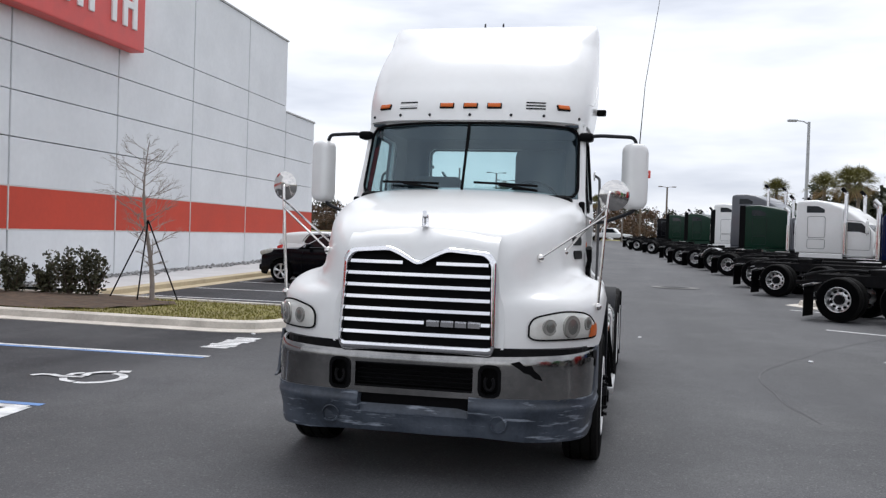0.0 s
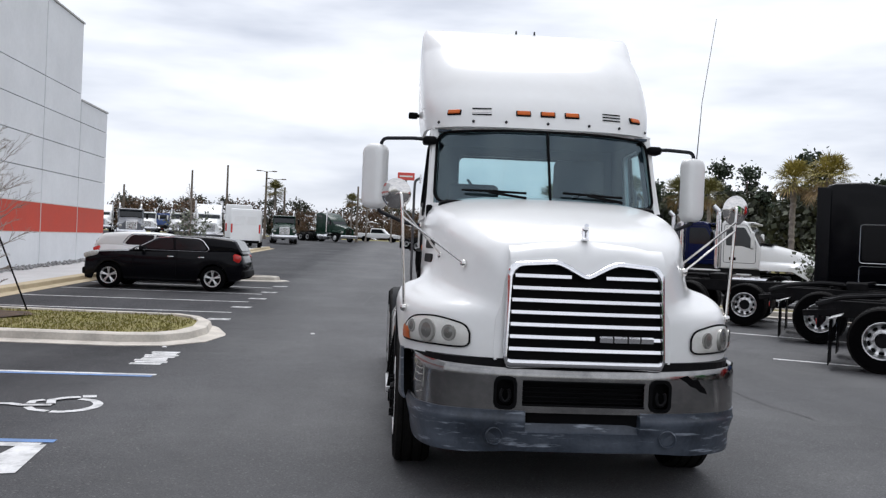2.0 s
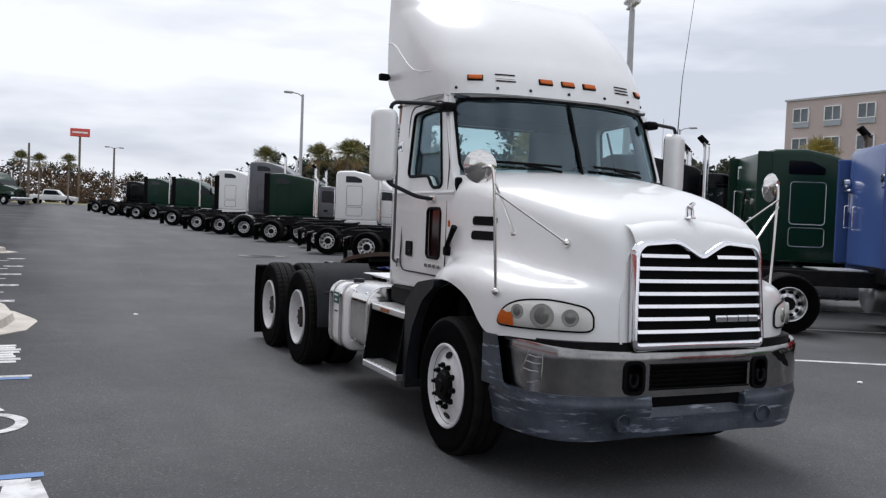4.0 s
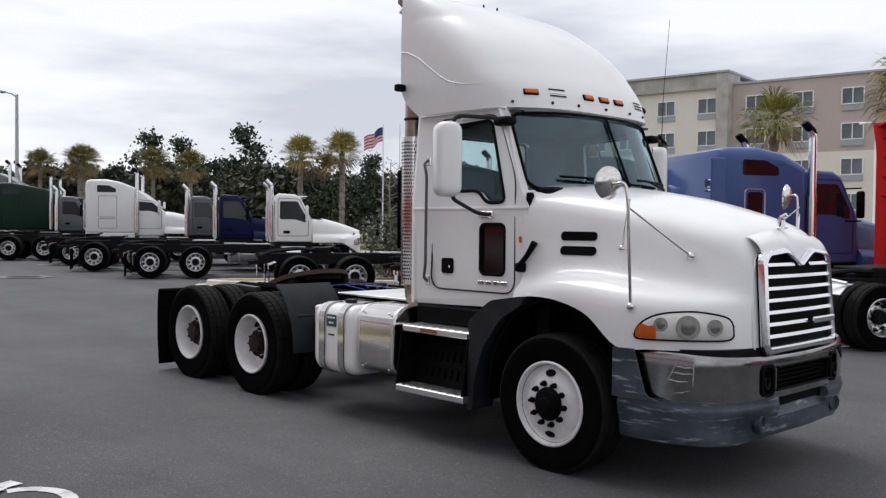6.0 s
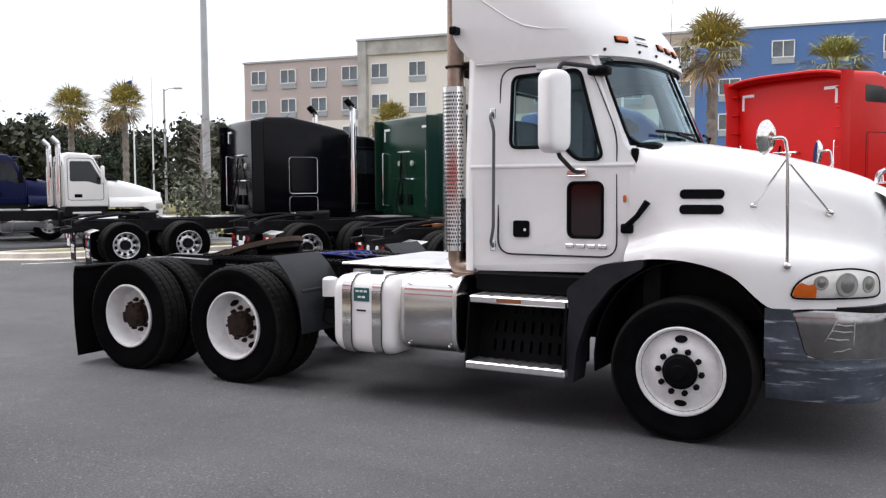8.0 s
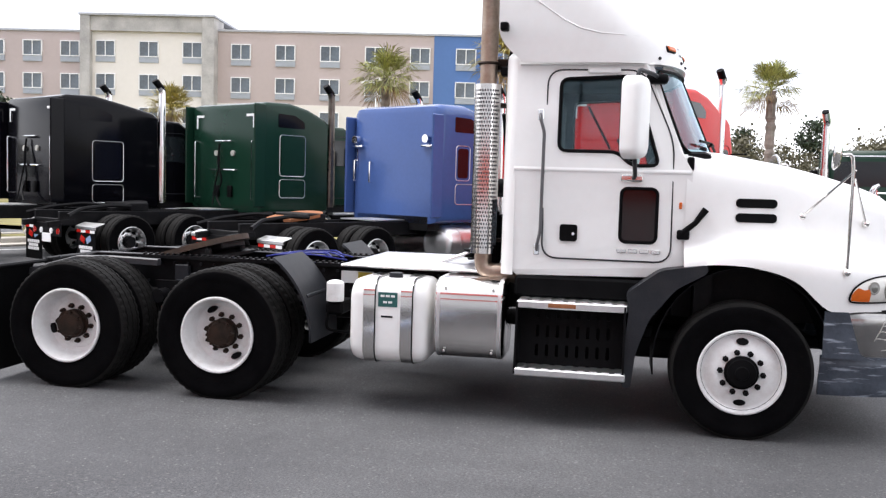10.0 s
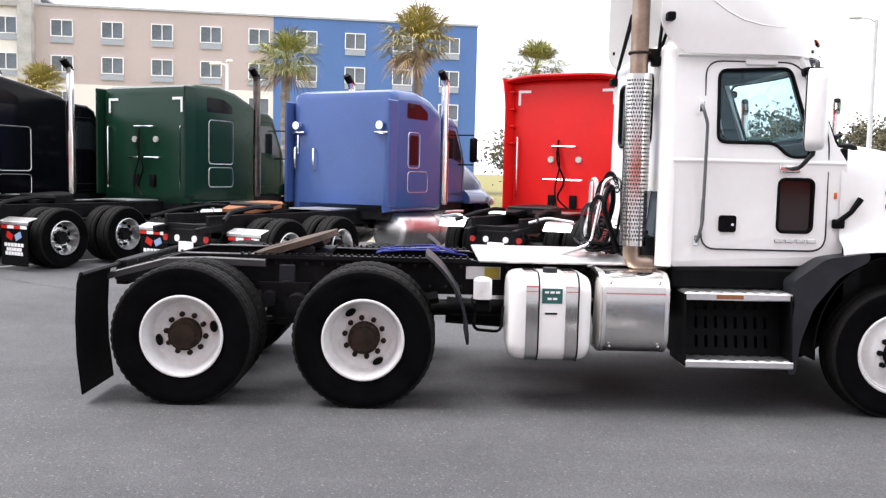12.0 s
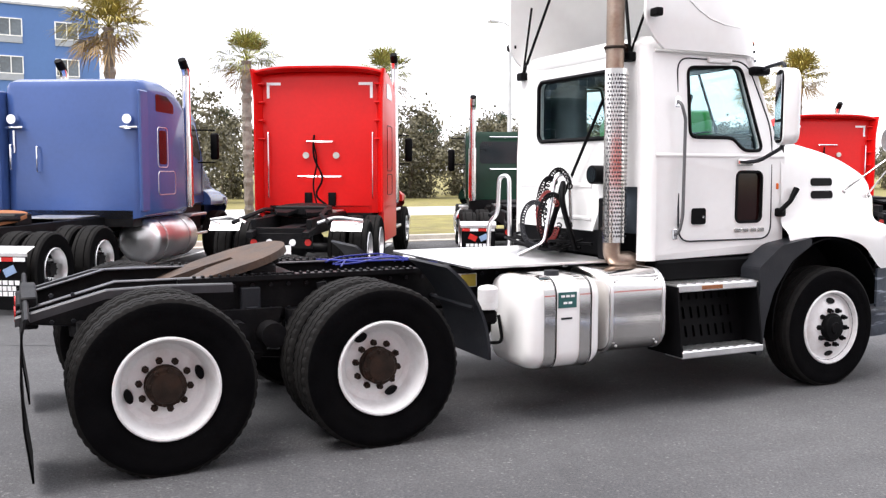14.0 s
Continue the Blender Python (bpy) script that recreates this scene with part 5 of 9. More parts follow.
tube(bm, [front_arc(0.0, z) + Vector((0, -0.004, 0)) for z in spread(2.01, 2.61, 8)], 0.012, 6)
part("windscreen_rubber", bm, DARK, ws, "black windscreen rubber with a centre bar", smooth=50)
bm = bmesh.new()
grid(bm, spread(-0.945, 0.945, 30), spread(1.985, 2.64, 9), lambda u, z: front_arc(u, z) + Vector((0, 0.012, 0)))
part("windscreen", bm, GLASS, ws, "tinted two-piece windscreen", smooth=60)
for x0, x1 in ((-0.72, -0.2), (0.1, 0.62)):
    bm = bmesh.new()
    a, b = front_arc(x0, 2.12), front_arc(x1, 2.085)
    tube(bm, [front_arc(lerp(x0, x1, t), lerp(2.105, 2.09, t)) + Vector((0, -0.035, 0)) for t in spread(0, 1, 8)], 0.011, 6)
    tube(bm, [front_arc(x1, 2.05) + Vector((0, -0.03, 0)), front_arc(lerp(x0, x1, 0.4), 2.08) + Vector((0, -0.045, 0.01))], 0.012, 6)
    part("wiper", bm, DARK, ws, "black windscreen wiper")
bm = bmesh.new()
rs = []
for z, ins in ((2.63, 0.02), (2.66, 0.01), (2.70, 0.01), (2.75, 0.05), (2.765, 0.12)):
    loop = []
    for u in spread(-1, 1, 24):
        p = front_arc(u, 2.66)
        loop.append(Vector((p.x * (1 - ins), p.y + ins * 0.8 + 0.06, z)))
    for x, y in ((0.95, 0.9), (0.95, 1.3), (0.94, 1.66), (0.88, 1.75), (0.4, 1.77), (-0.4, 1.77), (-0.88, 1.75), (-0.94, 1.66), (-0.95, 1.3), (-0.95, 0.9)):
        loop.append(Vector((x * (1 - ins), y - ins * (y > 1.6), z)))
    rs.append(loop)
rings(bm, rs, True, True, True)
part("cab_roof", bm, WHITE, truck, "white cab roof cap", smooth=45)
# interior
bm = bmesh.new()
plate(bm, [(-0.93, 1.14), (0.93, 1.14), (0.9, 2.64), (-0.9, 2.64)], [rw], 0.01, lambda u, v, q: (u, 1.69 - q, v))
part("back_liner", bm, LINER, truck, "dark grey cab liner")
for s in SGN:
    bm = bmesh.new()
    plate(bm, [(0.42, 1.14), (1.68, 1.14), (1.68, 2.64), (0.72, 2.64), (0.5, 2.03)], [rpoly([(1.33, 2.0), (1.33, 2.53), (0.80, 2.555), (0.60, 1.905), (0.80, 1.90), (0.90, 2.0)], 0.06)] + ([rrect(0.60, 1.34, 0.86, 1.735, 0.045)] if s < 0 else []), 0.008, lambda u, v, q, s=s: (s * (CX(v) - 0.06 - q), u, v))
    part("side_liner", bm, LINER, truck, "dark grey door liner")
bm = bmesh.new()
box(bm, (0, 1.15, 2.62), (1.8, 1.1, 0.02))
part("ceiling_liner", bm, LINER, truck, "dark grey ceiling liner")
bm = bmesh.new()
box(bm, (0, 0.42, 1.86), (1.8, 0.42, 0.32), 0.06, 2)
part("dashboard", bm, DARK, truck, "dark dashboard")
for x in (-0.5, 0.5):
    bm = bmesh.new()
    box(bm, (x, 1.2, 1.62), (0.5, 0.5, 0.16), 0.06, 3)
    box(bm, (x, 1.46, 1.92 if x < 0 else 2.1), (0.48, 0.14, 0.62 if x < 0 else 0.8), 0.06 if x < 0 else 0.1, 4)
    box(bm, (x, 1.2, 1.35), (0.4, 0.4, 0.45))
    part("cab_seat", bm, SEAT, truck, "dark grey cloth high-backed seat", smooth=50)
bm = bmesh.new()
wm = pose(0.5, 0.78, 1.98, 55, 0, 0)
tube(bm, [wm @ Vector((0.22 * math.cos(a), 0.22 * math.sin(a), 0)) for a in spread(0, 2 * math.pi, 24)], 0.016, 8, False)
for a in (0.3, 2.8, 4.7):
    cyl(bm, wm @ Vector((0, 0, -0.02)), wm @ Vector((0.22 * math.cos(a), 0.22 * math.sin(a), 0)), 0.014, 6)
cyl(bm, wm @ Vector((0, 0, -0.3)), wm @ Vector((0, 0, 0.01)), 0.04, 10)
part("steering_wheel", bm, DARK, truck, "black steering wheel", smooth=50)
# bent hand rail behind the cab
bm = bmesh.new()
tube(bm, bend([(1.12, 1.94, 1.0), (1.1, 1.94, 1.25), (0.96, 1.93, 1.34), (0.95, 1.92, 1.69), (0.8, 1.9, 1.7), (0.78, 1.9, 1.0)], 5, 0.07), 0.02, 8)
part("hand_rail", bm, ALU, truck, "bent aluminium hand rail", smooth=50)
bm = bmesh.new()
box(bm, (0, 1.72, 1.16), (1.7, 0.04, 0.2))
part("cab_sill", bm, DARK, truck, "black sill under the cab back")
# belt webbing by the far door
bm = bmesh.new()
tube(bm, [(0.93, 1.2, 2.5), (0.9, 0.98, 2.1)], 0.012, 4)
part("seat_belt", bm, DARK, truck)

# roof fairing
FZ_ = [2.645, 2.78, 2.88, 2.98, 3.10, 3.22, 3.34, 3.45, 3.55, 3.63, 3.69, 3.73]
FY_ = [0.395, 0.435, 0.49, 0.565, 0.66, 0.775, 0.92, 1.08, 1.25, 1.42, 1.58, 1.72]
FWID = [0.99, 1.005, 1.015, 1.02, 1.022, 1.022, 1.02, 1.018, 1.015, 1.01, 1.0, 0.98]
bm = bmesh.new()


def fair_ring(z):
    f, w = curve1(FZ_, FY_, z), curve1(FZ_, FWID, z)
    L = min(0.68, 1.8 - f - 0.02)
    L = max(L, 0.05)
    front = []
    for k in range(33):
        a = radians(-90 + 180 * k / 32)
        sx, cy = abs(math.sin(a)) ** (2 / 3.0), abs(math.cos(a)) ** (2 / 3.0)
        front.append(Vector((math.copysign(w * sx, a), f + L * (1 - cy), z)))
    rear = 1.8 - 0.12 * max(0, (2.9 - z) / 0.2) ** 2
    side = [Vector((w, y, z)) for y in spread(f + L, max(rear, f + L + 0.01), 4)[1:]]
    return [p + Vector((-0.018, 0, 0)) for p in [Vector((-q.x, q.y, q.z)) for q in side[::-1]] + front + side]


zz = spread(2.645, 3.73, 40)
vv = rings(bm, [fair_ring(z) for z in zz], False)
top = vv[-1]
n = len(top)
for i in range(n // 2):
    a, b, c, d = top[i], top[i + 1], top[n - 2 - i], top[n - 1 - i]
    if b is c:
        bm.faces.new((a, b, d))
    elif len({a, b, c, d}) == 4:
        bm.faces.new((a, b, c, d))
fair = part("roof_fairing", bm, WHITE, truck, "tall white fibreglass roof fairing, hollow behind", smooth=50, sol=0.03)


def on_fairing(x, z, off=0.0):
    r = fair_ring(z)
    best = None
    for a, b in zip(r, r[1:]):
        if min(a.x, b.x) <= x <= max(a.x, b.x) and a.x != b.x and (best is None or min(a.y, b.y) < best.y):
            t = (x - a.x) / (b.x - a.x)
            best = a.lerp(b, t)
    return best + Vector((0, -off, 0))


def side_x(y, z):
    """Half-width of the fairing at depth y."""
    f, w = curve1(FZ_, FY_, z), curve1(FZ_, FWID, z)
    c = max(0.0, 1 - (y - f) / 0.68) ** 1.5
    return w * max(0.0, 1 - c * c) ** (1 / 3)


for x in (-0.78, -0.205, 0.0, 0.205, 0.78):
    p, q = on_fairing(x, 2.775, 0.014), on_fairing(x + 0.03, 2.775, 0.014)
    yaw = math.degrees(math.atan2(q.y - p.y, 0.03))
    bm = bmesh.new()
    box(bm, (0, 0.012, 0), (0.125, 0.02, 0.052), 0.006, 2, pose(*p, -30, 0, yaw))
    rl = part("roof_lamp", bm, DARK, fair, "roof marker lamp")
    bm = bmesh.new()
    box(bm, (0, 0.002, 0), (0.108, 0.018, 0.038), 0.006, 2, pose(*p, -30, 0, yaw))
    part("lens", bm, AMBER, rl, "amber lens")
for x in (-0.55, 0.55):
    for k in range(3):
        bm = bmesh.new()
        rings(bm, [[on_fairing(x + t, 2.745 + k * 0.026 + dz, 0.006) for dz in (0.0, 0.011)] for t in spread(-0.08, 0.08, 4)], False)
        part("vent_slot", bm, DARK if x > 0 or k != 1 else STEEL, fair, "fairing vent slot")
for x in (-0.9, -0.62, -0.35, 0, 0.35, 0.62, 0.9):
    bm = bmesh.new()
    p = on_fairing(x, 2.69, 0.005)
    bmesh.ops.create_icosphere(bm, subdivisions=1, radius=0.014, matrix=Matrix.Translation(p))
    part("fairing_bolt", bm, GUARD, fair)
for s in SGN:
    for y in (1.15, 1.5):
        bm = bmesh.new()
        bmesh.ops.create_icosphere(bm, subdivisions=1, radius=0.016, matrix=Matrix.Translation((s * 0.985 - 0.018, y, 2.74)))
        part("fairing_bolt", bm, GUARD, fair)
    # side lip, camera-like lamp and struts
    bm = bmesh.new()
    tube(bm, [(s * side_x(y, z) - 0.018, y, z) for y, z in ((1.79, 3.2), (1.7, 3.185), (1.58, 3.13), (1.45, 3.04), (1.32, 2.95), (1.2, 2.89), (1.05, 2.855), (0.9, 2.845), (0.78, 2.84))], [0.006] * 6 + [0.005, 0.004, 0.002], 6)
    part("fairing_crease", bm, WHITE, fair, smooth=60)
    bm = bmesh.new()
    box(bm, (s * 1.065 - 0.025, 1.75, 2.89), (0.09, 0.06, 0.06), 0.012, 2)
    box(bm, (s * 1.015 - 0.02, 1.75, 2.89), (0.06, 0.02, 0.03))
    part("side_lamp", bm, DARK, fair, "small black lamp on the fairing's edge")
    bm = bmesh.new()
    tube(bm, [(s * 0.8, 1.76, 2.62), (s * 0.45, 1.6, 3.5)], 0.014, 6)
    tube(bm, [(s * 0.8, 1.76, 2.62), (s * 0.93, 1.6, 3.25)], 0.012, 6)
    box(bm, (s * 0.8, 1.77, 2.6), (0.1, 0.07, 0.07), 0.01, 1)
    part("fairing_strut", bm, DARK, fair, "black fairing stay")
for x in (-0.12, 0.06):
    bm = bmesh.new()
    p = on_fairing(x, 3.7)
    tube(bm, [p + Vector((0, 0.1, -0.02)), p + Vector((0, 0.1, 0.06))], [0.014, 0.008], 6)
    part("fairing_post", bm, GUARD, fair)

# door mirrors, arms and fender mirrors
for s in SGN:
    bm = bmesh.new()
    mm = pose(s * 1.388 - 0.045 * (s < 0), 0.785, 2.218, 0, 0, s * 30)
    shell = rrect(-0.103, -0.283, 0.103, 0.283, 0.075, 6)
    rings(bm, [[mm @ Vector((u * k, y, v * (1 - (1 - k) * 0.4))) for u, v in shell] for y, k in ((-0.068, 0.45), (-0.064, 0.7), (-0.05, 0.88), (-0.025, 0.97), (0.02, 1.0), (0.06, 1.0), (0.064, 0.95))], True, True, True)
    mr_ = part("door_mirror", bm, WHITE, truck, "white door mirror shell", smooth=50)
    bm = bmesh.new()
    plate(bm, rrect(-0.092, -0.268, 0.092, 0.268, 0.065, 5), [], 0.012, lambda u, v, q: mm @ Vector((u, 0.073 - q, v)))
    part("mirror_face", bm, DARK, mr_, "dark mirror back frame")
    bm = bmesh.new()
    box(bm, (0, 0.076, 0.07), (0.155, 0.005, 0.33), 0.002, 1, mm)
    box(bm, (0, 0.076, -0.18), (0.155, 0.005, 0.13), 0.002, 1, mm)
    part("mirror_glass", bm, MIRROR, mr_, "mirror glass")
    bm = bmesh.new()
    tube(bm, bend([(s * 0.94, 0.62, 2.53), (s * 1.08, 0.66, 2.55), (s * 1.375, 0.78, 2.55), (s * 1.39, 0.785, 2.43)], 5, 0.06), 0.016, 8)
    part("mirror_arm", bm, GUARD, mr_, "dark tubular mirror arm", smooth=50)
    bm = bmesh.new()
    tube(bm, bend([(s * 1.0, 0.78, 1.81), (s * 1.14, 0.77, 1.82), (s * 1.385, 0.78, 1.92), (s * 1.395, 0.785, 2.0)], 5, 0.06), 0.016, 8)
    part("mirror_arm", bm, GUARD, mr_, "dark tubular mirror arm", smooth=50)
    bm = bmesh.new()
    box(bm, (s * 0.97, 0.64, 2.53), (0.12, 0.16, 0.07), 0.025, 2)
    part("mirror_bracket", bm, DARK, mr_, "black mirror bracket", smooth=50)
    bm = bmesh.new()
    box(bm, (s * 1.012, 0.79, 1.81), (0.03, 0.16, 0.055), 0.022, 3)
    part("mirror_foot", bm, STEEL, mr_, "bright mirror foot")
    # round fender mirror on its tripod
    bm = bmesh.new()
    c, d = Vector((s * 1.25, -0.55, 2.008 - 0.018 * (s > 0))), Vector((s * 0.28, -0.95, -0.08)).normalized()
    tube(bm, [c - d * -0.035, c - d * -0.03, c, c + d * -0.01], [0.03, 0.08, 0.111, 0.107], 28)
    fm = part("fender_mirror", bm, STEEL, truck, "round steel fender mirror on rods", smooth=40)
    bm = bmesh.new()
    tube(bm, [c - d * 0.011, c - d * 0.016], [0.105, 0.097], 28)
    part("mirror_glass", bm, MIRROR, fm, "convex mirror glass")
    bm = bmesh.new()
    tube(bm, bend([(s * 1.247, -0.585, 2.0), (s * 1.215, -0.66, 2.01), (s * 1.205, -0.675, 1.9), (s * 1.165, -0.68, 1.2)], 5, 0.06), 0.011, 8)
    tube(bm, [(s * 1.205, -0.69, 1.9), (s * 0.9, -0.42, 1.57)], 0.008, 6)
    tube(bm, [(s * 1.2, -0.69, 1.84), (s * 0.77, -0.88, 1.53)], 0.008, 6)
    for p in ((1.165, -0.68, 1.2), (0.9, -0.42, 1.57), (0.77, -0.88, 1.53)):
        bmesh.ops.create_uvsphere(bm, u_segments=12, v_segments=8, radius=0.028, matrix=Matrix.Translation((s * p[0], p[1], p[2])))
    part("mirror_rod", bm, STEEL, fm, "bright steel mirror rods", smooth=50)
# whip aerial on one mirror bracket
bm = bmesh.new()
tube(bm, [(1.41, 0.79, 2.47), (1.44, 0.795, 3.0), (1.54, 0.8, 3.75)], [0.005, 0.003, 0.0022], 5)
part("aerial", bm, DARK, truck, "thin whip aerial")

# steps, battery box, splash guard
for s in SGN:
    for z in (0.865, 0.375):
        bm = bmesh.new()
        x = s * (1.06 if z > 0.5 else 1.16)
        box(bm, (x, 1.18, z), (0.26 if z > 0.5 else 0.2, 0.8, 0.055), 0.008, 1)
        st = part("step", bm, ALU, truck, "ribbed aluminium cab step")
        for k in range(9):
            bm = bmesh.new()
            box(bm, (x, 0.83 + k * 0.088, z + 0.03), (0.2 if z > 0.5 else 0.16, 0.05, 0.008))
            part("tread_rib", bm, ALU, st)
        if z > 0.5:
            bm = bmesh.new()
            box(bm, (s * 1.193, 1.25, z), (0.006, 0.2, 0.03), 0.002, 1)
            part("step_reflector", bm, RUSTY_ORANGE, st, "orange step reflector")
    bm = bmesh.new()
    plate(bm, [(0.78, 0.4), (1.58, 0.4), (1.58, 0.85), (0.78, 0.85)], [rrect(0.9 + k * 0.075, z, 0.925 + k * 0.075, z + 0.09, 0.01, 2) for k in range(8) for z in (0.46, 0.6, 0.74)], 0.02, lambda u, v, q, s=s: (s * (1.06 - (v - 0.4) * 0.25 - q), u, v))
    part("step_panel", bm, DARK, truck, "black slotted step panel")
    for y in (0.79, 1.57):
        bm = bmesh.new()
        plate(bm, [(0.86, 0.88), (1.19, 0.88), (1.26, 0.36), (0.86, 0.36)], [], 0.015, lambda u, v, q, s=s, y=y: (s * u, y + q, v))
        part("step_end", bm, DARK, truck)
    bm = bmesh.new()
    box(bm, (s * 0.83, 1.18, 0.63), (0.25, 0.77, 0.5))
    part("battery_box", bm, DARK, truck, "black battery box behind the steps")
    bm = bmesh.new()
    gp = [(0.80, 0.30), (0.74, 0.30), (0.715, 0.55), (0.63, 0.80), (0.45, 1.03), (0.24, 1.15), (0.24, 1.21), (0.56, 1.16), (0.80, 0.98), (0.77, 0.85), (0.8, 0.6)]
    plate(bm, rpoly(gp, 0.05), [], 0.24, lambda u, v, q, s=s: (s * (1.2 - q), u, v))
    part("splash_guard", bm, GUARD, truck, "dark grey plastic splash guard")
    # under-cab trim
    bm = bmesh.new()
    box(bm, (s * 0.85, 1.1, 0.98), (0.3, 1.05, 0.16), 0.02, 1)
    part("under_cab_trim", bm, DARK, truck)
    # fuel tank and aftertreatment box
    bm = bmesh.new()
    sec = rrect(-0.3, -0.32, 0.3, 0.32, 0.13, 6)
    rings(bm, [[Vector((s * 0.9 + u * k, y, 0.675 + v * k)) for u, v in sec] for y, k in ((2.255, 0.72), (2.262, 0.84), (2.28, 0.93), (2.31, 0.98), (2.35, 1.0), (2.77, 1.0), (2.81, 0.98), (2.84, 0.93), (2.858, 0.84), (2.865, 0.72))], True, True, True)
    tk = part("fuel_tank", bm, WHITE, truck, "white painted fuel tank with steel straps", smooth=40)
    for y in (2.41, 2.70):
        bm = bmesh.new()
        sec2 = rrect(-0.308, -0.328, 0.308, 0.328, 0.135, 6)
        rings(bm, [[Vector((s * 0.9 + u, yy, 0.675 + v)) for u, v in sec2] for yy in (y - 0.045, y + 0.045)], True)
        part("tank_strap", bm, STEEL, tk, "bright tank strap", smooth=40, sol=0.006)
        bm = bmesh.new()
        rings(bm, [[Vector((s * 0.9 + u * 1.012, yy, 0.675 + v * 1.012)) for u, v in sec2] for yy in (y - 0.054, y - 0.044)], True)
        part("strap_rubber", bm, DARK, tk, smooth=40)
    bm = bmesh.new()
    cyl(bm, (s * 0.98, 2.55, 0.985), (s * 0.98, 2.55, 1.03), 0.055, 16)
    part("fuel_cap", bm, GUARD, tk, "grey fuel cap", smooth=40)
    bm = bmesh.new()
    box(bm, (s * 1.203, 2.555, 0.845), (0.004, 0.15, 0.11), 0.001, 1)
    lb = part("tank_label", bm, TEAL, tk, "teal label with plain pale bars")
    for z in (0.872, 0.825):
        for k in range(3 if z > 0.85 else 2):
            bm = bmesh.new()
            box(bm, (s * 1.207, 2.515 + k * 0.04 + (0.02 if z < 0.85 else 0), z), (0.003, 0.03, 0.016))
            part("label_bar", bm, SIGN_WHITE, lb)
    bm = bmesh.new()
    box(bm, (s * 1.202, 2.56, 0.715), (0.004, 0.09, 0.014))
    part("label_bar", bm, GUARD, lb, "small dark printed bar")
    bm = bmesh.new()
    sec = rrect(-0.29, -0.3, 0.29, 0.3, 0.16, 7)
    rings(bm, [[Vector((s * 0.9 + u * k, y, 0.72 + v * k)) for u, v in sec] for y, k in ((1.68, 0.95), (1.69, 1.0), (2.19, 1.0), (2.2, 0.95))], True, True, True)
    af = part("aftertreatment_box", bm, STEEL, truck, "polished steel exhaust treatment cover", smooth=40)
    for y in (1.71, 2.17):
        bm = bmesh.new()
        sec2 = rrect(-0.293, -0.303, 0.293, 0.303, 0.162, 7)
        rings(bm, [[Vector((s * 0.9 + u, yy, 0.72 + v)) for u, v in sec2] for yy in (y - 0.012, y + 0.012)], True)
        part("cover_band", bm, ALU, af, smooth=40, sol=0.004)
    bm = bmesh.new()
    for y in (1.76, 2.12):
        for z in (0.48, 0.96):
            bmesh.ops.create_icosphere(bm, subdivisions=1, radius=0.012, matrix=Matrix.Translation((s * 1.175, y, z)))
    part("cover_rivet", bm, ALU, af)

# exhaust stack
EX, EYY = -0.80, 1.90
bm = bmesh.new()
tube(bm, bend([(EX + 0.05, 1.55, 1.02), (EX - 0.03, 1.72, 1.06), (EX, EYY, 1.06), (EX, EYY, 1.25), (EX, EYY, 3.62), (EX - 0.02, EYY + 0.12, 3.74)], 6, 0.14), 0.068, 16)
stack = part("exhaust_pipe", bm, PIPE, truck, "heat-browned exhaust pipe", smooth=50)
bm = bmesh.new()
SZ0, SZ1 = 1.2, 2.5
for r_ in range(46):
    z = SZ0 + 0.05 + r_ * 0.03
    if z + 0.02 > SZ1 - 0.03:
        break
    for k in range(11):
        a = radians(118 + (k + (0.5 if r_ % 2 else 0)) * 11.5)
        p = Vector((EX + 0.104 * math.cos(a), EYY + 0.104 * math.sin(a), z))
        t = Vector((-math.sin(a), math.cos(a), 0)) * 0.0098
        o = Vector((math.cos(a), math.sin(a), 0)) * 0.004
        q = [p - t * 0.7 + Vector((0, 0, 0)) + o, p + o + Vector((0, 0, -0.0115)), p + t * 0.7 + o, p + o + Vector((0, 0, 0.0115))]
        bm.faces.new([bm.verts.new(v) for v in q])
part("shield_perforation", bm, FLANGE, stack, "dark perforations of the heat shield")
bm = bmesh.new()
rings(bm, [[Vector((EX + 0.102 * math.cos(a), EYY + 0.102 * math.sin(a), z)) for a in spread(radians(100), radians(260), 18)] for z in (SZ0, SZ0 + 0.03, SZ1 - 0.03, SZ1)], False)
part("heat_shield", bm, STEEL, stack, "bright perforated heat shield", smooth=50, sol=0.004)
bm = bmesh.new()
for z in (1.3, 2.35, 2.66):
    tube(bm, [(EX + 0.075 * math.cos(a), EYY + 0.075 * math.sin(a), z) for a in spread(0, 2 * math.pi, 18)], 0.012, 6, False)
    box(bm, (EX + 0.1, EYY - 0.08, z), (0.14, 0.1, 0.03))
box(bm, (EX + 0.1, 1.8, 2.66), (0.12, 0.14, 0.09), 0.01, 1)
loose("stack_clamp", bm, GREASE, stack, "rusty stack clamp")
bm = bmesh.new()
tube(bm, [(-0.62, 1.84, 1.05), (-0.66, 1.8, 1.5)], 0.045, 6)
tube(bm, [(-0.53, 1.81, 2.3), (0.36, 1.8, 1.08)], 0.014, 6)
box(bm, (-0.66, 1.85, 1.28), (0.1, 0.1, 0.5), 0.01, 1)
part("stack_bracket", bm, DARK, truck, "black stack bracket and stay")
bm = bmesh.new()
cyl(bm, (-0.46, 1.76, 1.71), (-0.46, 1.86, 1.71), 0.075, 16)
wlp = part("work_lamp", bm, DARK, truck, "black round work lamp", smooth=40)
bm = bmesh.new()
cyl(bm, (-0.46, 1.86, 1.71), (-0.46, 1.866, 1.71), 0.06, 16)
part("lens", bm, GLASS_DARK, wlp)

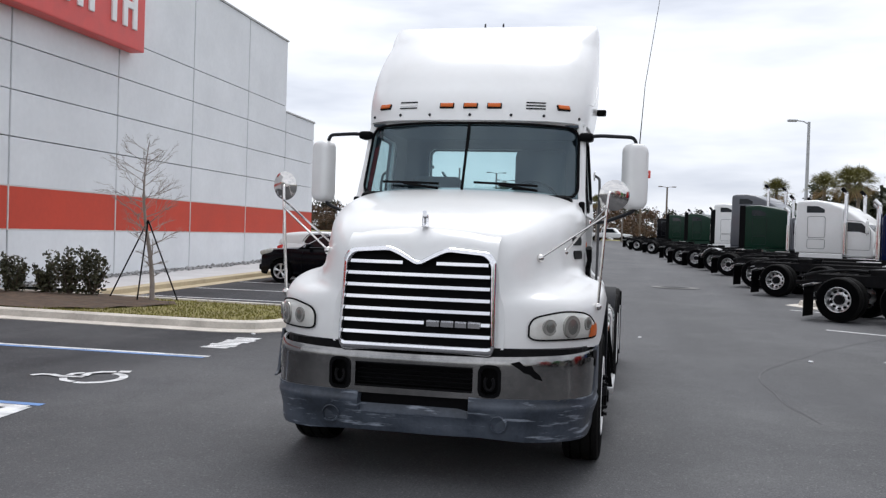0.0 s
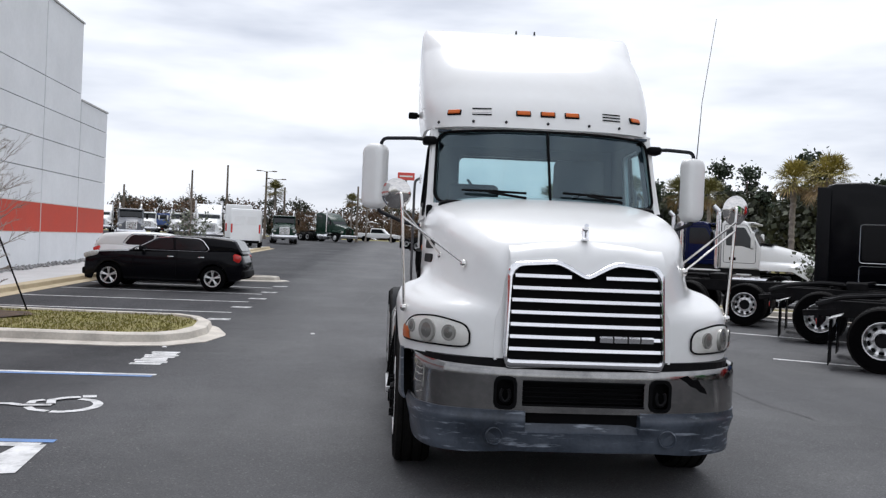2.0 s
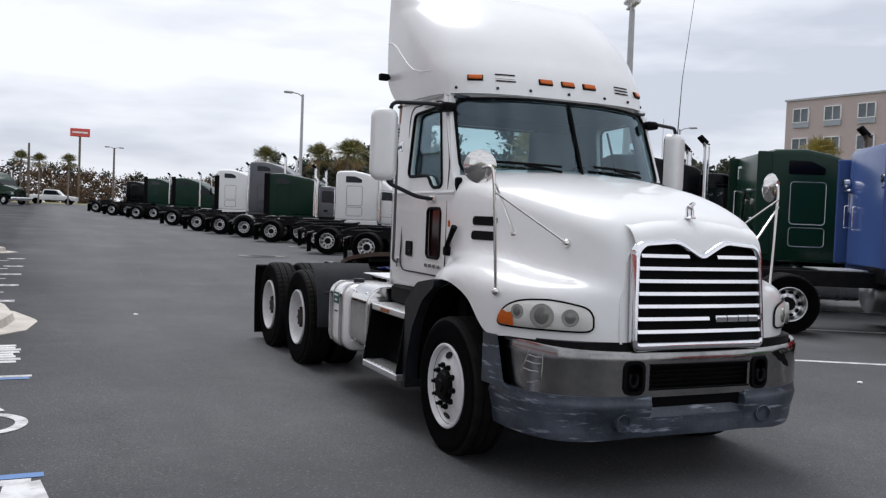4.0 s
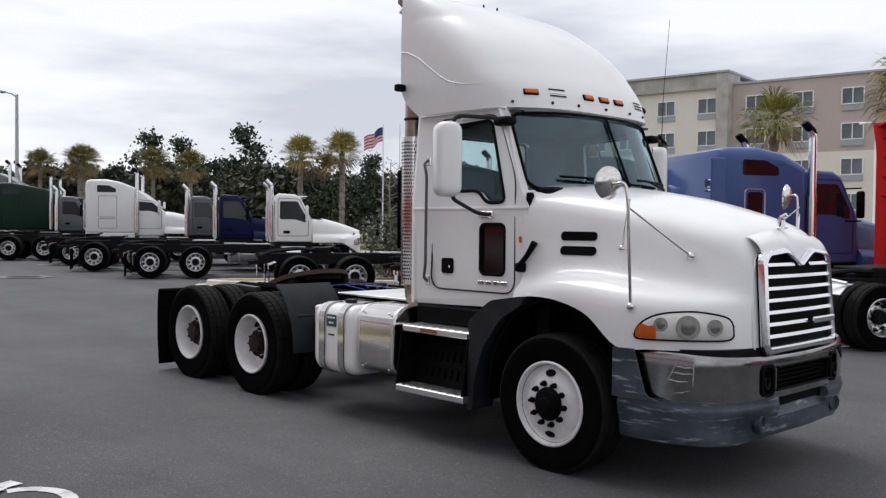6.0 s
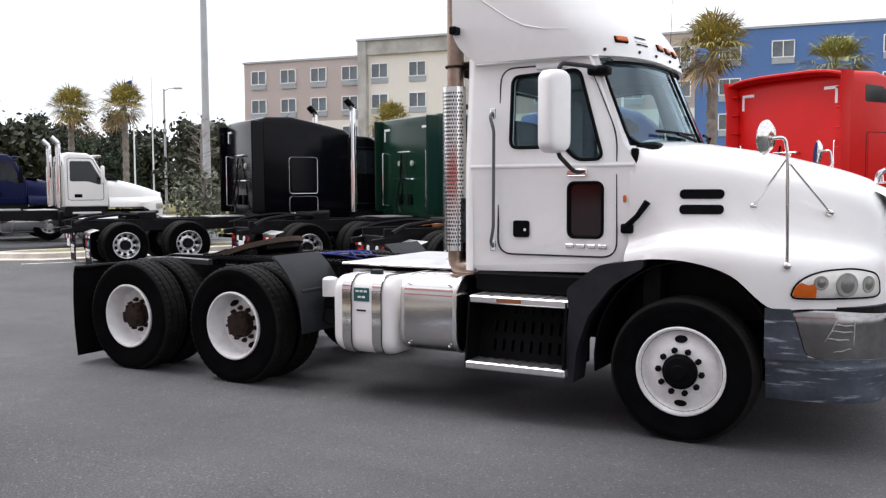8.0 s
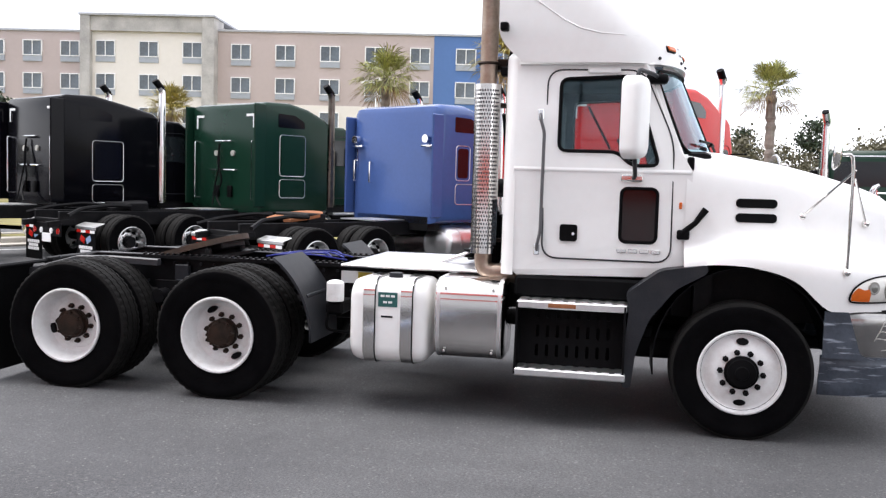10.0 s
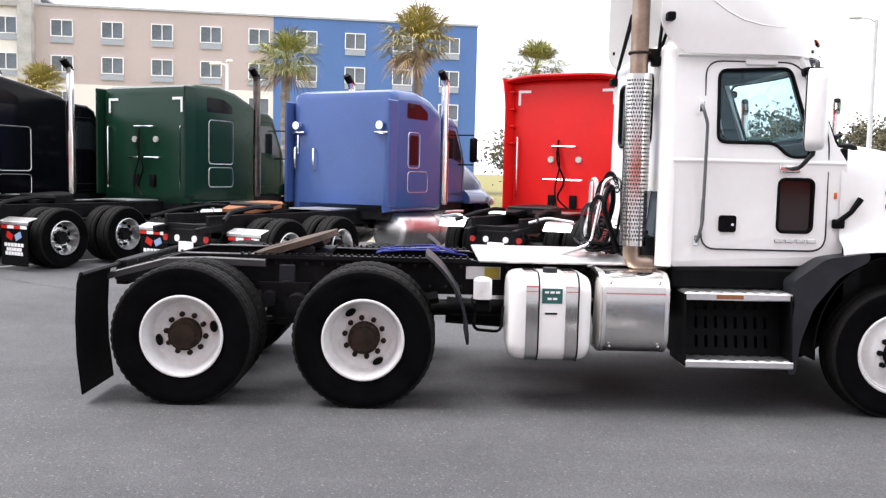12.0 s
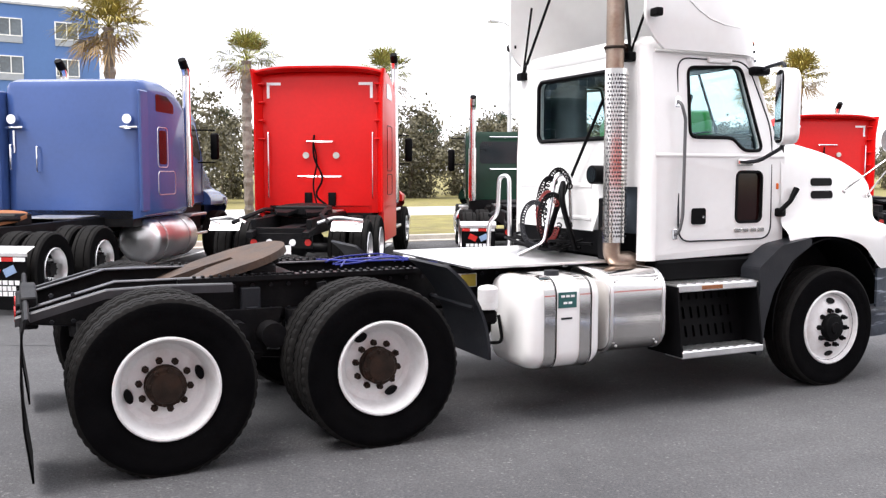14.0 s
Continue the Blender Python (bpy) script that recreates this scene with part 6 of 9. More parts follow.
# frame rails, cross members, deck
for s in SGN:
    bm = bmesh.new()
    prof = [(-0.9, 0.74), (5.45, 0.74), (6.0, 0.80), (6.02, 0.86), (5.45, 1.02), (-0.9, 1.0)]
    plate(bm, prof, [], 0.025, lambda u, v, q, s=s: (s * (0.43 - q), u, v))
    rings(bm, [[Vector((s * x, y, zt)) for x in (0.36, 0.435)] for y, zt in ((-0.9, 1.003), (5.45, 1.022), (6.02, 0.862))], False)
    rings(bm, [[Vector((s * x, y, zt)) for x in (0.36, 0.435)] for y, zt in ((-0.9, 0.738), (5.45, 0.738), (6.0, 0.798))], False)
    rail = part("frame_rail", bm, FRAME, truck, "black steel frame rail")
    # paler strip along the rail top, standing in for sky sheen
    bm = bmesh.new()
    rings(bm, [[Vector((s * x, y, zt + dz)) for x, dz in ((0.355, 0.0), (0.355, 0.007), (0.438, 0.007), (0.44, 0.002))] for y, zt in ((3.1, 1.018), (4.4, 1.023), (5.45, 1.026), (6.02, 0.866))], False)
    part("rail_flange", bm, FLANGE, rail, "top edge of the frame rail, greyed for sky sheen")
    bm = bmesh.new()
    for k in range(30):
        y = 2.2 + k * 0.125
        for z in (0.965, 0.8):
            cyl(bm, (s * 0.43, y, z), (s * 0.447, y, z), 0.014, 6)
    loose("frame_bolt", bm, GUARD, rail)
    bm = bmesh.new()
    rings(bm, [[Vector((s * (0.62 + dx), y, z + dz)) for dx, dz in ((-0.03, -0.03), (-0.03, 0.025), (0.022, 0.025), (0.03, 0.018), (0.03, -0.03))] for y, z in ((4.75, 0.985), (5.2, 0.995), (5.52, 0.985), (6.03, 0.845))], True, True, True)
    part("tail_rail", bm, TAIL_GREY, rail, "angled tail rail, greyed for sky sheen")
bm = bmesh.new()
for y in (0.0, 2.0, 3.3, 4.6, 5.95):
    box(bm, (0, y, 0.86), (0.84, 0.1, 0.2), 0.01, 1)
for y in (3.93, 5.25):
    cyl(bm, (-0.95, y, 0.5), (0.95, y, 0.5), 0.075, 14)
    bmesh.ops.create_uvsphere(bm, u_segments=16, v_segments=10, radius=0.22, matrix=Matrix.Translation((0.05, y, 0.5)))
    for s in SGN:
        tube(bm, [(s * 0.48, y - 0.55, 0.72), (s * 0.48, y, 0.62), (s * 0.48, y + 0.45, 0.68)], [0.05, 0.06, 0.05], 8)
        cyl(bm, (s * 0.5, y + 0.32, 0.55), (s * 0.5, y + 0.32, 0.8), 0.12, 14)
        cyl(bm, (s * 0.62, y + 0.12, 0.6), (s * 0.62, y + 0.32, 0.62), 0.08, 14)
        tube(bm, [(s * 0.6, y + 0.12, 0.42), (s * 0.56, y + 0.2, 0.98)], 0.035, 8)
cyl(bm, (0, 0.5, 0.62), (0.05, 3.8, 0.55), 0.07, 12)
cyl(bm, (-1.0, 0, 0.46), (1.0, 0, 0.46), 0.07, 12)
box(bm, (0, 0.55, 0.7), (0.5, 1.5, 0.45), 0.05, 1)
tube(bm, [(0.3, 2.4, 0.45), (0.3, 3.3, 0.5)], 0.12, 12)
# unseen low beam, pan and rails, added to block light under the truck
tube(bm, [(-0.86, -0.02, 0.44), (-0.6, -0.02, 0.4), (-0.45, -0.02, 0.32), (0.45, -0.02, 0.32), (0.6, -0.02, 0.4), (0.86, -0.02, 0.44)], 0.06, 8)
box(bm, (0, 0.1, 0.5), (0.62, 1.5, 0.28), 0.06, 2)
for s in SGN:
    box(bm, (s * 0.46, 0.1, 0.6), (0.1, 1.7, 0.1), 0.02, 1)
part("axles_and_suspension", bm, FRAME, truck, "black axles, springs, drive shaft and added light-blocking pan", smooth=40)
for s in SGN:
    # hanging bracket, torque arm and brake chamber between the axles
    bm = bmesh.new()
    rings(bm, [[Vector((s * x, y, z)) for y, z in ((4.4, 0.82), (4.82, 0.82), (4.74, 0.6), (4.66, 0.48), (4.56, 0.48), (4.48, 0.6))] for x in (0.5, 0.56)], True, True, True)
    tube(bm, [(s * 0.53, 4.6, 0.53), (s * 0.5, 5.2, 0.46)], 0.035, 8)
    tube(bm, [(s * 0.53, 4.6, 0.53), (s * 0.5, 4.0, 0.46)], 0.035, 8)
    cyl(bm, (s * 0.56, 4.5, 0.66), (s * 0.72, 4.5, 0.66), 0.085, 14)
    cyl(bm, (s * 0.56, 4.72, 0.7), (s * 0.7, 4.72, 0.7), 0.06, 12)
    part("suspension_hanger", bm, FRAME, truck, "black suspension hanger with torque arms", smooth=40)
bm = bmesh.new()
box(bm, (-0.475, 4.6, 0.86), (0.06, 0.13, 0.2), 0.008, 1)
cyl(bm, (-0.52, 4.6, 0.83), (-0.52, 4.6, 0.74), 0.04, 10)
part("suspension_bracket", bm, GUARD, truck, "grey suspension hanger")
bm = bmesh.new()
box(bm, (0, 2.45, 1.045), (1.5, 1.25, 0.022), 0.006, 1)
part("deck_plate", bm, ALU, truck, "bright aluminium deck plate")
bm = bmesh.new()
box(bm, (0, 2.06, 1.02), (1.2, 0.3, 0.05), 0.01, 1)
tube(bm, bend([(-0.15, 2.35, 1.06), (-0.15, 2.1, 1.15), (-0.15, 2.0, 1.7), (-0.15, 1.86, 1.72), (-0.15, 1.84, 1.3)], 5, 0.06), 0.018, 8)
part("deck_handrail", bm, CHROME, truck, "bright curved handrail", smooth=50)
# air lines and wiring behind the cab
rnd = random.Random(21)
for k, (mt, cx_, cz_, rx_, rz_) in enumerate(((DARK, -0.12, 1.45, 0.13, 0.3), (DARK, -0.04, 1.42, 0.1, 0.26), (HOSE_RED, -0.08, 1.36, 0.07, 0.2), (DARK, -0.2, 1.33, 0.12, 0.22), (GUARD, 0.02, 1.3, 0.12, 0.18))):
    bm = bmesh.new()
    pts = []
    for i in range(300):
        t = i / 299
        th = -1.1 + t * (2 * math.pi - 1.0 - 0.5 * (k % 2))
        a = t * 2 * math.pi * 38
        pts.append((cx_ + rx_ * math.sin(th) + 0.016 * math.cos(a), 1.95 + 0.035 * k + 0.05 * math.sin(th) + 0.012 * math.cos(a), cz_ - rz_ * math.cos(th) + 0.016 * math.sin(a)))
    tube(bm, pts, 0.0065, 5)
    part("air_line", bm, mt, truck, "coiled air line behind the cab", smooth=60)
bm = bmesh.new()
for k in range(9):
    pts = [(rnd.uniform(-0.5, 0.5), rnd.uniform(1.82, 2.2), rnd.uniform(1.06, 1.2)) for _ in range(4)]
    tube(bm, bend(pts, 5, 0.2), 0.012, 5)
tube(bm, bend([(-0.3, 1.9, 1.1), (-0.32, 2.05, 1.5), (-0.2, 1.95, 1.68), (-0.05, 1.9, 1.5), (0.0, 2.0, 1.1)], 6, 0.2), 0.024, 7)
loose("cable", bm, DARK, truck, "black cable behind the cab", smooth=60)
bm = bmesh.new()
for k in range(6):
    x = -0.36 + rnd.uniform(0, 0.5)
    tube(bm, bend([(x, 3.15 + 0.05 * k, 1.05), (x + rnd.uniform(-0.2, 0.2), 3.4, 1.09), (x + rnd.uniform(-0.2, 0.2), 3.75, 1.07), (rnd.uniform(-0.3, 0.3), 3.9, 1.05)], 4, 0.1), 0.007, 6)
loose("air_hose", bm, HOSE_BLUE, truck, "blue air hose lying on the frame", smooth=60)
bm = bmesh.new()
for s in SGN:
    for k in range(34):
        y = 3.15 + k * 0.055
        box(bm, (s * 0.47, y, 1.04), (0.05, 0.018, 0.022), 0.004, 1)
    box(bm, (s * 0.47, 4.1, 1.02), (0.07, 1.95, 0.03))
part("slide_rack", bm, FRAME, truck, "toothed fifth wheel slide rails")

# fifth wheel
fw_ = pose(0, 4.6, 1.12, -16.4, 0, 0)
bm = bmesh.new()
outl = []
for a in spread(radians(180), radians(360), 20):
    outl.append((0.46 * math.cos(a), 0.36 * math.sin(a)))
outl += [(0.46, 0.12), (0.43, 0.38), (0.36, 0.6), (0.24, 0.64), (0.07, 0.2), (0.05, 0.02), (-0.05, 0.02), (-0.07, 0.2), (-0.24, 0.64), (-0.36, 0.6), (-0.43, 0.38), (-0.46, 0.12)]
plate(bm, outl, [], -0.05, lambda u, v, q: fw_ @ Vector((u, v, q - 0.12 * max(0.0, v - 0.35) ** 1.0)))
f5 = part("fifth_wheel", bm, RUST, truck, "worn rusty fifth wheel plate, tilted back")
bm = bmesh.new()
for s in SGN:
    box(bm, (s * 0.36, 4.5, 1.06), (0.1, 0.2, 0.1), 0.02, 1)
box(bm, (0, 4.55, 1.03), (0.9, 0.5, 0.03))
box(bm, (0, -0.1, -0.07), (0.5, 0.3, 0.06), 0.01, 1, fw_)
part("fifth_wheel_mount", bm, FRAME, f5, "black fifth wheel mount")

# quarter fenders, flaps, tail
for s in SGN:
    bm = bmesh.new()
    rings(bm, [[Vector((s * x, 3.93 - 0.755 * math.cos(a), 0.5 + 0.755 * math.sin(a))) for x in (0.56, 1.2)] for a in spread(radians(-2), radians(54), 10)], False)
    part("quarter_fender", bm, GUARD, truck, "dark grey quarter fender", smooth=50, sol=0.02)
    bm = bmesh.new()
    tube(bm, [(s * 0.43, 3.24, 0.82), (s * 1.12, 3.24, 0.82)], 0.022, 8)
    part("fender_arm", bm, GUARD, truck)
    bm = bmesh.new()
    rings(bm, [[Vector((s * x, 6.0 + dy, z)) for x in spread(0.6, 1.23, 5)] for z, dy in ((0.94, -0.02), (0.86, 0.0), (0.6, 0.012), (0.35, 0.005), (0.05, -0.03))], False)
    part("mud_flap", bm, DARK, truck, "black rubber mud flap", smooth=50, sol=0.012)
    bm = bmesh.new()
    tube(bm, [(s * 0.4, 5.97, 0.93), (s * 1.22, 5.97, 0.93)], 0.018, 6)
    part("flap_hanger", bm, FRAME, truck)
bm = bmesh.new()
box(bm, (0, 6.0, 0.84), (0.7, 0.05, 0.14), 0.01, 1)
tl_ = part("tail_lamp_bar", bm, DARK, truck, "black tail lamp bar")
for s in SGN:
    bm = bmesh.new()
    cyl(bm, (s * 0.25, 6.02, 0.84), (s * 0.25, 6.035, 0.84), 0.05, 14)
    part("tail_lamp", bm, RED_LENS, tl_, "round red tail lamp")
# air filter canister and data plate behind the tank
bm = bmesh.new()
cyl(bm, (-0.95, 3.05, 0.78), (-0.95, 3.05, 0.92), 0.07, 16)
bmesh.ops.create_uvsphere(bm, u_segments=16, v_segments=8, radius=0.07, matrix=Matrix.Translation((-0.95, 3.05, 0.92)) @ Matrix.Diagonal((1, 1, 0.4, 1)))
fc = part("air_dryer", bm, WHITE_RIM, truck, "off-white air dryer canister", smooth=40)
bm = bmesh.new()
box(bm, (-0.8, 3.05, 0.72), (0.36, 0.14, 0.1), 0.02, 1)
tube(bm, bend([(-0.95, 3.1, 0.7), (-0.98, 3.12, 0.55), (-0.9, 2.9, 0.52), (-0.8, 2.88, 0.7)], 4, 0.06), 0.012, 6)
part("dryer_base", bm, DARK, fc)
bm = bmesh.new()
box(bm, (-0.44, 3.02, 0.92), (0.03, 0.28, 0.1))
dp = part("data_plate", bm, SIGN_WHITE, truck, "white and yellow data plates with plain bars")
bm = bmesh.new()
box(bm, (-0.458, 2.95, 0.92), (0.006, 0.12, 0.09))
part("yellow_plate", bm, YELLOW, dp)

# wheels
for s in SGN:
    wheel(truck, (s * 1.06, -0.02, 0.464), s, 1, WHITE_RIM, DARK, hub_label="black oil-bath front hub", lugs=False, turn=70 if s < 0 else 40, nut_mat=DARK)
    wheel(truck, (s * 1.085, 3.93, 0.492), s, -1, WHITE_RIM, GREASE, duals=True, turn=40, nut_mat=GREASE)
    wheel(truck, (s * 1.085, 5.25, 0.492), s, -1, WHITE_RIM, GREASE, duals=True, turn=145, nut_mat=GREASE)
# ---------- the parked trucks ----------


def slab(bm, prof, w, r=0.09, x0=0.0):
    """A body whose outline (y, z) runs across the width w, with rounded long edges."""
    c = Vector((sum(p[0] for p in prof) / len(prof), sum(p[1] for p in prof) / len(prof)))
    n = len(prof)
    def inset(d):
        out = []
        for i in range(n):
            a, b, q = (Vector(prof[j % n]) for j in (i - 1, i, i + 1))
            d1, d2 = (b - a), (q - b)
            n1, n2 = Vector((-d1.y, d1.x)).normalized(), Vector((-d2.y, d2.x)).normalized()
            nn = (n1 + n2)
            nn = nn.normalized() if nn.length > 1e-4 else n1
            if nn.dot(c - b) < 0:
                nn = -nn
            out.append(b + nn * d)
        return out
    rs = []
    h = w / 2
    for k in range(5):
        a = math.pi / 2 * k / 4
        rs.append((-h + r * (1 - math.sin(a)), r * (1 - math.cos(a))))
    st = [(-h, r)] + [(-h + r * (1 - math.cos(math.pi / 2 * k / 4)), r * (1 - math.sin(math.pi / 2 * k / 4))) for k in range(1, 5)]
    st += [(-x, d) for x, d in st[::-1]]
    rings(bm, [[Vector((x0 + x, p.x, p.y)) for p in inset(d)] for x, d in st], True, True, True)
    return bm


def curved_stack(bm, x, y, z0, z1, r=0.075):
    tube(bm, bend([(x, y, z0), (x, y, z1 - 0.12), (x, y + 0.17, z1 + 0.05)], 6, 0.16), r, 14)


def parked_truck(m, colour, label, kind="sleeper", extend=None, style="plain", stacks=2, roof=3.3, rim=ALU, fifth=FRAME, lower=None, tank=True, grp="row of parked trucks", simple=False, hoodmat=None, tape=True, mirror_mat=None, gap=2.85, bunk=1.9, flaps=True, fenders=False, stack_mat=None, stack_top=2.98):
    """A tractor unit that faces -y in its own frame, its last axle at the origin."""
    tr = empty("parked_truck", m, label, "truck", grp)
    sl = kind == "sleeper"
    back = -gap
    cabb = back - bunk if sl else back
    front = cabb - 1.15
    axle_f = front - 0.55
    nose = front - 1.55
    for s in SGN:
        bm = bmesh.new()
        box(bm, (s * 0.43, (nose + 0.95) / 2 + 0.15, 0.88), (0.08, 0.95 - nose - 0.3, 0.26), 0.01, 1)
        box(bm, (s * 0.43, 0.83, 0.9), (0.1, 0.5, 0.1), 0.01, 1, pose(0, 0, 0, -6, 0, 0))
        part("frame_rail", bm, FRAME, tr, "black frame rail")
        for y in (0.0, -1.32):
            wheel(tr, (s * 1.085, y, 0.484), s, -1, rim, FRAME if rim is ALU else GREASE, duals=True, holes=10 if rim is ALU else 2, turn=17 * y, nut_mat=ALU if rim is ALU else GREASE, split=not simple)
        wheel(tr, (s * 1.06, axle_f, 0.484), s, 1, rim, ALU, holes=10, lugs=False, nut_mat=ALU, split=not simple)
        if fenders:
            for y in (0.0, -1.32):
                bm = bmesh.new()
                rings(bm, [[Vector((s * x, y + 0.62 * math.cos(a), 0.484 + 0.62 * math.sin(a))) for x in (0.78, 1.0, 1.24)] for a in spread(radians(12), radians(168), 16)], False)
                part("wheel_fender", bm, ALU, tr, "bright half-round wheel fender", smooth=50, sol=0.02)
        # flap with plain shapes in its colours
        if not flaps:
            bm = bmesh.new()
            rings(bm, [[Vector((s * x, y, z)) for x in (0.72, 0.95, 1.2)] for y, z in ((0.5, 0.97), (0.6, 0.95), (0.72, 0.82))], False)
            part("fender_plate", bm, ALU, tr, "bright angled fender plate", sol=0.012)
            bm = bmesh.new()
            tube(bm, bend([(s * 1.2, 0.6, 0.98), (s * 0.8, 0.75, 1.04), (s * 0.55, 0.9, 0.95)], 4, 0.1), 0.025, 6)
            part("fender_bracket", bm, ALU, tr, "bright angled fender bracket")
            continue
        bm = bmesh.new()
        box(bm, (s * 0.94, 0.72, 0.4), (0.62, 0.014, 0.66), 0.004, 1)
        fl = part("mud_flap", bm, DARK, tr, "black mud flap with small coloured marks")
        bm = bmesh.new()
        box(bm, (0, 0, 0), (0.66, 0.18, 0.012), 0.003, 1, pose(s * 0.94, 0.645, 0.795, -18, 0, 0))
        box(bm, (s * 0.94, 0.732, 0.74), (0.66, 0.012, 0.05), 0.003, 1)
        part("flap_bracket", bm, ALU, tr, "bright flap bracket")
        if not simple:
            for k in range(4):
                bm = bmesh.new()
                box(bm, (s * 0.94 + (k - 1.5) * 0.15, 0.733, 0.68), (0.148, 0.006, 0.05))
                part("reflector_tape", bm, RED_LENS if k % 2 else SIGN_WHITE, fl)
        if not simple:
            for dx, mt in ((0.1, RED_LENS), (-0.1, PALE_BLUE)):
                bm = bmesh.new()
                box(bm, (0, 0, 0), (0.15, 0.006, 0.1), 0.0, 1, pose(s * 0.94 + dx, 0.733, 0.54, 0, 25 if dx < 0 else -25, 0))
                part("flap_mark", bm, mt, fl)
            bm = bmesh.new()
            for z, w in ((0.4, 0.46), (0.33, 0.36), (0.265, 0.42)):
                for k in range(6):
                    box(bm, (s * 0.94 - w / 2 + (k + 0.5) * w / 6, 0.733, z), (w / 6 * 0.78, 0.006, 0.055 if w > 0.35 else 0.022))
            part("flap_bars", bm, SIGN_WHITE, fl, "plain white bars")
    # tail
    bm = bmesh.new()
    box(bm, (0, 0.92, 0.82), (0.9, 0.06, 0.12), 0.01, 1)
    box(bm, (0, 0.94, 0.68), (0.98, 0.03, 0.24), 0.01, 1)
    for y in (0, -1.32):
        cyl(bm, (-0.9, y, 0.5), (0.9, y, 0.5), 0.08, 10)
        bmesh.ops.create_uvsphere(bm, u_segments=12, v_segments=8, radius=0.21, matrix=Matrix.Translation((0, y, 0.5)))
    box(bm, (0, -0.66, 0.86), (0.8, 0.12, 0.2))
    box(bm, (0, (cabb + front) / 2 - 0.4, 0.78), (1.2, 2.2, 0.45), 0.04, 1)
    box(bm, (0, (cabb + 0.9) / 2, 0.8), (0.3, 0.9 - cabb, 0.12))
    box(bm, (0, (back + front) / 2, 0.98), (1.9, back - front, 0.26))
    for s in SGN:
        tube(bm, bend([(s * 0.75, 0.95, 0.95), (s * 0.55, 0.6, 1.06), (s * 0.5, 0.0, 1.12), (s * 0.5, -0.4, 1.1)], 4, 0.1), 0.035, 6)
    chassis = part("chassis", bm, FRAME, tr, "black axles and cross members", smooth=40)
    for x in (-0.42, -0.18, 0.18, 0.42):
        bm = bmesh.new()
        cyl(bm, (x, 0.954, 0.655), (x, 0.97, 0.655), 0.052, 12)
        part("tail_lamp", bm, RED_LENS if abs(x) > 0.3 else SIGN_WHITE, chassis, "round red tail lamp" if abs(x) > 0.3 else "round white reversing lamp")
    bm = bmesh.new()
    box(bm, (0, 0.958, 0.53), (0.31, 0.01, 0.16), 0.004, 1)
    part("blank_plate", bm, SIGN_WHITE, chassis, "white plate without characters")
    # fifth wheel
    bm = bmesh.new()
    fm_ = pose(0, -0.62, 1.14, -9, 0, 0)
    o5 = [(0.46 * math.cos(a), 0.34 * math.sin(a)) for a in spread(radians(180), radians(360), 14)] + [(0.46, 0.2), (0.34, 0.48), (0.16, 0.5), (0.05, 0.18), (-0.05, 0.18), (-0.16, 0.5), (-0.34, 0.48), (-0.46, 0.2)]
    plate(bm, o5, [], -0.05, lambda u, v, q: fm_ @ Vector((u, v, q)))
    f = part("fifth_wheel", bm, fifth, tr, "worn fifth wheel plate")
    bm = bmesh.new()
    box(bm, (0, -0.62, 1.08), (0.9, 0.4, 0.16), 0.02, 1)
    part("fifth_wheel_mount", bm, FRAME, f)
    bm = bmesh.new()
    box(bm, (0, back + 0.5, 1.03), (0.9, 0.8, 0.02))
    part("deck_plate", bm, ALU, tr, "aluminium deck plate")
    # body
    cm = colour
    if sl:
        bm = bmesh.new()
        zb = 1.12 if style == "plain" else 0.98
        prof = [(back, zb), (back, roof - 0.16), (back - 0.05, roof - 0.05), (back - 0.2, roof), (back - 0.8, roof + 0.02), (back - 1.3, roof - 0.07), (cabb + 0.15, roof - 0.24), (cabb, roof - 0.34), (cabb, zb)]
        slab(bm, prof, 2.34, 0.2 if style == "blue" else 0.1)
        body = part("sleeper_body", bm, cm, tr, "", smooth=40)
        for s in SGN:
            # roof window, bunk window, locker door and vent
            bm = bmesh.new()
            yb = back - 0.45
            plate(bm, rpoly([(yb, roof - 0.5), (yb, roof - 0.22), (yb - 0.45, roof - 0.23), (yb - 0.72, roof - 0.36), (yb - 0.72, roof - 0.5)], 0.04), [], 0.02, lambda u, v, q, s=s: (s * (1.176 - q), u, v))
            part("roof_window", bm, GLASS_TINTED if style == "blue" else BLACK_PAINT if style in ("black", "green") else GLASS_DARK, body, "dark sleeper roof window")
            bm = bmesh.new()
            wz0, wz1 = (1.85, 2.4) if style == "blue" else (1.6, 2.34) if style == "black" else (1.8, 2.55)
            wy = back - (0.78 if style == "black" else 0.55)
            wd = 0.3 if style == "blue" else 0.6
            plate(bm, rrect(wy - wd, wz0, wy, wz1, 0.06), [], 0.02, lambda u, v, q, s=s: (s * (1.178 - q), u, v))
            part("bunk_window", bm, (GLASS_TINTED if style == "blue" else (BLACK_PAINT if style == "black" else cm)), body, "sleeper side window")
            bm = bmesh.new()
            for (a, b, c_, d) in ((wy - wd - 0.05, wz0 - 0.05, wy + 0.05, wz1 + 0.05), (wy - 0.65, wz0 - 0.5, wy + 0.05, wz0 - 0.12)):
                lp_ = rrect(a, b, c_, d, 0.07)
                tube(bm, [(s * 1.172, u, v) for u, v in lp_ + lp_[:1]], 0.008, 5, False)
            part("hatch_trim", bm, ALU if style in ("black", "blue", "green") else GUARD, body, "thin hatch outline")
            if style in ("blue", "green", "black"):
                continue
            bm = bmesh.new()
            low = 0.42 if style == "red" and not simple else 0.84
            box(bm, (s * 1.12, (back + cabb) / 2, (1.12 + low) / 2), (0.1, abs(back - cabb), 1.12 - low), 0.03, 1)
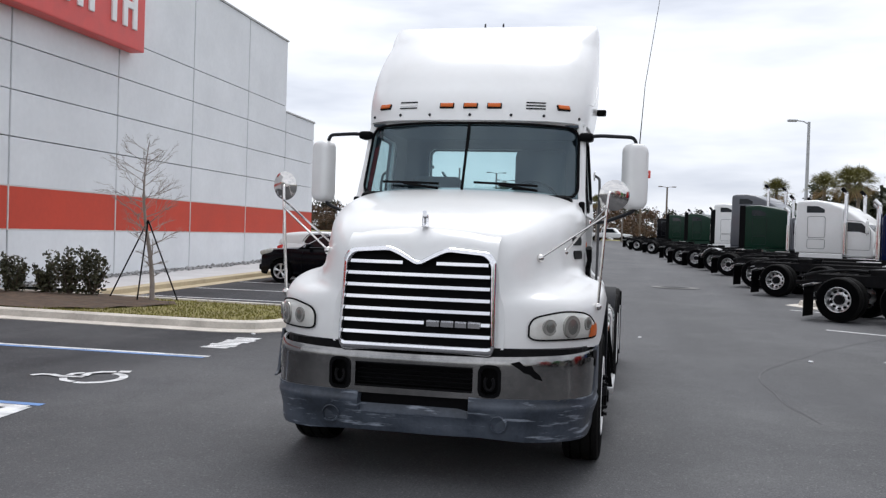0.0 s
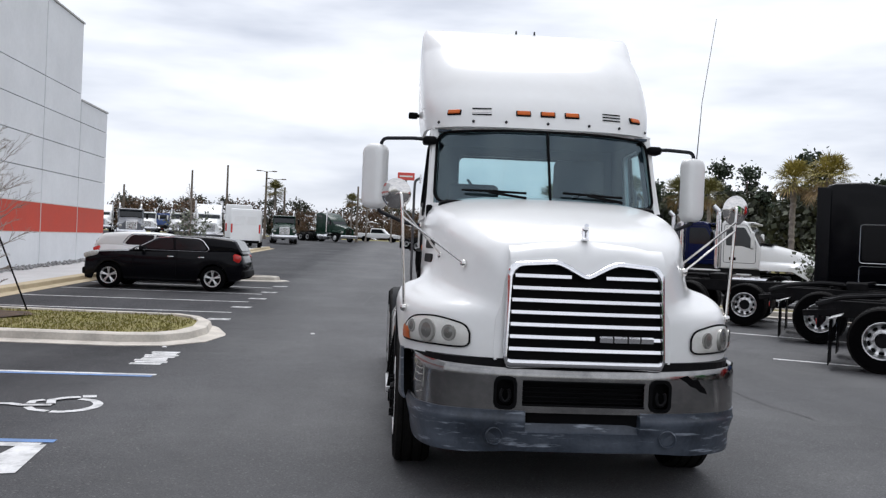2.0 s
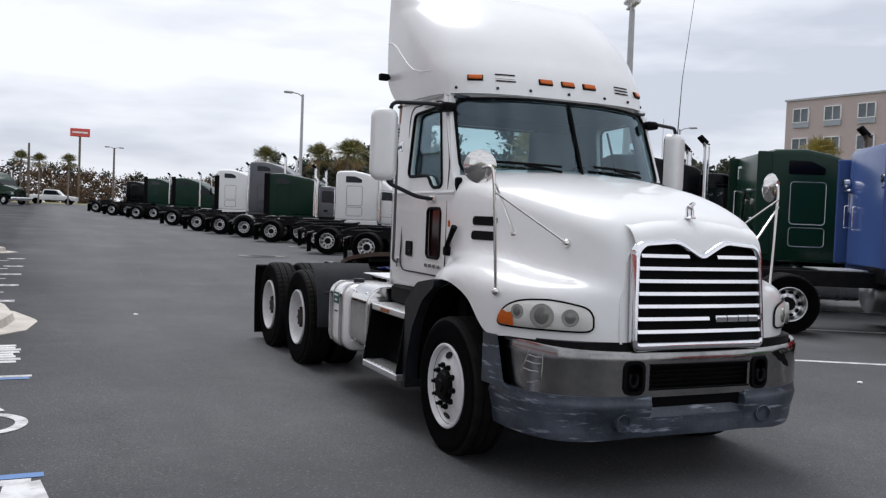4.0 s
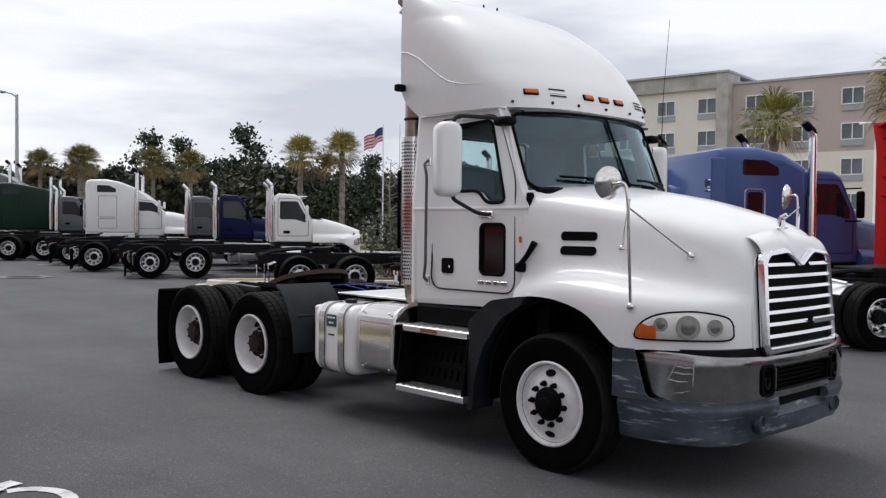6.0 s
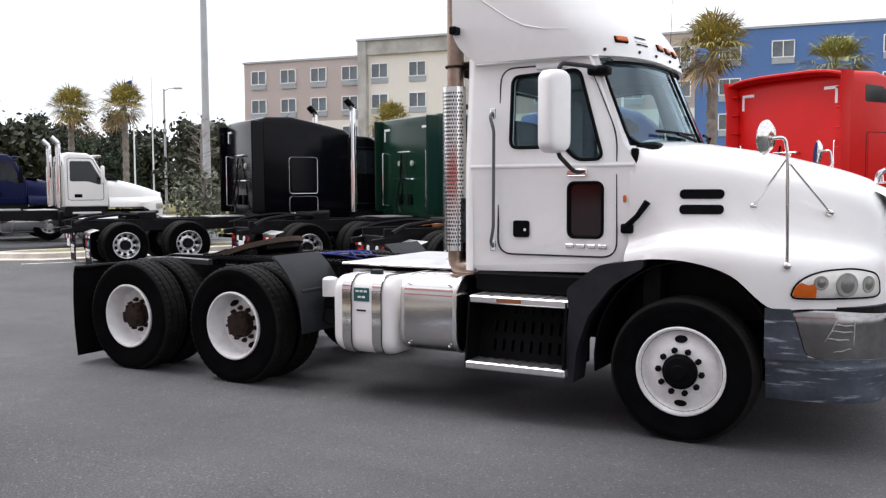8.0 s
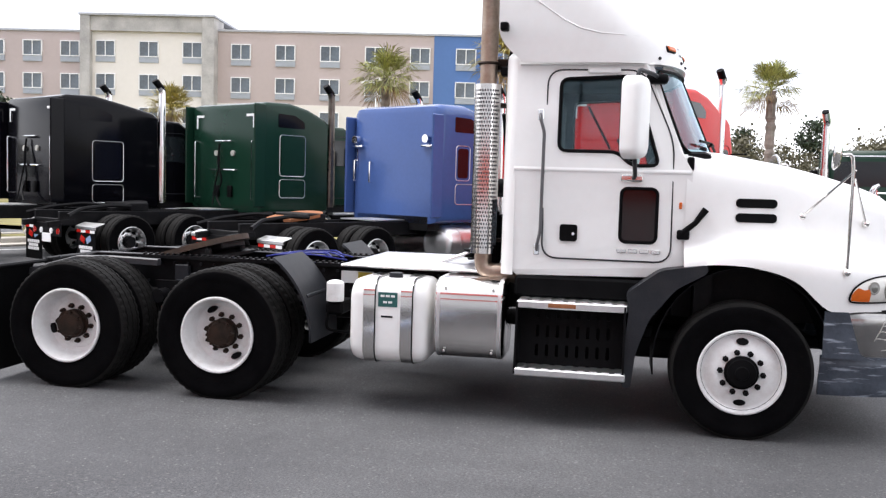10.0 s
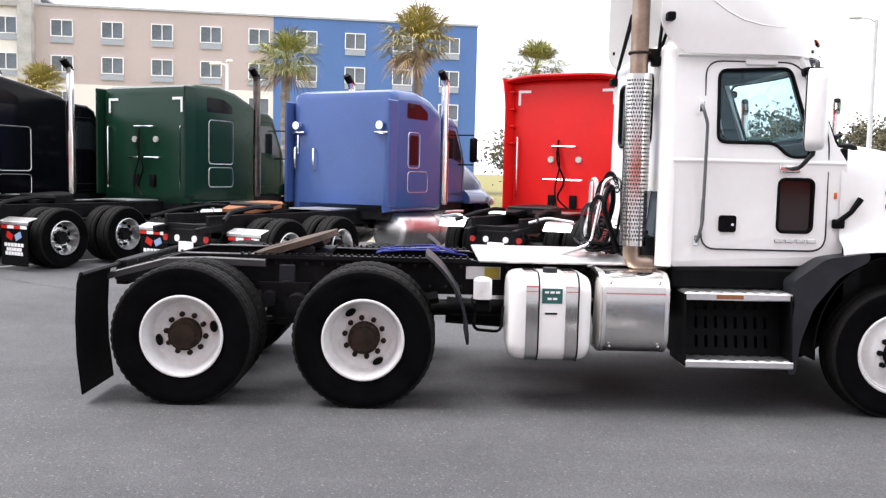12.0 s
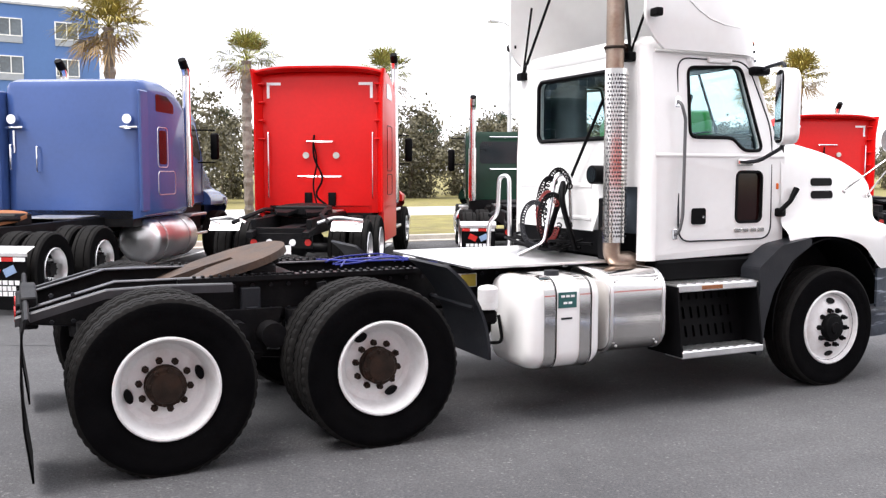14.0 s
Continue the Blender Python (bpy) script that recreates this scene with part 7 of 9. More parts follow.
            part("side_skirt", bm, lower or cm, body)
        if extend:
            for s in SGN:
                bm = bmesh.new()
                box(bm, (s * 1.165, back + 0.02, 2.05 if style == "blue" else 2.15), (0.05, 0.3, 1.9 if style == "blue" else 2.1), 0.02, 1)
                part("side_extender", bm, extend, body, "dark side extender")
        # back fittings
        yb = back + 0.004
        if tape and style in ("green", "red", "black"):
            for s in SGN:
                bm = bmesh.new()
                box(bm, (s * 0.85, yb + 0.004, roof - 0.27), (0.26, 0.006, 0.05))
                box(bm, (s * 0.9545, yb + 0.004, roof - 0.4), (0.05, 0.006, 0.26))
                part("reflective_tape", bm, SIGN_WHITE, body, "white corner tape")
        bm = bmesh.new()
        if style == "blue":
            for x in (-0.95, 0.95):
                box(bm, (x, yb + 0.05, 2.42), (0.3, 0.06, 0.045), 0.01, 1)
                cyl(bm, (x, yb + 0.03, 2.55), (x, yb + 0.13, 2.55), 0.075, 14)
            for x, z in ((1.02, 1.95), (0.58, 1.92)):
                tube(bm, bend([(x, yb, z - 0.2), (x, yb + 0.06, z - 0.2), (x, yb + 0.06, z + 0.2), (x, yb, z + 0.2)], 3, 0.04), 0.014, 6)
            box(bm, (0.98, yb + 0.01, 2.2), (0.03, 0.02, 0.35))
        else:
            dz_ = 0.17 if style == "red" and roof > 3.4 else 0.0
            for z, w in ((2.45 - dz_, 0.5), (1.85 - 1.2 * dz_, 0.82)):
                tube(bm, bend([(-w / 2, yb, z), (-w / 2, yb + 0.07, z), (w / 2, yb + 0.07, z), (w / 2, yb, z)], 3, 0.04), 0.017, 6)
            for x in (-0.98, 0.95):
                tube(bm, bend([(x, yb, 1.25), (x, yb + 0.07, 1.25), (x, yb + 0.07, 2.45), (x, yb, 2.45)], 3, 0.04), 0.015, 6)
        loose("grab_rail", bm, CHROME, body, "bright grab rail", smooth=50)
        if style != "blue":
            for x in (-0.3, 0.26):
                bm = bmesh.new()
                cyl(bm, (x, yb, 2.2 - dz_), (x, yb + 0.035, 2.2 - dz_), 0.06, 14)
                part("back_lamp", bm, LENS, body, "round white back lamp")
            bm = bmesh.new()
            for x in (-0.22, 0.22):
                box(bm, (x, yb + 0.03, 1.4 - dz_), (0.14, 0.05, 0.24), 0.01, 1)
            tube(bm, bend([(0.1, yb + 0.05, 2.4), (0.12, yb + 0.1, 2.0), (-0.1, yb + 0.12, 1.6), (0.1, yb + 0.15, 1.3), (-0.2, yb + 0.25, 1.1)], 4, 0.2), 0.02, 6)
            tube(bm, bend([(0.12, yb + 0.05, 2.3), (0.02, yb + 0.12, 1.9), (0.12, yb + 0.16, 1.5), (0.0, yb + 0.3, 1.1)], 4, 0.2), 0.016, 6)
            loose("cable", bm, DARK, body, "hanging black cable", smooth=60)
        if style == "red":
            # a lip over the back and two ribbed fins that flare out at the top
            bm = bmesh.new()
            rings(bm, [[Vector((x, back + dy, roof + dz - 0.05 * abs(x) ** 4)) for dy, dz in ((-0.2, 0.0), (0.05, 0.03), (0.17, 0.045), (0.2, 0.03), (0.2, 0.0), (0.12, -0.035), (0.0, -0.06))] for x in spread(-1.16, 1.16, 14)], True, True, True)
            part("roof_lip", bm, cm, body, "red rolled lip over the sleeper back", smooth=50)
            for s in SGN:
                bm = bmesh.new()
                rs = []
                for z in spread(1.0, roof - 0.02, 14):
                    q = max(0.0, (z - roof + 0.55) / 0.55)
                    x0, dep = 1.15 + 0.045 * q ** 1.5, 0.2 + 0.05 * q
                    rs.append([Vector((s * x, back + y, z)) for x, y in ((x0 - 0.02, -0.08), (x0 + 0.025, -0.06), (x0 + 0.04, dep - 0.03), (x0 + 0.03, dep), (x0, dep), (x0 - 0.03, dep - 0.06), (x0 - 0.09, 0.01))])
                rings(bm, rs, True, True, True)
                part("side_fin", bm, cm, body, "red side fin with ribs", smooth=50)
                for k in range(4):
                    bm = bmesh.new()
                    box(bm, (s * 1.085, back + 0.07, roof - 0.28 - 0.33 * k), (0.13, 0.12, 0.035), 0.015, 2)
                    part("fin_rib", bm, cm, body)
    # cab with its windows
    cr = roof - 0.36 if sl else 2.62
    dz = 0.0 if sl else -0.2
    swept = sl and style == "plain"
    if swept:
        cr = roof - 0.74
    bm = bmesh.new()
    prof = [(cabb, 1.12), (cabb, cr - 0.06), (cabb - 0.08, cr), (cabb - 0.6, cr - 0.02), (cabb - 0.78, cr - 0.12), (front, 1.98 + dz), (front, 1.12)]
    if not sl:
        prof[1:3] = [(cabb, cr - 0.12), (cabb - 0.1, cr)]
    if swept:
        prof = [(cabb, 1.0), (cabb, roof - 0.35), (cabb - 0.3, roof - 0.49), (cabb - 0.58, roof - 0.7), (cabb - 0.78, cr - 0.12), (front, 1.98), (front, 1.0)]
    slab(bm, prof, 2.2 if swept else 2.06, 0.12 if swept else 0.08)
    cab = part("cab", bm, cm, tr, "", smooth=40)
    for s in SGN:
        bm = bmesh.new()
        plate(bm, rpoly([(cabb - 0.14, 2.02 + dz), (cabb - 0.14, (2.4 if swept else 2.58) + dz), (cabb - 0.68, (2.36 if swept else 2.58) + dz), (cabb - 0.95, 2.1 + dz), (cabb - 0.95, 1.92 + dz), (cabb - 0.6, 2.02 + dz)], 0.06), [], 0.02, lambda u, v, q, s=s: (s * ((1.106 if swept else 1.036) - q), u, v))
        part("door_window", bm, GLASS_DARK, cab, "dark door window")
        bm = bmesh.new()
        lp_ = rpoly([(cabb - 0.08, 1.3), (cabb - 0.08, (2.47 if swept else 2.66) + dz), (cabb - 0.73, (2.42 if swept else 2.66) + dz), (cabb - 1.02, 2.1 + dz), (cabb - 1.02, 1.3)], 0.08)
        tube(bm, [(s * (1.1 if swept else 1.03), u, v) for u, v in lp_ + lp_[:1]], 0.008, 5, False)
        part("door_seam", bm, GUARD, cab)
        bm = bmesh.new()
        box(bm, (s * 1.32, cabb - 0.95, 2.2 + dz), (0.16, 0.1, 0.5), 0.04, 2)
        mrr = part("door_mirror", bm, mirror_mat or (WHITE if cm is WHITE else DARK), tr, "door mirror", smooth=50)
        bm = bmesh.new()
        for z in (2.5, 1.9):
            tube(bm, [(s * 1.0, cabb - 0.85, z), (s * 1.33, cabb - 0.95, z)], 0.016, 6)
        part("mirror_arm", bm, DARK, mrr)
        bm = bmesh.new()
        box(bm, (s * 1.05, cabb - 0.55, 0.6), (0.22, 0.75, 0.05), 0.01, 1)
        box(bm, (s * 1.05, cabb - 0.55, 0.95), (0.2, 0.75, 0.05), 0.01, 1)
        part("step", bm, ALU, tr, "cab step")
    bm = bmesh.new()
    plate(bm, rrect(-0.92, 2.02 + dz, 0.92, cr - 0.2, 0.08), [], 0.02, lambda u, v, q: (u, lerp(front, cabb - 0.78, (v - 1.98 - dz) / (cr - 0.12 - 1.98 - dz)) - 0.012 + q, v))
    part("windscreen", bm, GLASS_DARK, cab, "dark windscreen")
    if not sl:
        bm = bmesh.new()
        box(bm, (0, cabb - 0.86, cr - 0.1), (1.96, 0.26, 0.07), 0.03, 2, pose(0, 0, 0, 0, 0, 0))
        part("sun_visor", bm, cm, cab, "narrow visor over the windscreen", smooth=40)
        for s in SGN:
            bm = bmesh.new()
            box(bm, (s * 1.035, cabb - 0.35, 1.42), (0.012, 0.2, 0.09), 0.004, 1)
            part("door_badge", bm, DARK, cab, "small dark oval badge")
    if not sl:
        bm = bmesh.new()
        plate(bm, rrect(-0.72, 1.92, 0.72, 2.4, 0.08), [], 0.02, lambda u, v, q: (u, cabb + 0.01 - q, v))
        part("rear_window", bm, GLASS_DARK, cab, "dark rear window")
        bm = bmesh.new()
        tube(bm, bend([(-0.5, cabb, 2.5), (-0.5, cabb + 0.06, 2.5), (0.5, cabb + 0.06, 2.5), (0.5, cabb, 2.5)], 3, 0.04), 0.016, 6)
        tube(bm, bend([(-0.5, cabb, 1.8), (-0.5, cabb + 0.06, 1.8), (0.5, cabb + 0.06, 1.8), (0.5, cabb, 1.8)], 3, 0.04), 0.016, 6)
        loose("grab_rail", bm, CHROME, cab, "bright grab rail")
    # hood with fenders
    bm = bmesh.new()
    rs = []
    for t in spread(0, 1, 10):
        y = lerp(front, nose, t)
        zt, w, fw = lerp(2.02 + 0.5 * dz, 1.62 + 0.5 * dz, t ** 1.5), lerp(0.98, 0.62, t), lerp(1.15, 1.05, t) if t < 0.75 else lerp(1.05, 0.75, (t - 0.75) * 4)
        zb = 1.1 if t < 0.6 else lerp(1.1, 0.75, (t - 0.6) / 0.4)
        hlf = [(0, zt), (0.6 * w, zt - 0.02), (0.92 * w, zt - 0.1), (w, zt - 0.25), (w + 0.02, 1.38), (lerp(w, fw, 0.6), 1.32), (fw, 1.22), (fw, zb)]
        rs.append([Vector((-a, y, b)) for a, b in hlf[::-1]] + [Vector((a, y, b)) for a, b in hlf[1:]])
    rings(bm, rs, False, True, True)
    hd = part("hood", bm, hoodmat or cm, tr, "", smooth=50)
    if not sl:
        bm = bmesh.new()
        box(bm, (0, 0, 0), (1.66, 0.34, 0.05), 0.015, 1, pose(0, front - 0.16, 2.0 + 0.5 * dz, 3, 0, 0))
        part("cowl_vent", bm, DARK, hd, "black cowl vent below the windscreen")
    bm = bmesh.new()
    plate(bm, rrect(-0.45, 0.85, 0.45, 1.5, 0.06), [], 0.06, lambda u, v, q: (u, nose - 0.03 + q, v))
    gg = part("grille", bm, CHROME, hd, "chrome grille")
    bm = bmesh.new()
    for k in range(9):
        box(bm, (0, nose - 0.034, 0.9 + k * 0.065), (0.8, 0.01, 0.03))
    part("grille_gap", bm, DARK, gg)
    bm = bmesh.new()
    box(bm, (0, nose - 0.1, 0.62), (2.3, 0.25, 0.36), 0.06, 2)
    part("bumper", bm, CHROME, tr, "chrome bumper", smooth=40)
    for s in SGN:
        bm = bmesh.new()
        box(bm, (s * 0.82, nose + 0.12, 1.12), (0.3, 0.22, 0.18), 0.06, 2)
        part("headlight", bm, LENS, hd, "clear headlight", smooth=40)
    # stacks and tanks
    sy = cabb + (0.12 if not sl else -0.02)
    for s in (SGN if stacks == 2 else (-1,)):
        bm = bmesh.new()
        xs = s * (1.13 if sl else 0.88)
        curved_stack(bm, xs, sy if not sl else cabb - 0.08, 1.1, roof + 0.42 if sl else stack_top, 0.075)
        ex = part("exhaust_pipe", bm, stack_mat or CHROME, tr, "heat-dulled exhaust pipe" if stack_mat else "chrome exhaust pipe", smooth=50)
        bm = bmesh.new()
        tube(bm, [(xs, sy if not sl else cabb - 0.08, 1.15), (xs, sy if not sl else cabb - 0.08, 2.35 + 0.5 * dz)], 0.095, 16)
        part("stack_shield", bm, stack_mat or STEEL, ex, "bright stack shield", smooth=50)
        bm = bmesh.new()
        zt = roof + 0.47 if sl else stack_top + 0.05
        yy = (sy if not sl else cabb - 0.08)
        tube(bm, [(xs, yy + 0.16, zt - 0.02), (xs, yy + 0.185, zt + 0.012)], [0.066, 0.066], 12)
        part("stack_mouth", bm, DARK, ex)
        bm = bmesh.new()
        curved_stack(bm, xs, yy, zt - 0.16, zt - 0.05, 0.076)
        part("sooty_elbow", bm, DARK if sl else ALU, ex, "soot-black curved tip" if sl else "bright curved tip", smooth=50)
    if tank:
        for s in SGN:
            bm = bmesh.new()
            y0 = back - 0.28
            revolve(bm, [(0, 0.0), (0.02, 0.26), (0.06, 0.345), (0.12, 0.37), (1.7, 0.37), (1.76, 0.345), (1.8, 0.26), (1.82, 0.0)], 28, pose(s * 0.88, y0, 0.6, 0, 0, -90))
            tk = part("fuel_tank", bm, CHROME if style != "blue" else ALU, tr, "polished round fuel tank", smooth=50)
            bm = bmesh.new()
            for dy in (0.35, 1.3):
                revolve(bm, [(dy, 0.374), (dy, 0.38), (dy + 0.07, 0.38), (dy + 0.07, 0.374)], 28, pose(s * 0.88, y0, 0.6, 0, 0, -90))
            loose("tank_strap", bm, ALU, tk)
    return tr


def park(x, y, heading, *a, size=1.0, **k):
    return parked_truck(pose(x, y, lift(x, y), 0, 0, 90 + heading) @ Matrix.Scale(size, 4), *a, **k)


DULL_PIPE = shade("sooty_pipe", (0.16, 0.14, 0.12), 0.3, 0.9, 0.3, 4.0, dirt=(0.03, 0.028, 0.026), dirt_amount=0.7, dirt_scale=3.0)
park(6.08, 14.05, -29, BLACK_PAINT, "black sleeper tractor with chrome stacks, parked slanting", style="black", roof=3.3, gap=2.95, bunk=2.3, size=0.965, extend=BLACK_PAINT)
park(7.46, 10.5, -28, GREEN_PAINT, "dark green sleeper tractor with white corner tape", style="green", roof=3.25, extend=GREEN_PAINT, stacks=1, gap=2.9, stack_mat=DULL_PIPE)
park(6.58, 6.67, -30.5, BLUE_PAINT, "blue sleeper tractor with a rusty orange fifth wheel", style="blue", roof=3.2, fifth=RUSTY_ORANGE, bunk=1.8, extend=BLUE_PAINT)
park(7.82, 1.97, -29, RED_PAINT, "bright red high-roof sleeper tractor seen from behind", style="red", roof=3.6, stacks=1, gap=2.0, flaps=False, tank=False)
park(8.4, -2.68, -24, GREEN_PAINT, "dark green day-cab tractor with a wide rear window", kind="day", style="green", stacks=2, gap=2.9, stack_top=3.3)
park(8.1, -6.6, -24, LIME_PAINT, "bright green sleeper tractor with a plain rounded roof", style="plain", roof=3.2, gap=2.9, stacks=1, simple=True)
park(8.2, -12.0, -24, RED_PAINT, "red sleeper tractor at the row's end", style="red", roof=3.2, stacks=2, simple=True)
park(5.8, 21.2, -29, WHITE, "white day-cab tractor with twin bright stacks", kind="day", gap=3.7, size=0.95)
park(5.65, 24.85, -29, NAVY_PAINT, "navy blue day-cab tractor with twin bright stacks", kind="day", gap=4.0, size=0.95)
park(6.3, 28.5, -29, GREY_PAINT, "dull grey day-cab tractor with twin bright stacks", kind="day", gap=4.2, size=0.95)
park(5.5, 32.5, -30, WHITE, "white sleeper tractor with dark roof window", roof=3.25, simple=True, size=0.95)
park(5.2, 36.5, -30, GREY_PAINT, "day-cab tractor with bright half-round wheel fenders", kind="day", gap=3.6, size=0.95, fenders=True, simple=True)
park(4.6, 39.4, -30, GREEN_PAINT, "dark green sleeper tractor", roof=3.2, simple=True, gap=2.45, bunk=2.4, size=0.95, extend=DARK)
park(4.0, 42.6, -30, GREY_PAINT, "dull grey high-roof sleeper tractor", roof=3.85, simple=True, size=0.95)
park(3.7, 50.0, -30, WHITE, "white high-roof sleeper tractor far down the row", roof=3.55, simple=True, size=0.95, extend=DARK)
park(2.7, 61.2, -30, GREEN_PAINT, "dark green sleeper tractor far down the row", roof=3.1, simple=True, size=0.95, extend=DARK)
park(1.6, 68.7, -30, GREEN_PAINT, "dark green sleeper tractor far down the row", roof=3.1, simple=True, size=0.95, extend=DARK)
park(0.9, 78.0, -30, BLACK_PAINT, "black sleeper tractor far down the row", roof=2.9, simple=True, size=0.95)
# ---------- cars and vans ----------


def suv(m, colour, label, trim=DARK):
    """A five-door crossover facing -y, 4.5 m long, its middle at the origin."""
    c = empty("suv", m, label, "car")
    L = [-2.22, -2.17, -1.95, -1.5, -1.05, -0.5, 0.2, 0.9, 1.6, 2.0, 2.21, 2.28]
    top = [0.72, 0.9, 1.0, 1.05, 1.08, 1.08, 1.1, 1.12, 1.14, 1.13, 1.0, 0.8]
    wid = [0.6, 0.78, 0.87, 0.91, 0.92, 0.92, 0.92, 0.92, 0.91, 0.88, 0.82, 0.7]
    bot = [0.35, 0.28, 0.24, 0.24, 0.24, 0.24, 0.24, 0.24, 0.24, 0.28, 0.34, 0.4]
    bm = bmesh.new()
    rs = []
    for y in spread(-2.22, 2.28, 45):
        t, w, b = curve1(L, top, y), curve1(L, wid, y), curve1(L, bot, y)
        hb = b
        for ya in (-1.43, 1.43):
            d = abs(y - ya)
            if d < 0.40:
                hb = max(hb, 0.35 + math.sqrt(max(0, 0.16 - d * d)) )
        h = [(0, t), (0.6 * w, t - 0.005), (0.9 * w, t - 0.04), (0.985 * w, t - 0.16), (w, lerp(hb, t, 0.55) if hb < 0.5 else lerp(hb, t, 0.4)), (0.985 * w, max(hb, b + 0.05)), (0.95 * w, hb)]
        rs.append([Vector((-x, y, z)) for x, z in h[::-1]] + [Vector((x, y, z)) for x, z in h[1:]])
    rings(bm, rs, False, True, True)
    part("body", bm, colour, c, "", smooth=40)
    bm = bmesh.new()
    prof = [(-0.98, 1.05), (-0.42, 1.33), (-0.1, 1.455), (0.3, 1.515), (0.8, 1.53), (1.4, 1.51), (1.9, 1.455), (2.0, 1.4), (2.22, 1.06)]
    slab(bm, prof, 1.62, 0.16)
    gh = part("greenhouse", bm, colour, c, "roof and pillars", smooth=50)
    for s in SGN:
        for win in ([(-0.64, 1.125), (-0.1, 1.42), (0.28, 1.445), (0.31, 1.125)], [(0.37, 1.125), (0.35, 1.445), (0.95, 1.43), (1.07, 1.38), (1.23, 1.17), (1.17, 1.125)]):
            bm = bmesh.new()
            plate(bm, rpoly(win, 0.04), [], 0.02, lambda u, v, q, s=s: (s * (0.825 - (v - 1.1) * 0.03 - q), u, v))
            part("side_window", bm, GLASS_DARK, gh, "dark side window")
        bm = bmesh.new()
        out_ = rpoly([(-0.77, 1.095), (-0.13, 1.445), (0.3, 1.475), (0.97, 1.46), (1.12, 1.4), (1.3, 1.16), (1.22, 1.095)], 0.05)
        tube(bm, [(s * (0.83 - (v - 1.1) * 0.03), u, v) for u, v in out_ + out_[:1]], 0.014, 5, False)
        part("window_trim", bm, CHROME, gh, "bright window trim")
        bm = bmesh.new()
        box(bm, (s * 0.98, -0.55, 1.14), (0.2, 0.1, 0.14), 0.04, 2)
        part("door_mirror", bm, colour, c, smooth=40)
        bm = bmesh.new()
        box(bm, (0, 0, 0), (0.16, 0.26, 0.24), 0.07, 2, pose(s * 0.8, 2.06, 0.93, -18, 0, 0))
        part("tail_lamp", bm, RED_LENS, c, "red tail lamp", smooth=40)
        bm = bmesh.new()
        box(bm, (0, 0, 0), (0.3, 0.42, 0.15), 0.06, 2, pose(s * 0.72, -1.96, 0.92, 14, 0, 0))
        part("headlight", bm, LENS, c, "clear headlight", smooth=40)
        bm = bmesh.new()
        tube(bm, [(s * 0.925, 0.41, 0.36), (s * 0.93, 0.41, 0.8), (s * 0.9, 0.41, 1.08)], 0.006, 4)
        tube(bm, [(s * 0.925, -0.75, 0.36), (s * 0.93, -0.78, 0.8), (s * 0.9, -0.7, 1.06)], 0.006, 4)
        part("door_seam", bm, DARK, c)
        for y in (0.25, 1.1):
            bm = bmesh.new()
            box(bm, (s * 0.93, y, 0.93), (0.04, 0.18, 0.035), 0.012, 2)
            part("door_handle", bm, CHROME, c, smooth=40)
        for y in (-1.43, 1.43):
            bm = bmesh.new()
            revolve(bm, [(-0.1, 0.22), (-0.115, 0.26), (-0.105, 0.33), (-0.06, 0.35), (0.06, 0.35), (0.1, 0.33), (0.1, 0.22)], 32, pose(s * 0.83, y, 0.35, 0, 0, 0 if s < 0 else 180))
            ty = part("tyre", bm, RUBBER, c, "black tyre", smooth=40)
            bm = bmesh.new()
            mm_ = pose(s * 0.83, y, 0.35, 0, 0, 0 if s < 0 else 180)
            revolve(bm, [(-0.105, 0.235), (-0.1, 0.215), (-0.02, 0.2)], 28, mm_)
            for k in range(5):
                a = k * 2 * math.pi / 5 + 0.3
                for o in (-0.13, 0.13):
                    tube(bm, [mm_ @ Vector((-0.085, 0.04 * math.cos(a), 0.04 * math.sin(a))), mm_ @ Vector((-0.1, 0.22 * math.cos(a + o), 0.22 * math.sin(a + o)))], 0.018, 6)
            cyl(bm, mm_ @ Vector((-0.1, 0, 0)), mm_ @ Vector((-0.06, 0, 0)), 0.055, 12)
            part("rim", bm, ALU, ty, "five-spoke alloy rim", smooth=40)
            bm = bmesh.new()
            cyl(bm, mm_ @ Vector((-0.03, 0, 0)), mm_ @ Vector((-0.01, 0, 0)), 0.21, 20)
            part("brake_disc", bm, FRAME, ty)
    bm = bmesh.new()
    plate(bm, rpoly([(-0.68, 1.15), (0.68, 1.15), (0.6, 1.42), (-0.6, 1.42)], 0.05), [], 0.02, lambda u, v, q: (u, lerp(2.21, 2.0, (v - 1.08) / 0.32) + 0.016 - q, v))
    part("rear_window", bm, GLASS_DARK, gh, "dark rear window")
    bm = bmesh.new()
    plate(bm, rpoly([(-0.7, 1.1), (0.7, 1.1), (0.62, 1.45), (-0.62, 1.45)], 0.05), [], 0.02, lambda u, v, q: (u, lerp(-0.96, -0.12, (v - 1.06) / 0.385) - 0.016 + q, v + 0.01))
    part("windscreen", bm, GLASS_DARK, gh, "dark windscreen")
    bm = bmesh.new()
    box(bm, (0, 2.21, 0.5), (1.6, 0.2, 0.22), 0.06, 2)
    box(bm, (0, -2.14, 0.45), (1.5, 0.2, 0.2), 0.06, 2)
    part("bumper", bm, trim, c, "dark lower bumpers", smooth=40)
    return c


suv(pose(-7.18, 17.75, 0.13, 0, 0, -91) @ Matrix.Scale(0.94, 4), BLACK_PAINT, "black crossover with alloy rims, parked in a bay")
suv(pose(-7.8, 20.5, 0.17, 0, 0, -270) @ Matrix.Scale(0.94, 4), WHITE, "white crossover parked behind the black one")


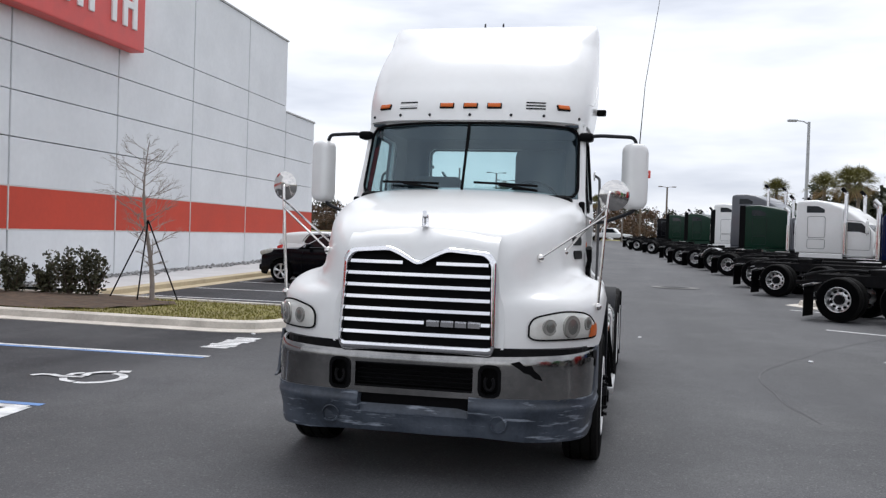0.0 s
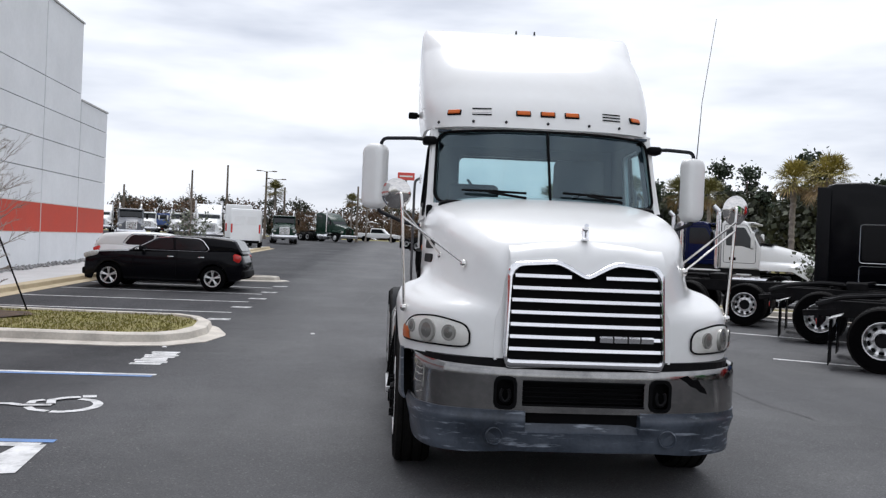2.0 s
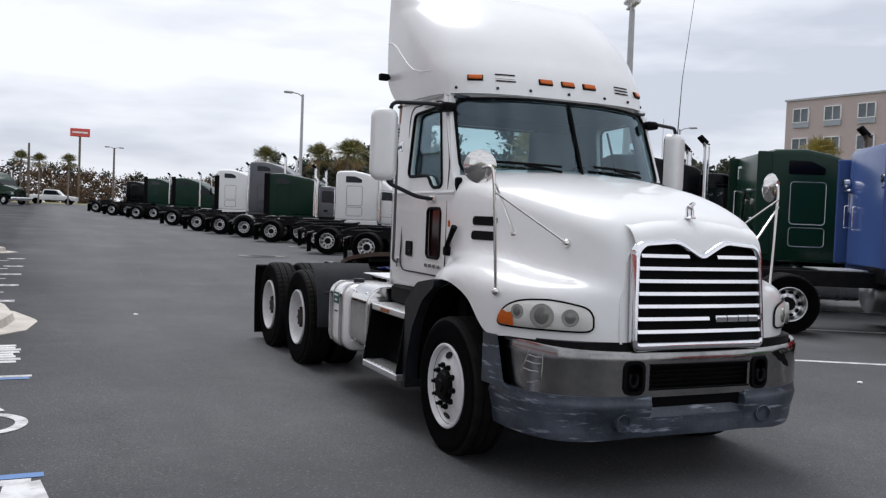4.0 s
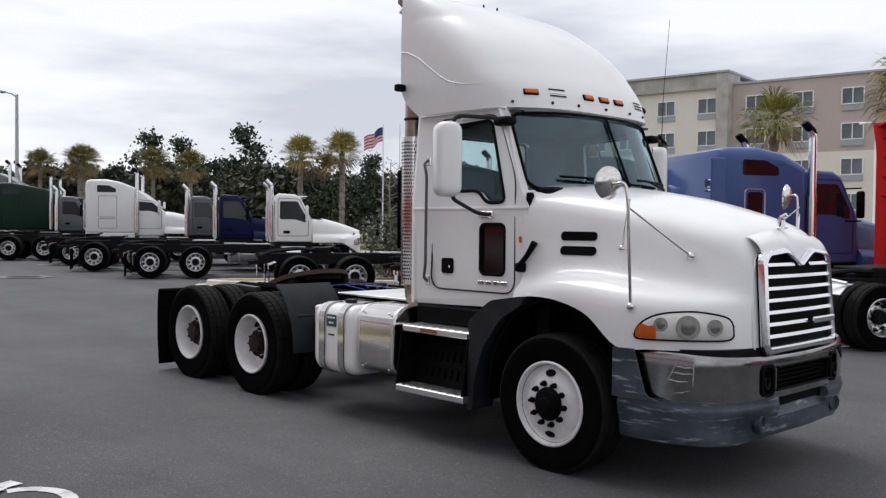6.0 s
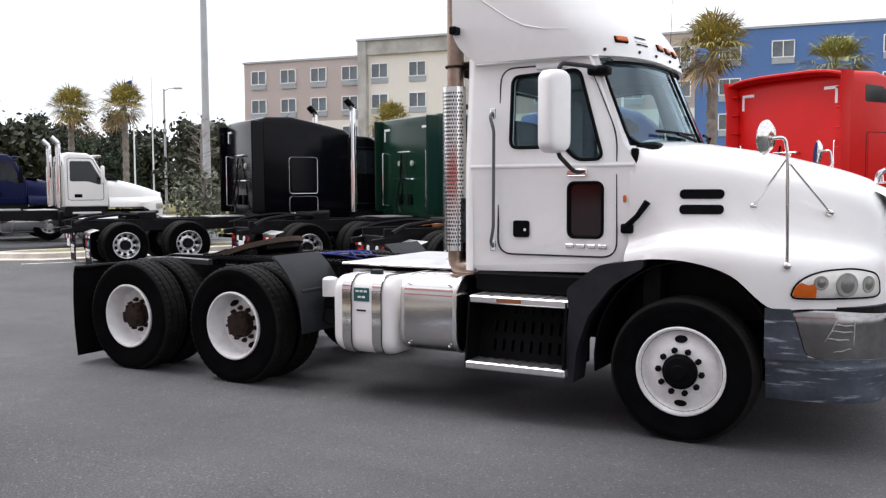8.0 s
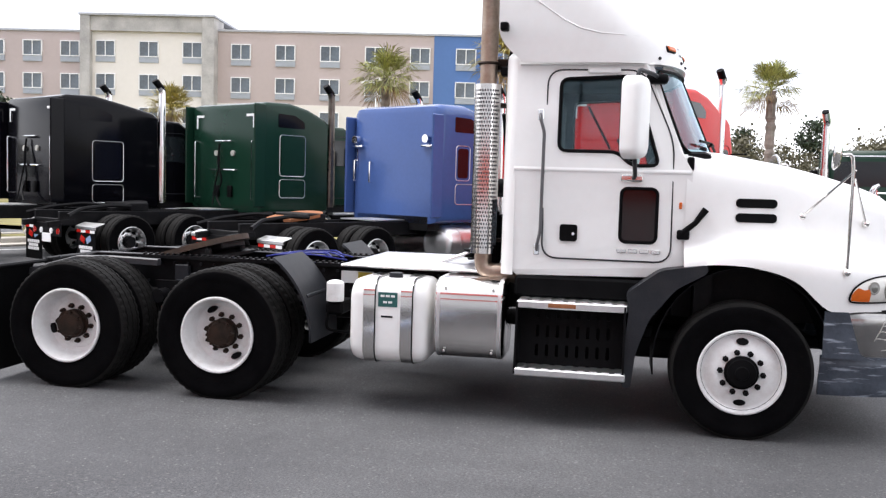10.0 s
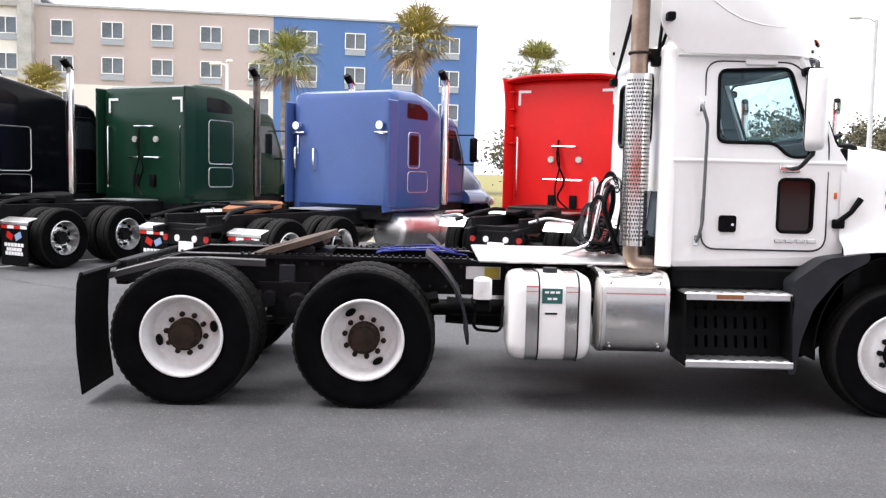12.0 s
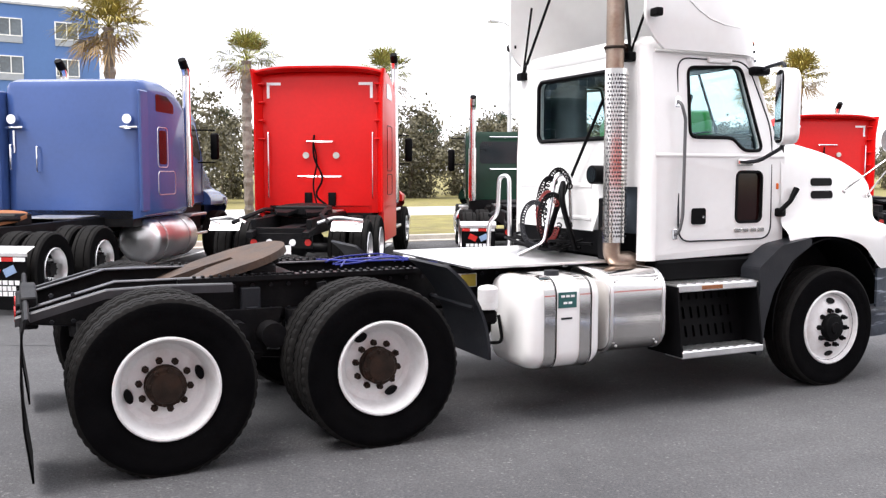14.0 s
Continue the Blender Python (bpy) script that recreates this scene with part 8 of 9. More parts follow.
def van(m, label, length=6.0, height=2.75, rear=True):
    v = empty("van", m, label, "van")
    bm = bmesh.new()
    h = length / 2
    prof = [(h, 0.45), (h, height - 0.25), (h - 0.08, height - 0.05), (h - 0.3, height), (-h + 1.9, height), (-h + 1.4, height - 0.15), (-h + 0.85, 1.55), (-h + 0.12, 1.2), (-h, 0.9), (-h, 0.45)]
    slab(bm, prof, 2.05, 0.14)
    b = part("body", bm, WHITE, v, "", smooth=40)
    for s in SGN:
        bm = bmesh.new()
        box(bm, (s * 0.42, h + 0.006, 1.95), (0.62, 0.014, 0.6), 0.005, 1)
        part("rear_window" if rear else "rear_door", bm, GLASS_DARK if rear else WHITE, b, "dark rear door window" if rear else "plain white rear door")
        bm = bmesh.new()
        box(bm, (s * 0.93, h - 0.02, 1.4), (0.12, 0.07, 0.6), 0.02, 1)
        part("tail_lamp", bm, RED_LENS, b)
        bm = bmesh.new()
        plate(bm, rpoly([(-h + 1.0, 1.5), (-h + 1.45, 2.2), (-h + 2.2, 2.2), (-h + 2.2, 1.5)], 0.05), [], 0.02, lambda u, w, q, s=s: (s * (1.034 - q), u, w))
        part("door_window", bm, GLASS_DARK, b)
        for y in (-h + 1.0, h - 1.1):
            bm = bmesh.new()
            revolve(bm, [(-0.12, 0.0), (-0.12, 0.2), (-0.13, 0.3), (-0.08, 0.36), (0.1, 0.36), (0.12, 0.2)], 24, pose(s * 0.92, y, 0.36, 0, 0, 0 if s < 0 else 180))
            part("wheel", bm, RUBBER, v, "black wheel", smooth=40)
    bm = bmesh.new()
    plate(bm, rpoly([(-0.85, 1.62), (0.85, 1.62), (0.8, 2.45), (-0.8, 2.45)], 0.06), [], 0.02, lambda u, w, q: (u, lerp(-h + 0.85, -h + 1.4, (w - 1.55) / (height - 1.7)) - 0.015 + q, w))
    part("windscreen", bm, GLASS_DARK, b)
    bm = bmesh.new()
    box(bm, (0, h, 0.5), (1.9, 0.16, 0.18), 0.03, 1)
    box(bm, (0, -h, 0.5), (1.9, 0.16, 0.25), 0.03, 1)
    part("bumper", bm, DARK, v)
    return v


van(pose(-11.45, 58.0, lift(0, 58), 0, 0, 187), "tall white panel van with plain rear doors", rear=False)
van(pose(-13.5, 67.0, lift(0, 67), 0, 0, 188), "second tall white panel van beyond the first", 6.0, 3.2, rear=False)
van(pose(-16.6, 33.5, lift(0, 33.5), 0, 0, 200), "white van parked beyond the shop corner", 5.2, 2.1)
# trucks at the far end of the lot
for x, y, cm, rot, lab, kd in ((-24.6, 75, GREY_PAINT, 18, "dull grey tractor facing the lot, far off", "day"), (-31.8, 108, WHITE, 16, "white tractor far across the lot", "day"), (-28.8, 105, BLUE_PAINT, -160, "blue tractor far across the lot", "day"), (-26.2, 101, WHITE, 14, "white tractor far across the lot", "day"), (-18.6, 79, WHITE, 14, "white sleeper tractor far across the lot", "sleeper"),
                            (-11.6, 81, GREEN_PAINT, 8, "dark green tractor far across the lot", "day"), (-10.9, 101, GREEN_PAINT, 42, "dark green sleeper tractor far across the lot", "sleeper"), (-37.0, 108, WHITE, 14, "white tractor far across the lot", "sleeper"), (-22.4, 92, GREY_PAINT, 10, "dull grey tractor far across the lot", "day")):
    parked_truck(pose(x, y, lift(x, y), 0, 0, rot), cm, lab, kind=kd, simple=True, grp="trucks at the far end")


def pickup(m):
    c = empty("pickup", m, "white pickup truck far across the lot", "car")
    bm = bmesh.new()
    slab(bm, [(-2.8, 0.5), (-2.8, 0.95), (-1.3, 1.1), (2.8, 1.1), (2.8, 0.5)], 1.95, 0.1)
    slab(bm, [(-1.3, 1.08), (-0.6, 1.75), (0.9, 1.78), (1.1, 1.08)], 1.7, 0.1)
    b = part("body", bm, WHITE, c, smooth=40)
    for s in SGN:
        bm = bmesh.new()
        plate(bm, [(-0.95, 1.15), (-0.5, 1.65), (0.8, 1.68), (0.95, 1.15)], [], 0.02, lambda u, w, q, s=s: (s * (0.862 - q), u, w))
        part("side_window", bm, GLASS_DARK, b)
        for y in (-1.85, 1.75):
            bm = bmesh.new()
            revolve(bm, [(-0.12, 0.0), (-0.12, 0.22), (-0.13, 0.32), (-0.08, 0.38), (0.1, 0.38), (0.12, 0.2)], 24, pose(s * 0.88, y, 0.38, 0, 0, 0 if s < 0 else 180))
            part("wheel", bm, RUBBER, c, smooth=40)


pickup(pose(-2.7, 113, lift(0, 113), 0, 0, 80))

# ---------- poles and signs ----------


def lamp_post(m, h, heads, label, r=0.1, cat="street lamp", mat_=None):
    p = empty("street_lamp", m, label, cat)
    bm = bmesh.new()
    tube(bm, [(0, 0, 0), (0, 0, 0.02), (0, 0, h)], [r * 1.35, r * 1.3, r * 0.8], 12)
    box(bm, (0, 0, 0.06), (r * 4, r * 4, 0.12), 0.02, 1)
    part("pole", bm, mat_ or POLE, p, "grey pole", smooth=40)
    for a in heads:
        bm = bmesh.new()
        d = Vector((math.cos(radians(a)), math.sin(radians(a)), 0))
        tube(bm, bend([(0, 0, h - 0.15), d * 0.3 + Vector((0, 0, h + 0.02)), d * 0.75 + Vector((0, 0, h + 0.06))], 4, 0.1), 0.035, 6)
        part("arm", bm, mat_ or POLE, p)
        bm = bmesh.new()
        mm_ = Matrix.Translation(d * 0.95 + Vector((0, 0, h + 0.05))) @ pose(0, 0, 0, 0, 0, a)
        box(bm, (0, 0, 0), (0.55, 0.32, 0.12), 0.04, 2, mm_)
        part("lamp_head", bm, mat_ or POLE, p)
    return p


POLE = shade("grey_pole", (0.42, 0.43, 0.44), 0.6, 0, 0.12, 2.0)
WOOD_POLE = shade("wood_pole", (0.16, 0.13, 0.1), 0.9, 0, 0.3, 3.0, 0.3, 40)


def flood_post(m, h, label):
    p = empty("flood_light", m, label, "flood light")
    bm = bmesh.new()
    tube(bm, [(0, 0, 0), (0, 0, h)], [0.14, 0.09], 14)
    cyl(bm, (0, 0, 0), (0, 0, 0.7), 0.3, 16)
    part("pole", bm, POLE, p, "tall grey concrete pole", smooth=40)
    bm = bmesh.new()
    box(bm, (0, 0, h + 0.12), (0.12, 1.1, 0.08), 0.02, 1)
    cyl(bm, (0, 0, h - 0.1), (0, 0, h + 0.1), 0.06, 10)
    part("crossarm", bm, POLE, p)
    for y, rx in ((-0.55, 25), (0.2, 0), (0.55, -20)):
        bm = bmesh.new()
        box(bm, (0, 0, 0), (0.42, 0.32, 0.2), 0.05, 2, pose(0.1, y, h + 0.36, rx, 20, 0))
        box(bm, (0.02, y, h + 0.2), (0.04, 0.04, 0.18))
        part("flood_head", bm, SIGN_WHITE, p, "pale floodlight head")


flood_post(pose(13.45, 18.54, 0.1, 0, 0, -20), 8.5, "tall grey pole with three floodlight heads on the row island")
lamp_post(pose(10.74, 48.87, lift(0, 48.87)), 8.35, (190,), "tall grey street lamp behind the truck row")
lamp_post(pose(26.23, 50.19, 0), 6.9, (200,), "pale street lamp among the trees", mat_=SIGN_WHITE, r=0.075)
lamp_post(pose(36.66, 45.04, 0), 8.4, (300,), "pale street lamp by the road", r=0.08)
lamp_post(pose(44, 15.5, 0), 7.6, (60, 200), "pale twin street lamp in front of the hotel", mat_=SIGN_WHITE, r=0.09)
lamp_post(pose(33, -16.0, 0), 9.0, (90,), "grey street lamp beyond the verge")
lamp_post(pose(26, -20.5, 0), 8.0, (90,), "pale street lamp beyond the verge", mat_=SIGN_WHITE, r=0.09)
for x, y, h in ((-32.1, 98.9, 5.7), (-24.8, 100.8, 7.8), (-20.8, 101.5, 8.6), (-16.3, 102.2, 8.1), (-15.2, 102.4, 7.2), (-14.1, 102.5, 6.3), (-5.3, 103, 6.8), (4.5, 118, 7.5)):
    lamp_post(pose(x, y, lift(x, y)), h, (20, 200) if 7 < h < 8.2 and x > -17 else (), "distant dark pole on the skyline", mat_=WOOD_POLE, r=0.13, cat="pole")
rs_ = empty("road_sign", pose(1.0, 137, lift(0, 137)), "tall red roadside sign on a single post", "sign")
bm = bmesh.new()
cyl(bm, (0, 0, 0), (0, 0, 10.0), 0.16, 12)
part("post", bm, WOOD_POLE, rs_)
bm = bmesh.new()
box(bm, (0, 0, 10.5), (2.7, 0.4, 1.2), 0.05, 1)
brd = part("board", bm, SIGN_RED, rs_, "red sign board")
bm = bmesh.new()
box(bm, (0, -0.22, 10.5), (2.1, 0.04, 0.25))
part("sign_bar", bm, SIGN_WHITE, brd, "plain white bar")
# flag poles
FLAG_WHITE = shade("flag_cloth", (0.6, 0.58, 0.58), 0.9, 0, 0.05)
FLAG_RED = shade("flag_red", (0.45, 0.05, 0.06), 0.9, 0, 0.05)
FLAG_BLUE = shade("flag_blue", (0.03, 0.05, 0.18), 0.9, 0, 0.05)
for k, (x, y) in enumerate(((32.47, 43.28), (33.44, 42.69))):
    fp = empty("flagpole", pose(x, y, 0), "slim white flagpole with a striped flag" if k == 0 else "slim white flagpole without a flag", "flagpole")
    bm = bmesh.new()
    tube(bm, [(0, 0, 0), (0, 0, 8.7)], [0.06, 0.035], 8)
    part("pole", bm, SIGN_WHITE, fp)
    if k == 0:
        def cloth(u, v):
            return Vector((-0.05 - 1.15 * u, 0.5 * u + 0.1 * math.sin(u * 7), 8.45 - 0.95 * v - 0.75 * u + 0.07 * math.sin(u * 9)))
        for q in range(9):
            bm = bmesh.new()
            grid(bm, spread(0.0 if q > 4 else 0.42, 1, 8), [q / 9, (q + 1) / 9], cloth)
            part("flag_stripe", bm, FLAG_RED if q % 2 == 0 else FLAG_WHITE, fp)
        bm = bmesh.new()
        grid(bm, spread(0, 0.42, 4), [0, 5 / 9], lambda u, v: cloth(u, v) + Vector((0, 0.002, 0)))
        part("flag_canton", bm, FLAG_BLUE, fp)
# little street name blade and low wall by the road
bm = bmesh.new()
cyl(bm, (0, 0, 0), (0, 0, 2.6), 0.04, 8)
bl = empty("street_sign", pose(30, -7.0, 0), "small white sign on a post beside the road", "sign")
part("post", bm, POLE, bl)
bm = bmesh.new()
box(bm, (0, 0, 2.3), (0.04, 0.5, 0.7), 0.01, 1)
part("board", bm, SIGN_WHITE, bl)
fence = empty("picket_fence", pose(60.0, -1.6, 0), "white picket fence beyond the road", "fence")
for k in range(4):
    bm = bmesh.new()
    box(bm, (0, -1.9 * k, 0.95), (0.16, 0.16, 1.9), 0.02, 1)
    part("post", bm, SIGN_WHITE, fence)
for z in (0.5, 1.5):
    bm = bmesh.new()
    box(bm, (0.02, -2.85, z), (0.06, 5.7, 0.12))
    part("rail", bm, SIGN_WHITE, fence)
pk = None
for k in range(22):
    if pk is None:
        bm = bmesh.new()
        box(bm, (-0.04, 0, 0.95), (0.04, 0.13, 1.6), 0.01, 1)
        pk = part("picket", bm, SIGN_WHITE, fence)
        pk.matrix_basis = pose(0, -0.22, 0)
    else:
        again(pk, fence, pose(0, -0.22 - 0.25 * k, 0))

# ---------- plants ----------
LEAF_PINE = shade("pine_needles", (0.028, 0.045, 0.022), 0.7, 0, 0.35, 1.0, island=0.45)
LEAF_OAK = shade("oak_leaves", (0.031, 0.036, 0.017), 0.7, 0, 0.35, 1.0, island=0.5)
# olive paled for distance: the haze is put into the leaf colour
LEAF_HAZE = shade("hazed_olive_leaves", (0.115, 0.105, 0.065), 0.7, 0, 0.35, 1.0, island=0.5)
LEAF_AUTUMN = shade("autumn_leaves", (0.1, 0.058, 0.032), 0.8, 0, 0.4, 1.0, island=0.5)
LEAF_PALM = shade("palm_fronds", (0.26, 0.215, 0.046), 0.6, 0, 0.3, 1.5, island=0.45)
LEAF_PALM_GREEN = shade("green_palm_fronds", (0.21, 0.215, 0.05), 0.6, 0, 0.3, 1.5, island=0.5)
LEAF_PALM_OLIVE = shade("olive_palm_fronds", (0.15, 0.14, 0.04), 0.6, 0, 0.3, 1.5, island=0.5)
LEAF_DEAD = shade("dead_fronds", (0.25, 0.17, 0.08), 0.85, 0, 0.3, 1.5, island=0.3)
LEAF_SHRUB = shade("shrub_leaves", (0.05, 0.05, 0.022), 0.6, 0, 0.3, 2.0, island=0.5)
LEAF_GREY = shade("grey_green_leaves", (0.15, 0.17, 0.12), 0.7, 0, 0.3, 2.0, island=0.5)
BARK = shade("bark", (0.13, 0.1, 0.08), 0.95, 0, 0.35, 4.0, 0.6, 30)
BARK_PALE = shade("pale_bark", (0.3, 0.26, 0.23), 0.9, 0, 0.25, 6.0, 0.4, 40)
BOOT = shade("palm_trunk", (0.24, 0.21, 0.18), 0.95, 0, 0.35, 5.0, 0.7, 25)


def leaf(bm, p, size, rnd, aspect=1.0):
    a, b = rnd.uniform(0, 6.28), rnd.uniform(-1, 1)
    d = Vector((math.cos(a) * math.sqrt(1 - b * b), math.sin(a) * math.sqrt(1 - b * b), b))
    e = d.orthogonal().normalized()
    e = (Matrix.Rotation(rnd.uniform(0, 6.28), 3, d) @ e) * size
    f = d.cross(e).normalized() * size * aspect * 0.5
    bm.faces.new([bm.verts.new(p + v) for v in (-e * 0.5, f * 0.8, e * 0.5, -f * 0.8)])


def leafy_tree(h, crown, kind, mat_, seed, leaves=1500, base=0.35, size=1.0):
    """A tree at the origin: trunk with limbs, crown of small leaf clumps."""
    rnd = random.Random(seed)
    t = empty("tree", Matrix(), "", "tree")
    bm = bmesh.new()
    lean = (rnd.uniform(-0.2, 0.2), rnd.uniform(-0.2, 0.2))
    tube(bm, [(lean[0] * z, lean[1] * z * 0.5, z * h) for z in (0, 0.3, 0.6, 0.95)], [0.022 * h, 0.017 * h, 0.012 * h, 0.004 * h], 8)
    clumps = []
    n = 34 if kind == "pine" else 44
    for k in range(n):
        if kind == "pine":
            z = h * rnd.uniform(base, 1.0)
            r = crown * (1.08 - z / h) ** 0.6 * rnd.uniform(0.25, 1.0)
        else:
            z = h * rnd.uniform(base, 1.0)
            r = crown * math.sqrt(max(0.04, 1 - ((z / h - 0.62) / 0.42) ** 2)) * rnd.uniform(0.3, 1.0)
        a = rnd.uniform(0, 6.28)
        c = Vector((r * math.cos(a), r * math.sin(a), z))
        clumps.append((c, crown * rnd.uniform(0.2, 0.42)))
        if k % 2 == 0:
            z0 = max(0.25 * h, z - r * 0.5)
            tube(bm, [(0, 0, z0), c * 0.6 + Vector((0, 0, z0 * 0.4)), c], [0.007 * h, 0.004 * h, 0.0015 * h], 5)
    part("trunk", bm, BARK, t, "brown trunk and limbs", smooth=50)
    bm = bmesh.new()
    for k in range(leaves):
        c, r = clumps[k % n]
        v = Vector((rnd.gauss(0, 0.5), rnd.gauss(0, 0.5), rnd.gauss(0, 0.36))) * r
        leaf(bm, c + v, rnd.uniform(0.27, 0.64) * size * (0.75 + h / 40), rnd, 0.7 if kind == "pine" else 1.1)
    part("crown", bm, mat_, t, "uneven crown of small leaves")
    return t


def palm(h, seed, n=42, big=1.0, tint=None):
    rnd = random.Random(seed)
    t = empty("palm_tree", Matrix(), "", "palm tree")
    bm = bmesh.new()
    rs = []
    for k in range(40):
        z = h * k / 39
        r = 0.115 + 0.012 * math.sin(k * 2.1) + 0.03 * (k % 2) * (0.3 + 0.7 * z / h) + 0.05 * max(0, 1 - k / 4)
        rs.append([Vector((r * (1 + 0.12 * math.sin(3 * a + k)) * math.cos(a) + 0.12 * math.sin(z * 0.5), r * math.sin(a), z)) for a in spread(0, 2 * math.pi, 10)[:-1]])
    rings(bm, rs, True, False, True)
    part("trunk", bm, BOOT, t, "rough grey-brown palm trunk")
    green, dead = bmesh.new(), bmesh.new()
    for k in range(n):
        a = rnd.uniform(0, 6.28)
        el = rnd.uniform(-0.75, 1.5)
        bm = green if el > -0.4 else dead
        d = Vector((math.cos(a) * math.cos(el), math.sin(a) * math.cos(el), math.sin(el)))
        o = Vector((0.12 * math.sin(h * 0.5), 0, h))
        stem = rnd.uniform(0.3, 0.85) * big
        c = o + d * stem + Vector((0, 0, -0.1 * stem))
        sd = d.cross(Vector((0, 0, 1)))
        sd = sd.normalized() if sd.length > 0.05 else Vector((1, 0, 0))
        up = sd.cross(d).normalized()
        q = 0.012 * big
        bm.faces.new([bm.verts.new(v) for v in (o - sd * q, o + sd * q, c + sd * q, c - sd * q)])
        m_ = 15
        ln = rnd.uniform(0.6, 0.95) * big
        for j in range(m_):
            th = lerp(-1.25, 1.25, j / (m_ - 1)) + rnd.uniform(-0.06, 0.06)
            w = d * math.cos(th) + sd * math.sin(th) + up * 0.25 * abs(math.sin(th))
            l = ln * (0.75 + 0.25 * math.cos(th))
            mid = c + w * l * 0.6
            tip = c + w * l + Vector((0, 0, -0.3 * l * rnd.uniform(0.2, 1.6)))
            cr = w.cross(up).normalized() * 0.021 * big
            vs = [bm.verts.new(v) for v in (c, mid - cr, mid + cr, tip)]
            bm.faces.new((vs[0], vs[1], vs[2]))
            bm.faces.new((vs[1], vs[3], vs[2]))
    part("crown", green, tint or LEAF_PALM, t, "yellow-green fan fronds")
    part("dead_fronds", dead, LEAF_DEAD, t, "hanging brown fronds")
    return t


def plant(t, places, label, group):
    """Put a built plant at the first place and copies at the others: (x, y, scale, turn)."""
    for k, (x, y, sc, rz) in enumerate(places):
        m = pose(x, y, lift(x, y) if x < 14 or y > 122 else 0, 0, 0, rz) @ Matrix.Scale(sc, 4)
        if k == 0:
            t.matrix_basis = m
            tagged(t, label, "", group)
        else:
            c = copy_thing(t, Matrix())
            c.matrix_basis = m


plant(palm(5.0, 5, 70, 0.82, LEAF_PALM_GREEN), [(17.0, 7.5, 0.93, 70)], "green sabal palm on the verge", "palms on the verge")
plant(palm(4.65, 6, 60, 0.75, LEAF_PALM_GREEN), [(15.8, 0.9, 0.95, 150), (15.3, -2.45, 0.9, 220)], "small sabal palm on the verge", "palms on the verge")
plant(palm(5.0, 1, 80, 0.86), [(16.7, 4.0, 1.03, 0), (16.6, -18.3, 1.0, 40), (19.5, -19.0, 0.9, 130), (17.6, 14.5, 0.75, 10), (13.2, 24.4, 0.82, 200), (13.1, 21.8, 0.82, 20)], "sabal palm with yellow-green fronds on the verge", "palms on the verge")
plant(palm(5.9, 2, 85, 1.05, LEAF_PALM_OLIVE), [(12.9, 36.4, 0.71, 60), (11.4, 47.0, 0.75, 120), (12.55, 43.8, 0.77, 200), (9.9, 55.0, 0.76, 280), (13.3, 33.5, 0.68, 30), (11.6, 42.0, 0.75, 80), (-6.1, 107.0, 0.86, 160), (-4.3, 107.5, 0.84, 45), (-1.1, 109.0, 0.86, 90), (-14.9, 99.5, 0.98, 15)], "taller sabal palm behind the truck row", "palms behind the row")
rnd = random.Random(77)
pines = [(rnd.uniform(22, 44), 36 + k * 3.0 + rnd.uniform(-2, 2), rnd.uniform(0.42, 0.64), rnd.uniform(0, 360)) for k in range(30)] + [(rnd.uniform(30, 52), 40 + k * 2.2 + rnd.uniform(-2, 2), rnd.uniform(0.48, 0.66), rnd.uniform(0, 360)) for k in range(24)]
pines2 = [(rnd.uniform(17, 34), 58 + k * 2.2 + rnd.uniform(-2, 2), rnd.uniform(0.5, 0.7), rnd.uniform(0, 360)) for k in range(26)]
pines += pines2 + [(26.5, 51.0, 0.78, 40), (25.0, 58.0, 0.74, 140), (23.5, 60.0, 0.78, 200)]
for_oaks = [(rnd.uniform(16, 30), 60 + k * 2.2 + rnd.uniform(-2, 2), rnd.uniform(0.74, 0.95), rnd.uniform(0, 360)) for k in range(26)]
oaks = for_oaks + [(rnd.uniform(22, 44), 38 + k * 2.6 + rnd.uniform(-2, 2), rnd.uniform(0.74, 0.95), rnd.uniform(0, 360)) for k in range(28)]
plant(leafy_tree(10.5, 2.7, "pine", LEAF_PINE, 5, 2300, 0.3), pines, "dark pine tree at the wood's edge", "pines behind the row")
plant(leafy_tree(6.5, 3.4, "oak", LEAF_OAK, 6, 2800, 0.08), oaks, "broad olive-green tree at the wood's edge", "trees behind the row")
far = [(-78 + k * 3.6 + rnd.uniform(-1.5, 1.5), 148 + rnd.uniform(-4, 12), rnd.uniform(0.56, 0.78), rnd.uniform(0, 360)) for k in range(34)]
plant(leafy_tree(7.5, 4.6, "oak", LEAF_AUTUMN, 7, 1300, 0.02, 1.15), far + [(x + 1.9, y - 9, s * 0.55, r) for x, y, s, r in far], "russet autumn tree on the skyline", "trees at the lot's far end")
far = [(-78 + k * 3.9 + rnd.uniform(-2, 2), 156 + rnd.uniform(-5, 12), rnd.uniform(0.54, 0.76), rnd.uniform(0, 360)) for k in range(32)]
plant(leafy_tree(8.5, 4.2, "oak", LEAF_OAK, 8, 1400, 0.05, 1.1), far, "dull green tree on the skyline", "trees at the lot's far end")
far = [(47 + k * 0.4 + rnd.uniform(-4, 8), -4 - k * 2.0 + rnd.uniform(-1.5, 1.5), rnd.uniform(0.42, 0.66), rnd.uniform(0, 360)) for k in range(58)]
plant(leafy_tree(9.0, 4.4, "oak", LEAF_HAZE, 9, 5000, 0.02, 0.7), far, "olive tree beyond the road, paled for haze", "trees beyond the road")
far = [(58 + k * 1.0 + rnd.uniform(-4, 6), -6 - k * 5.0 + rnd.uniform(-3, 3), rnd.uniform(0.45, 0.62), rnd.uniform(0, 360)) for k in range(22)]
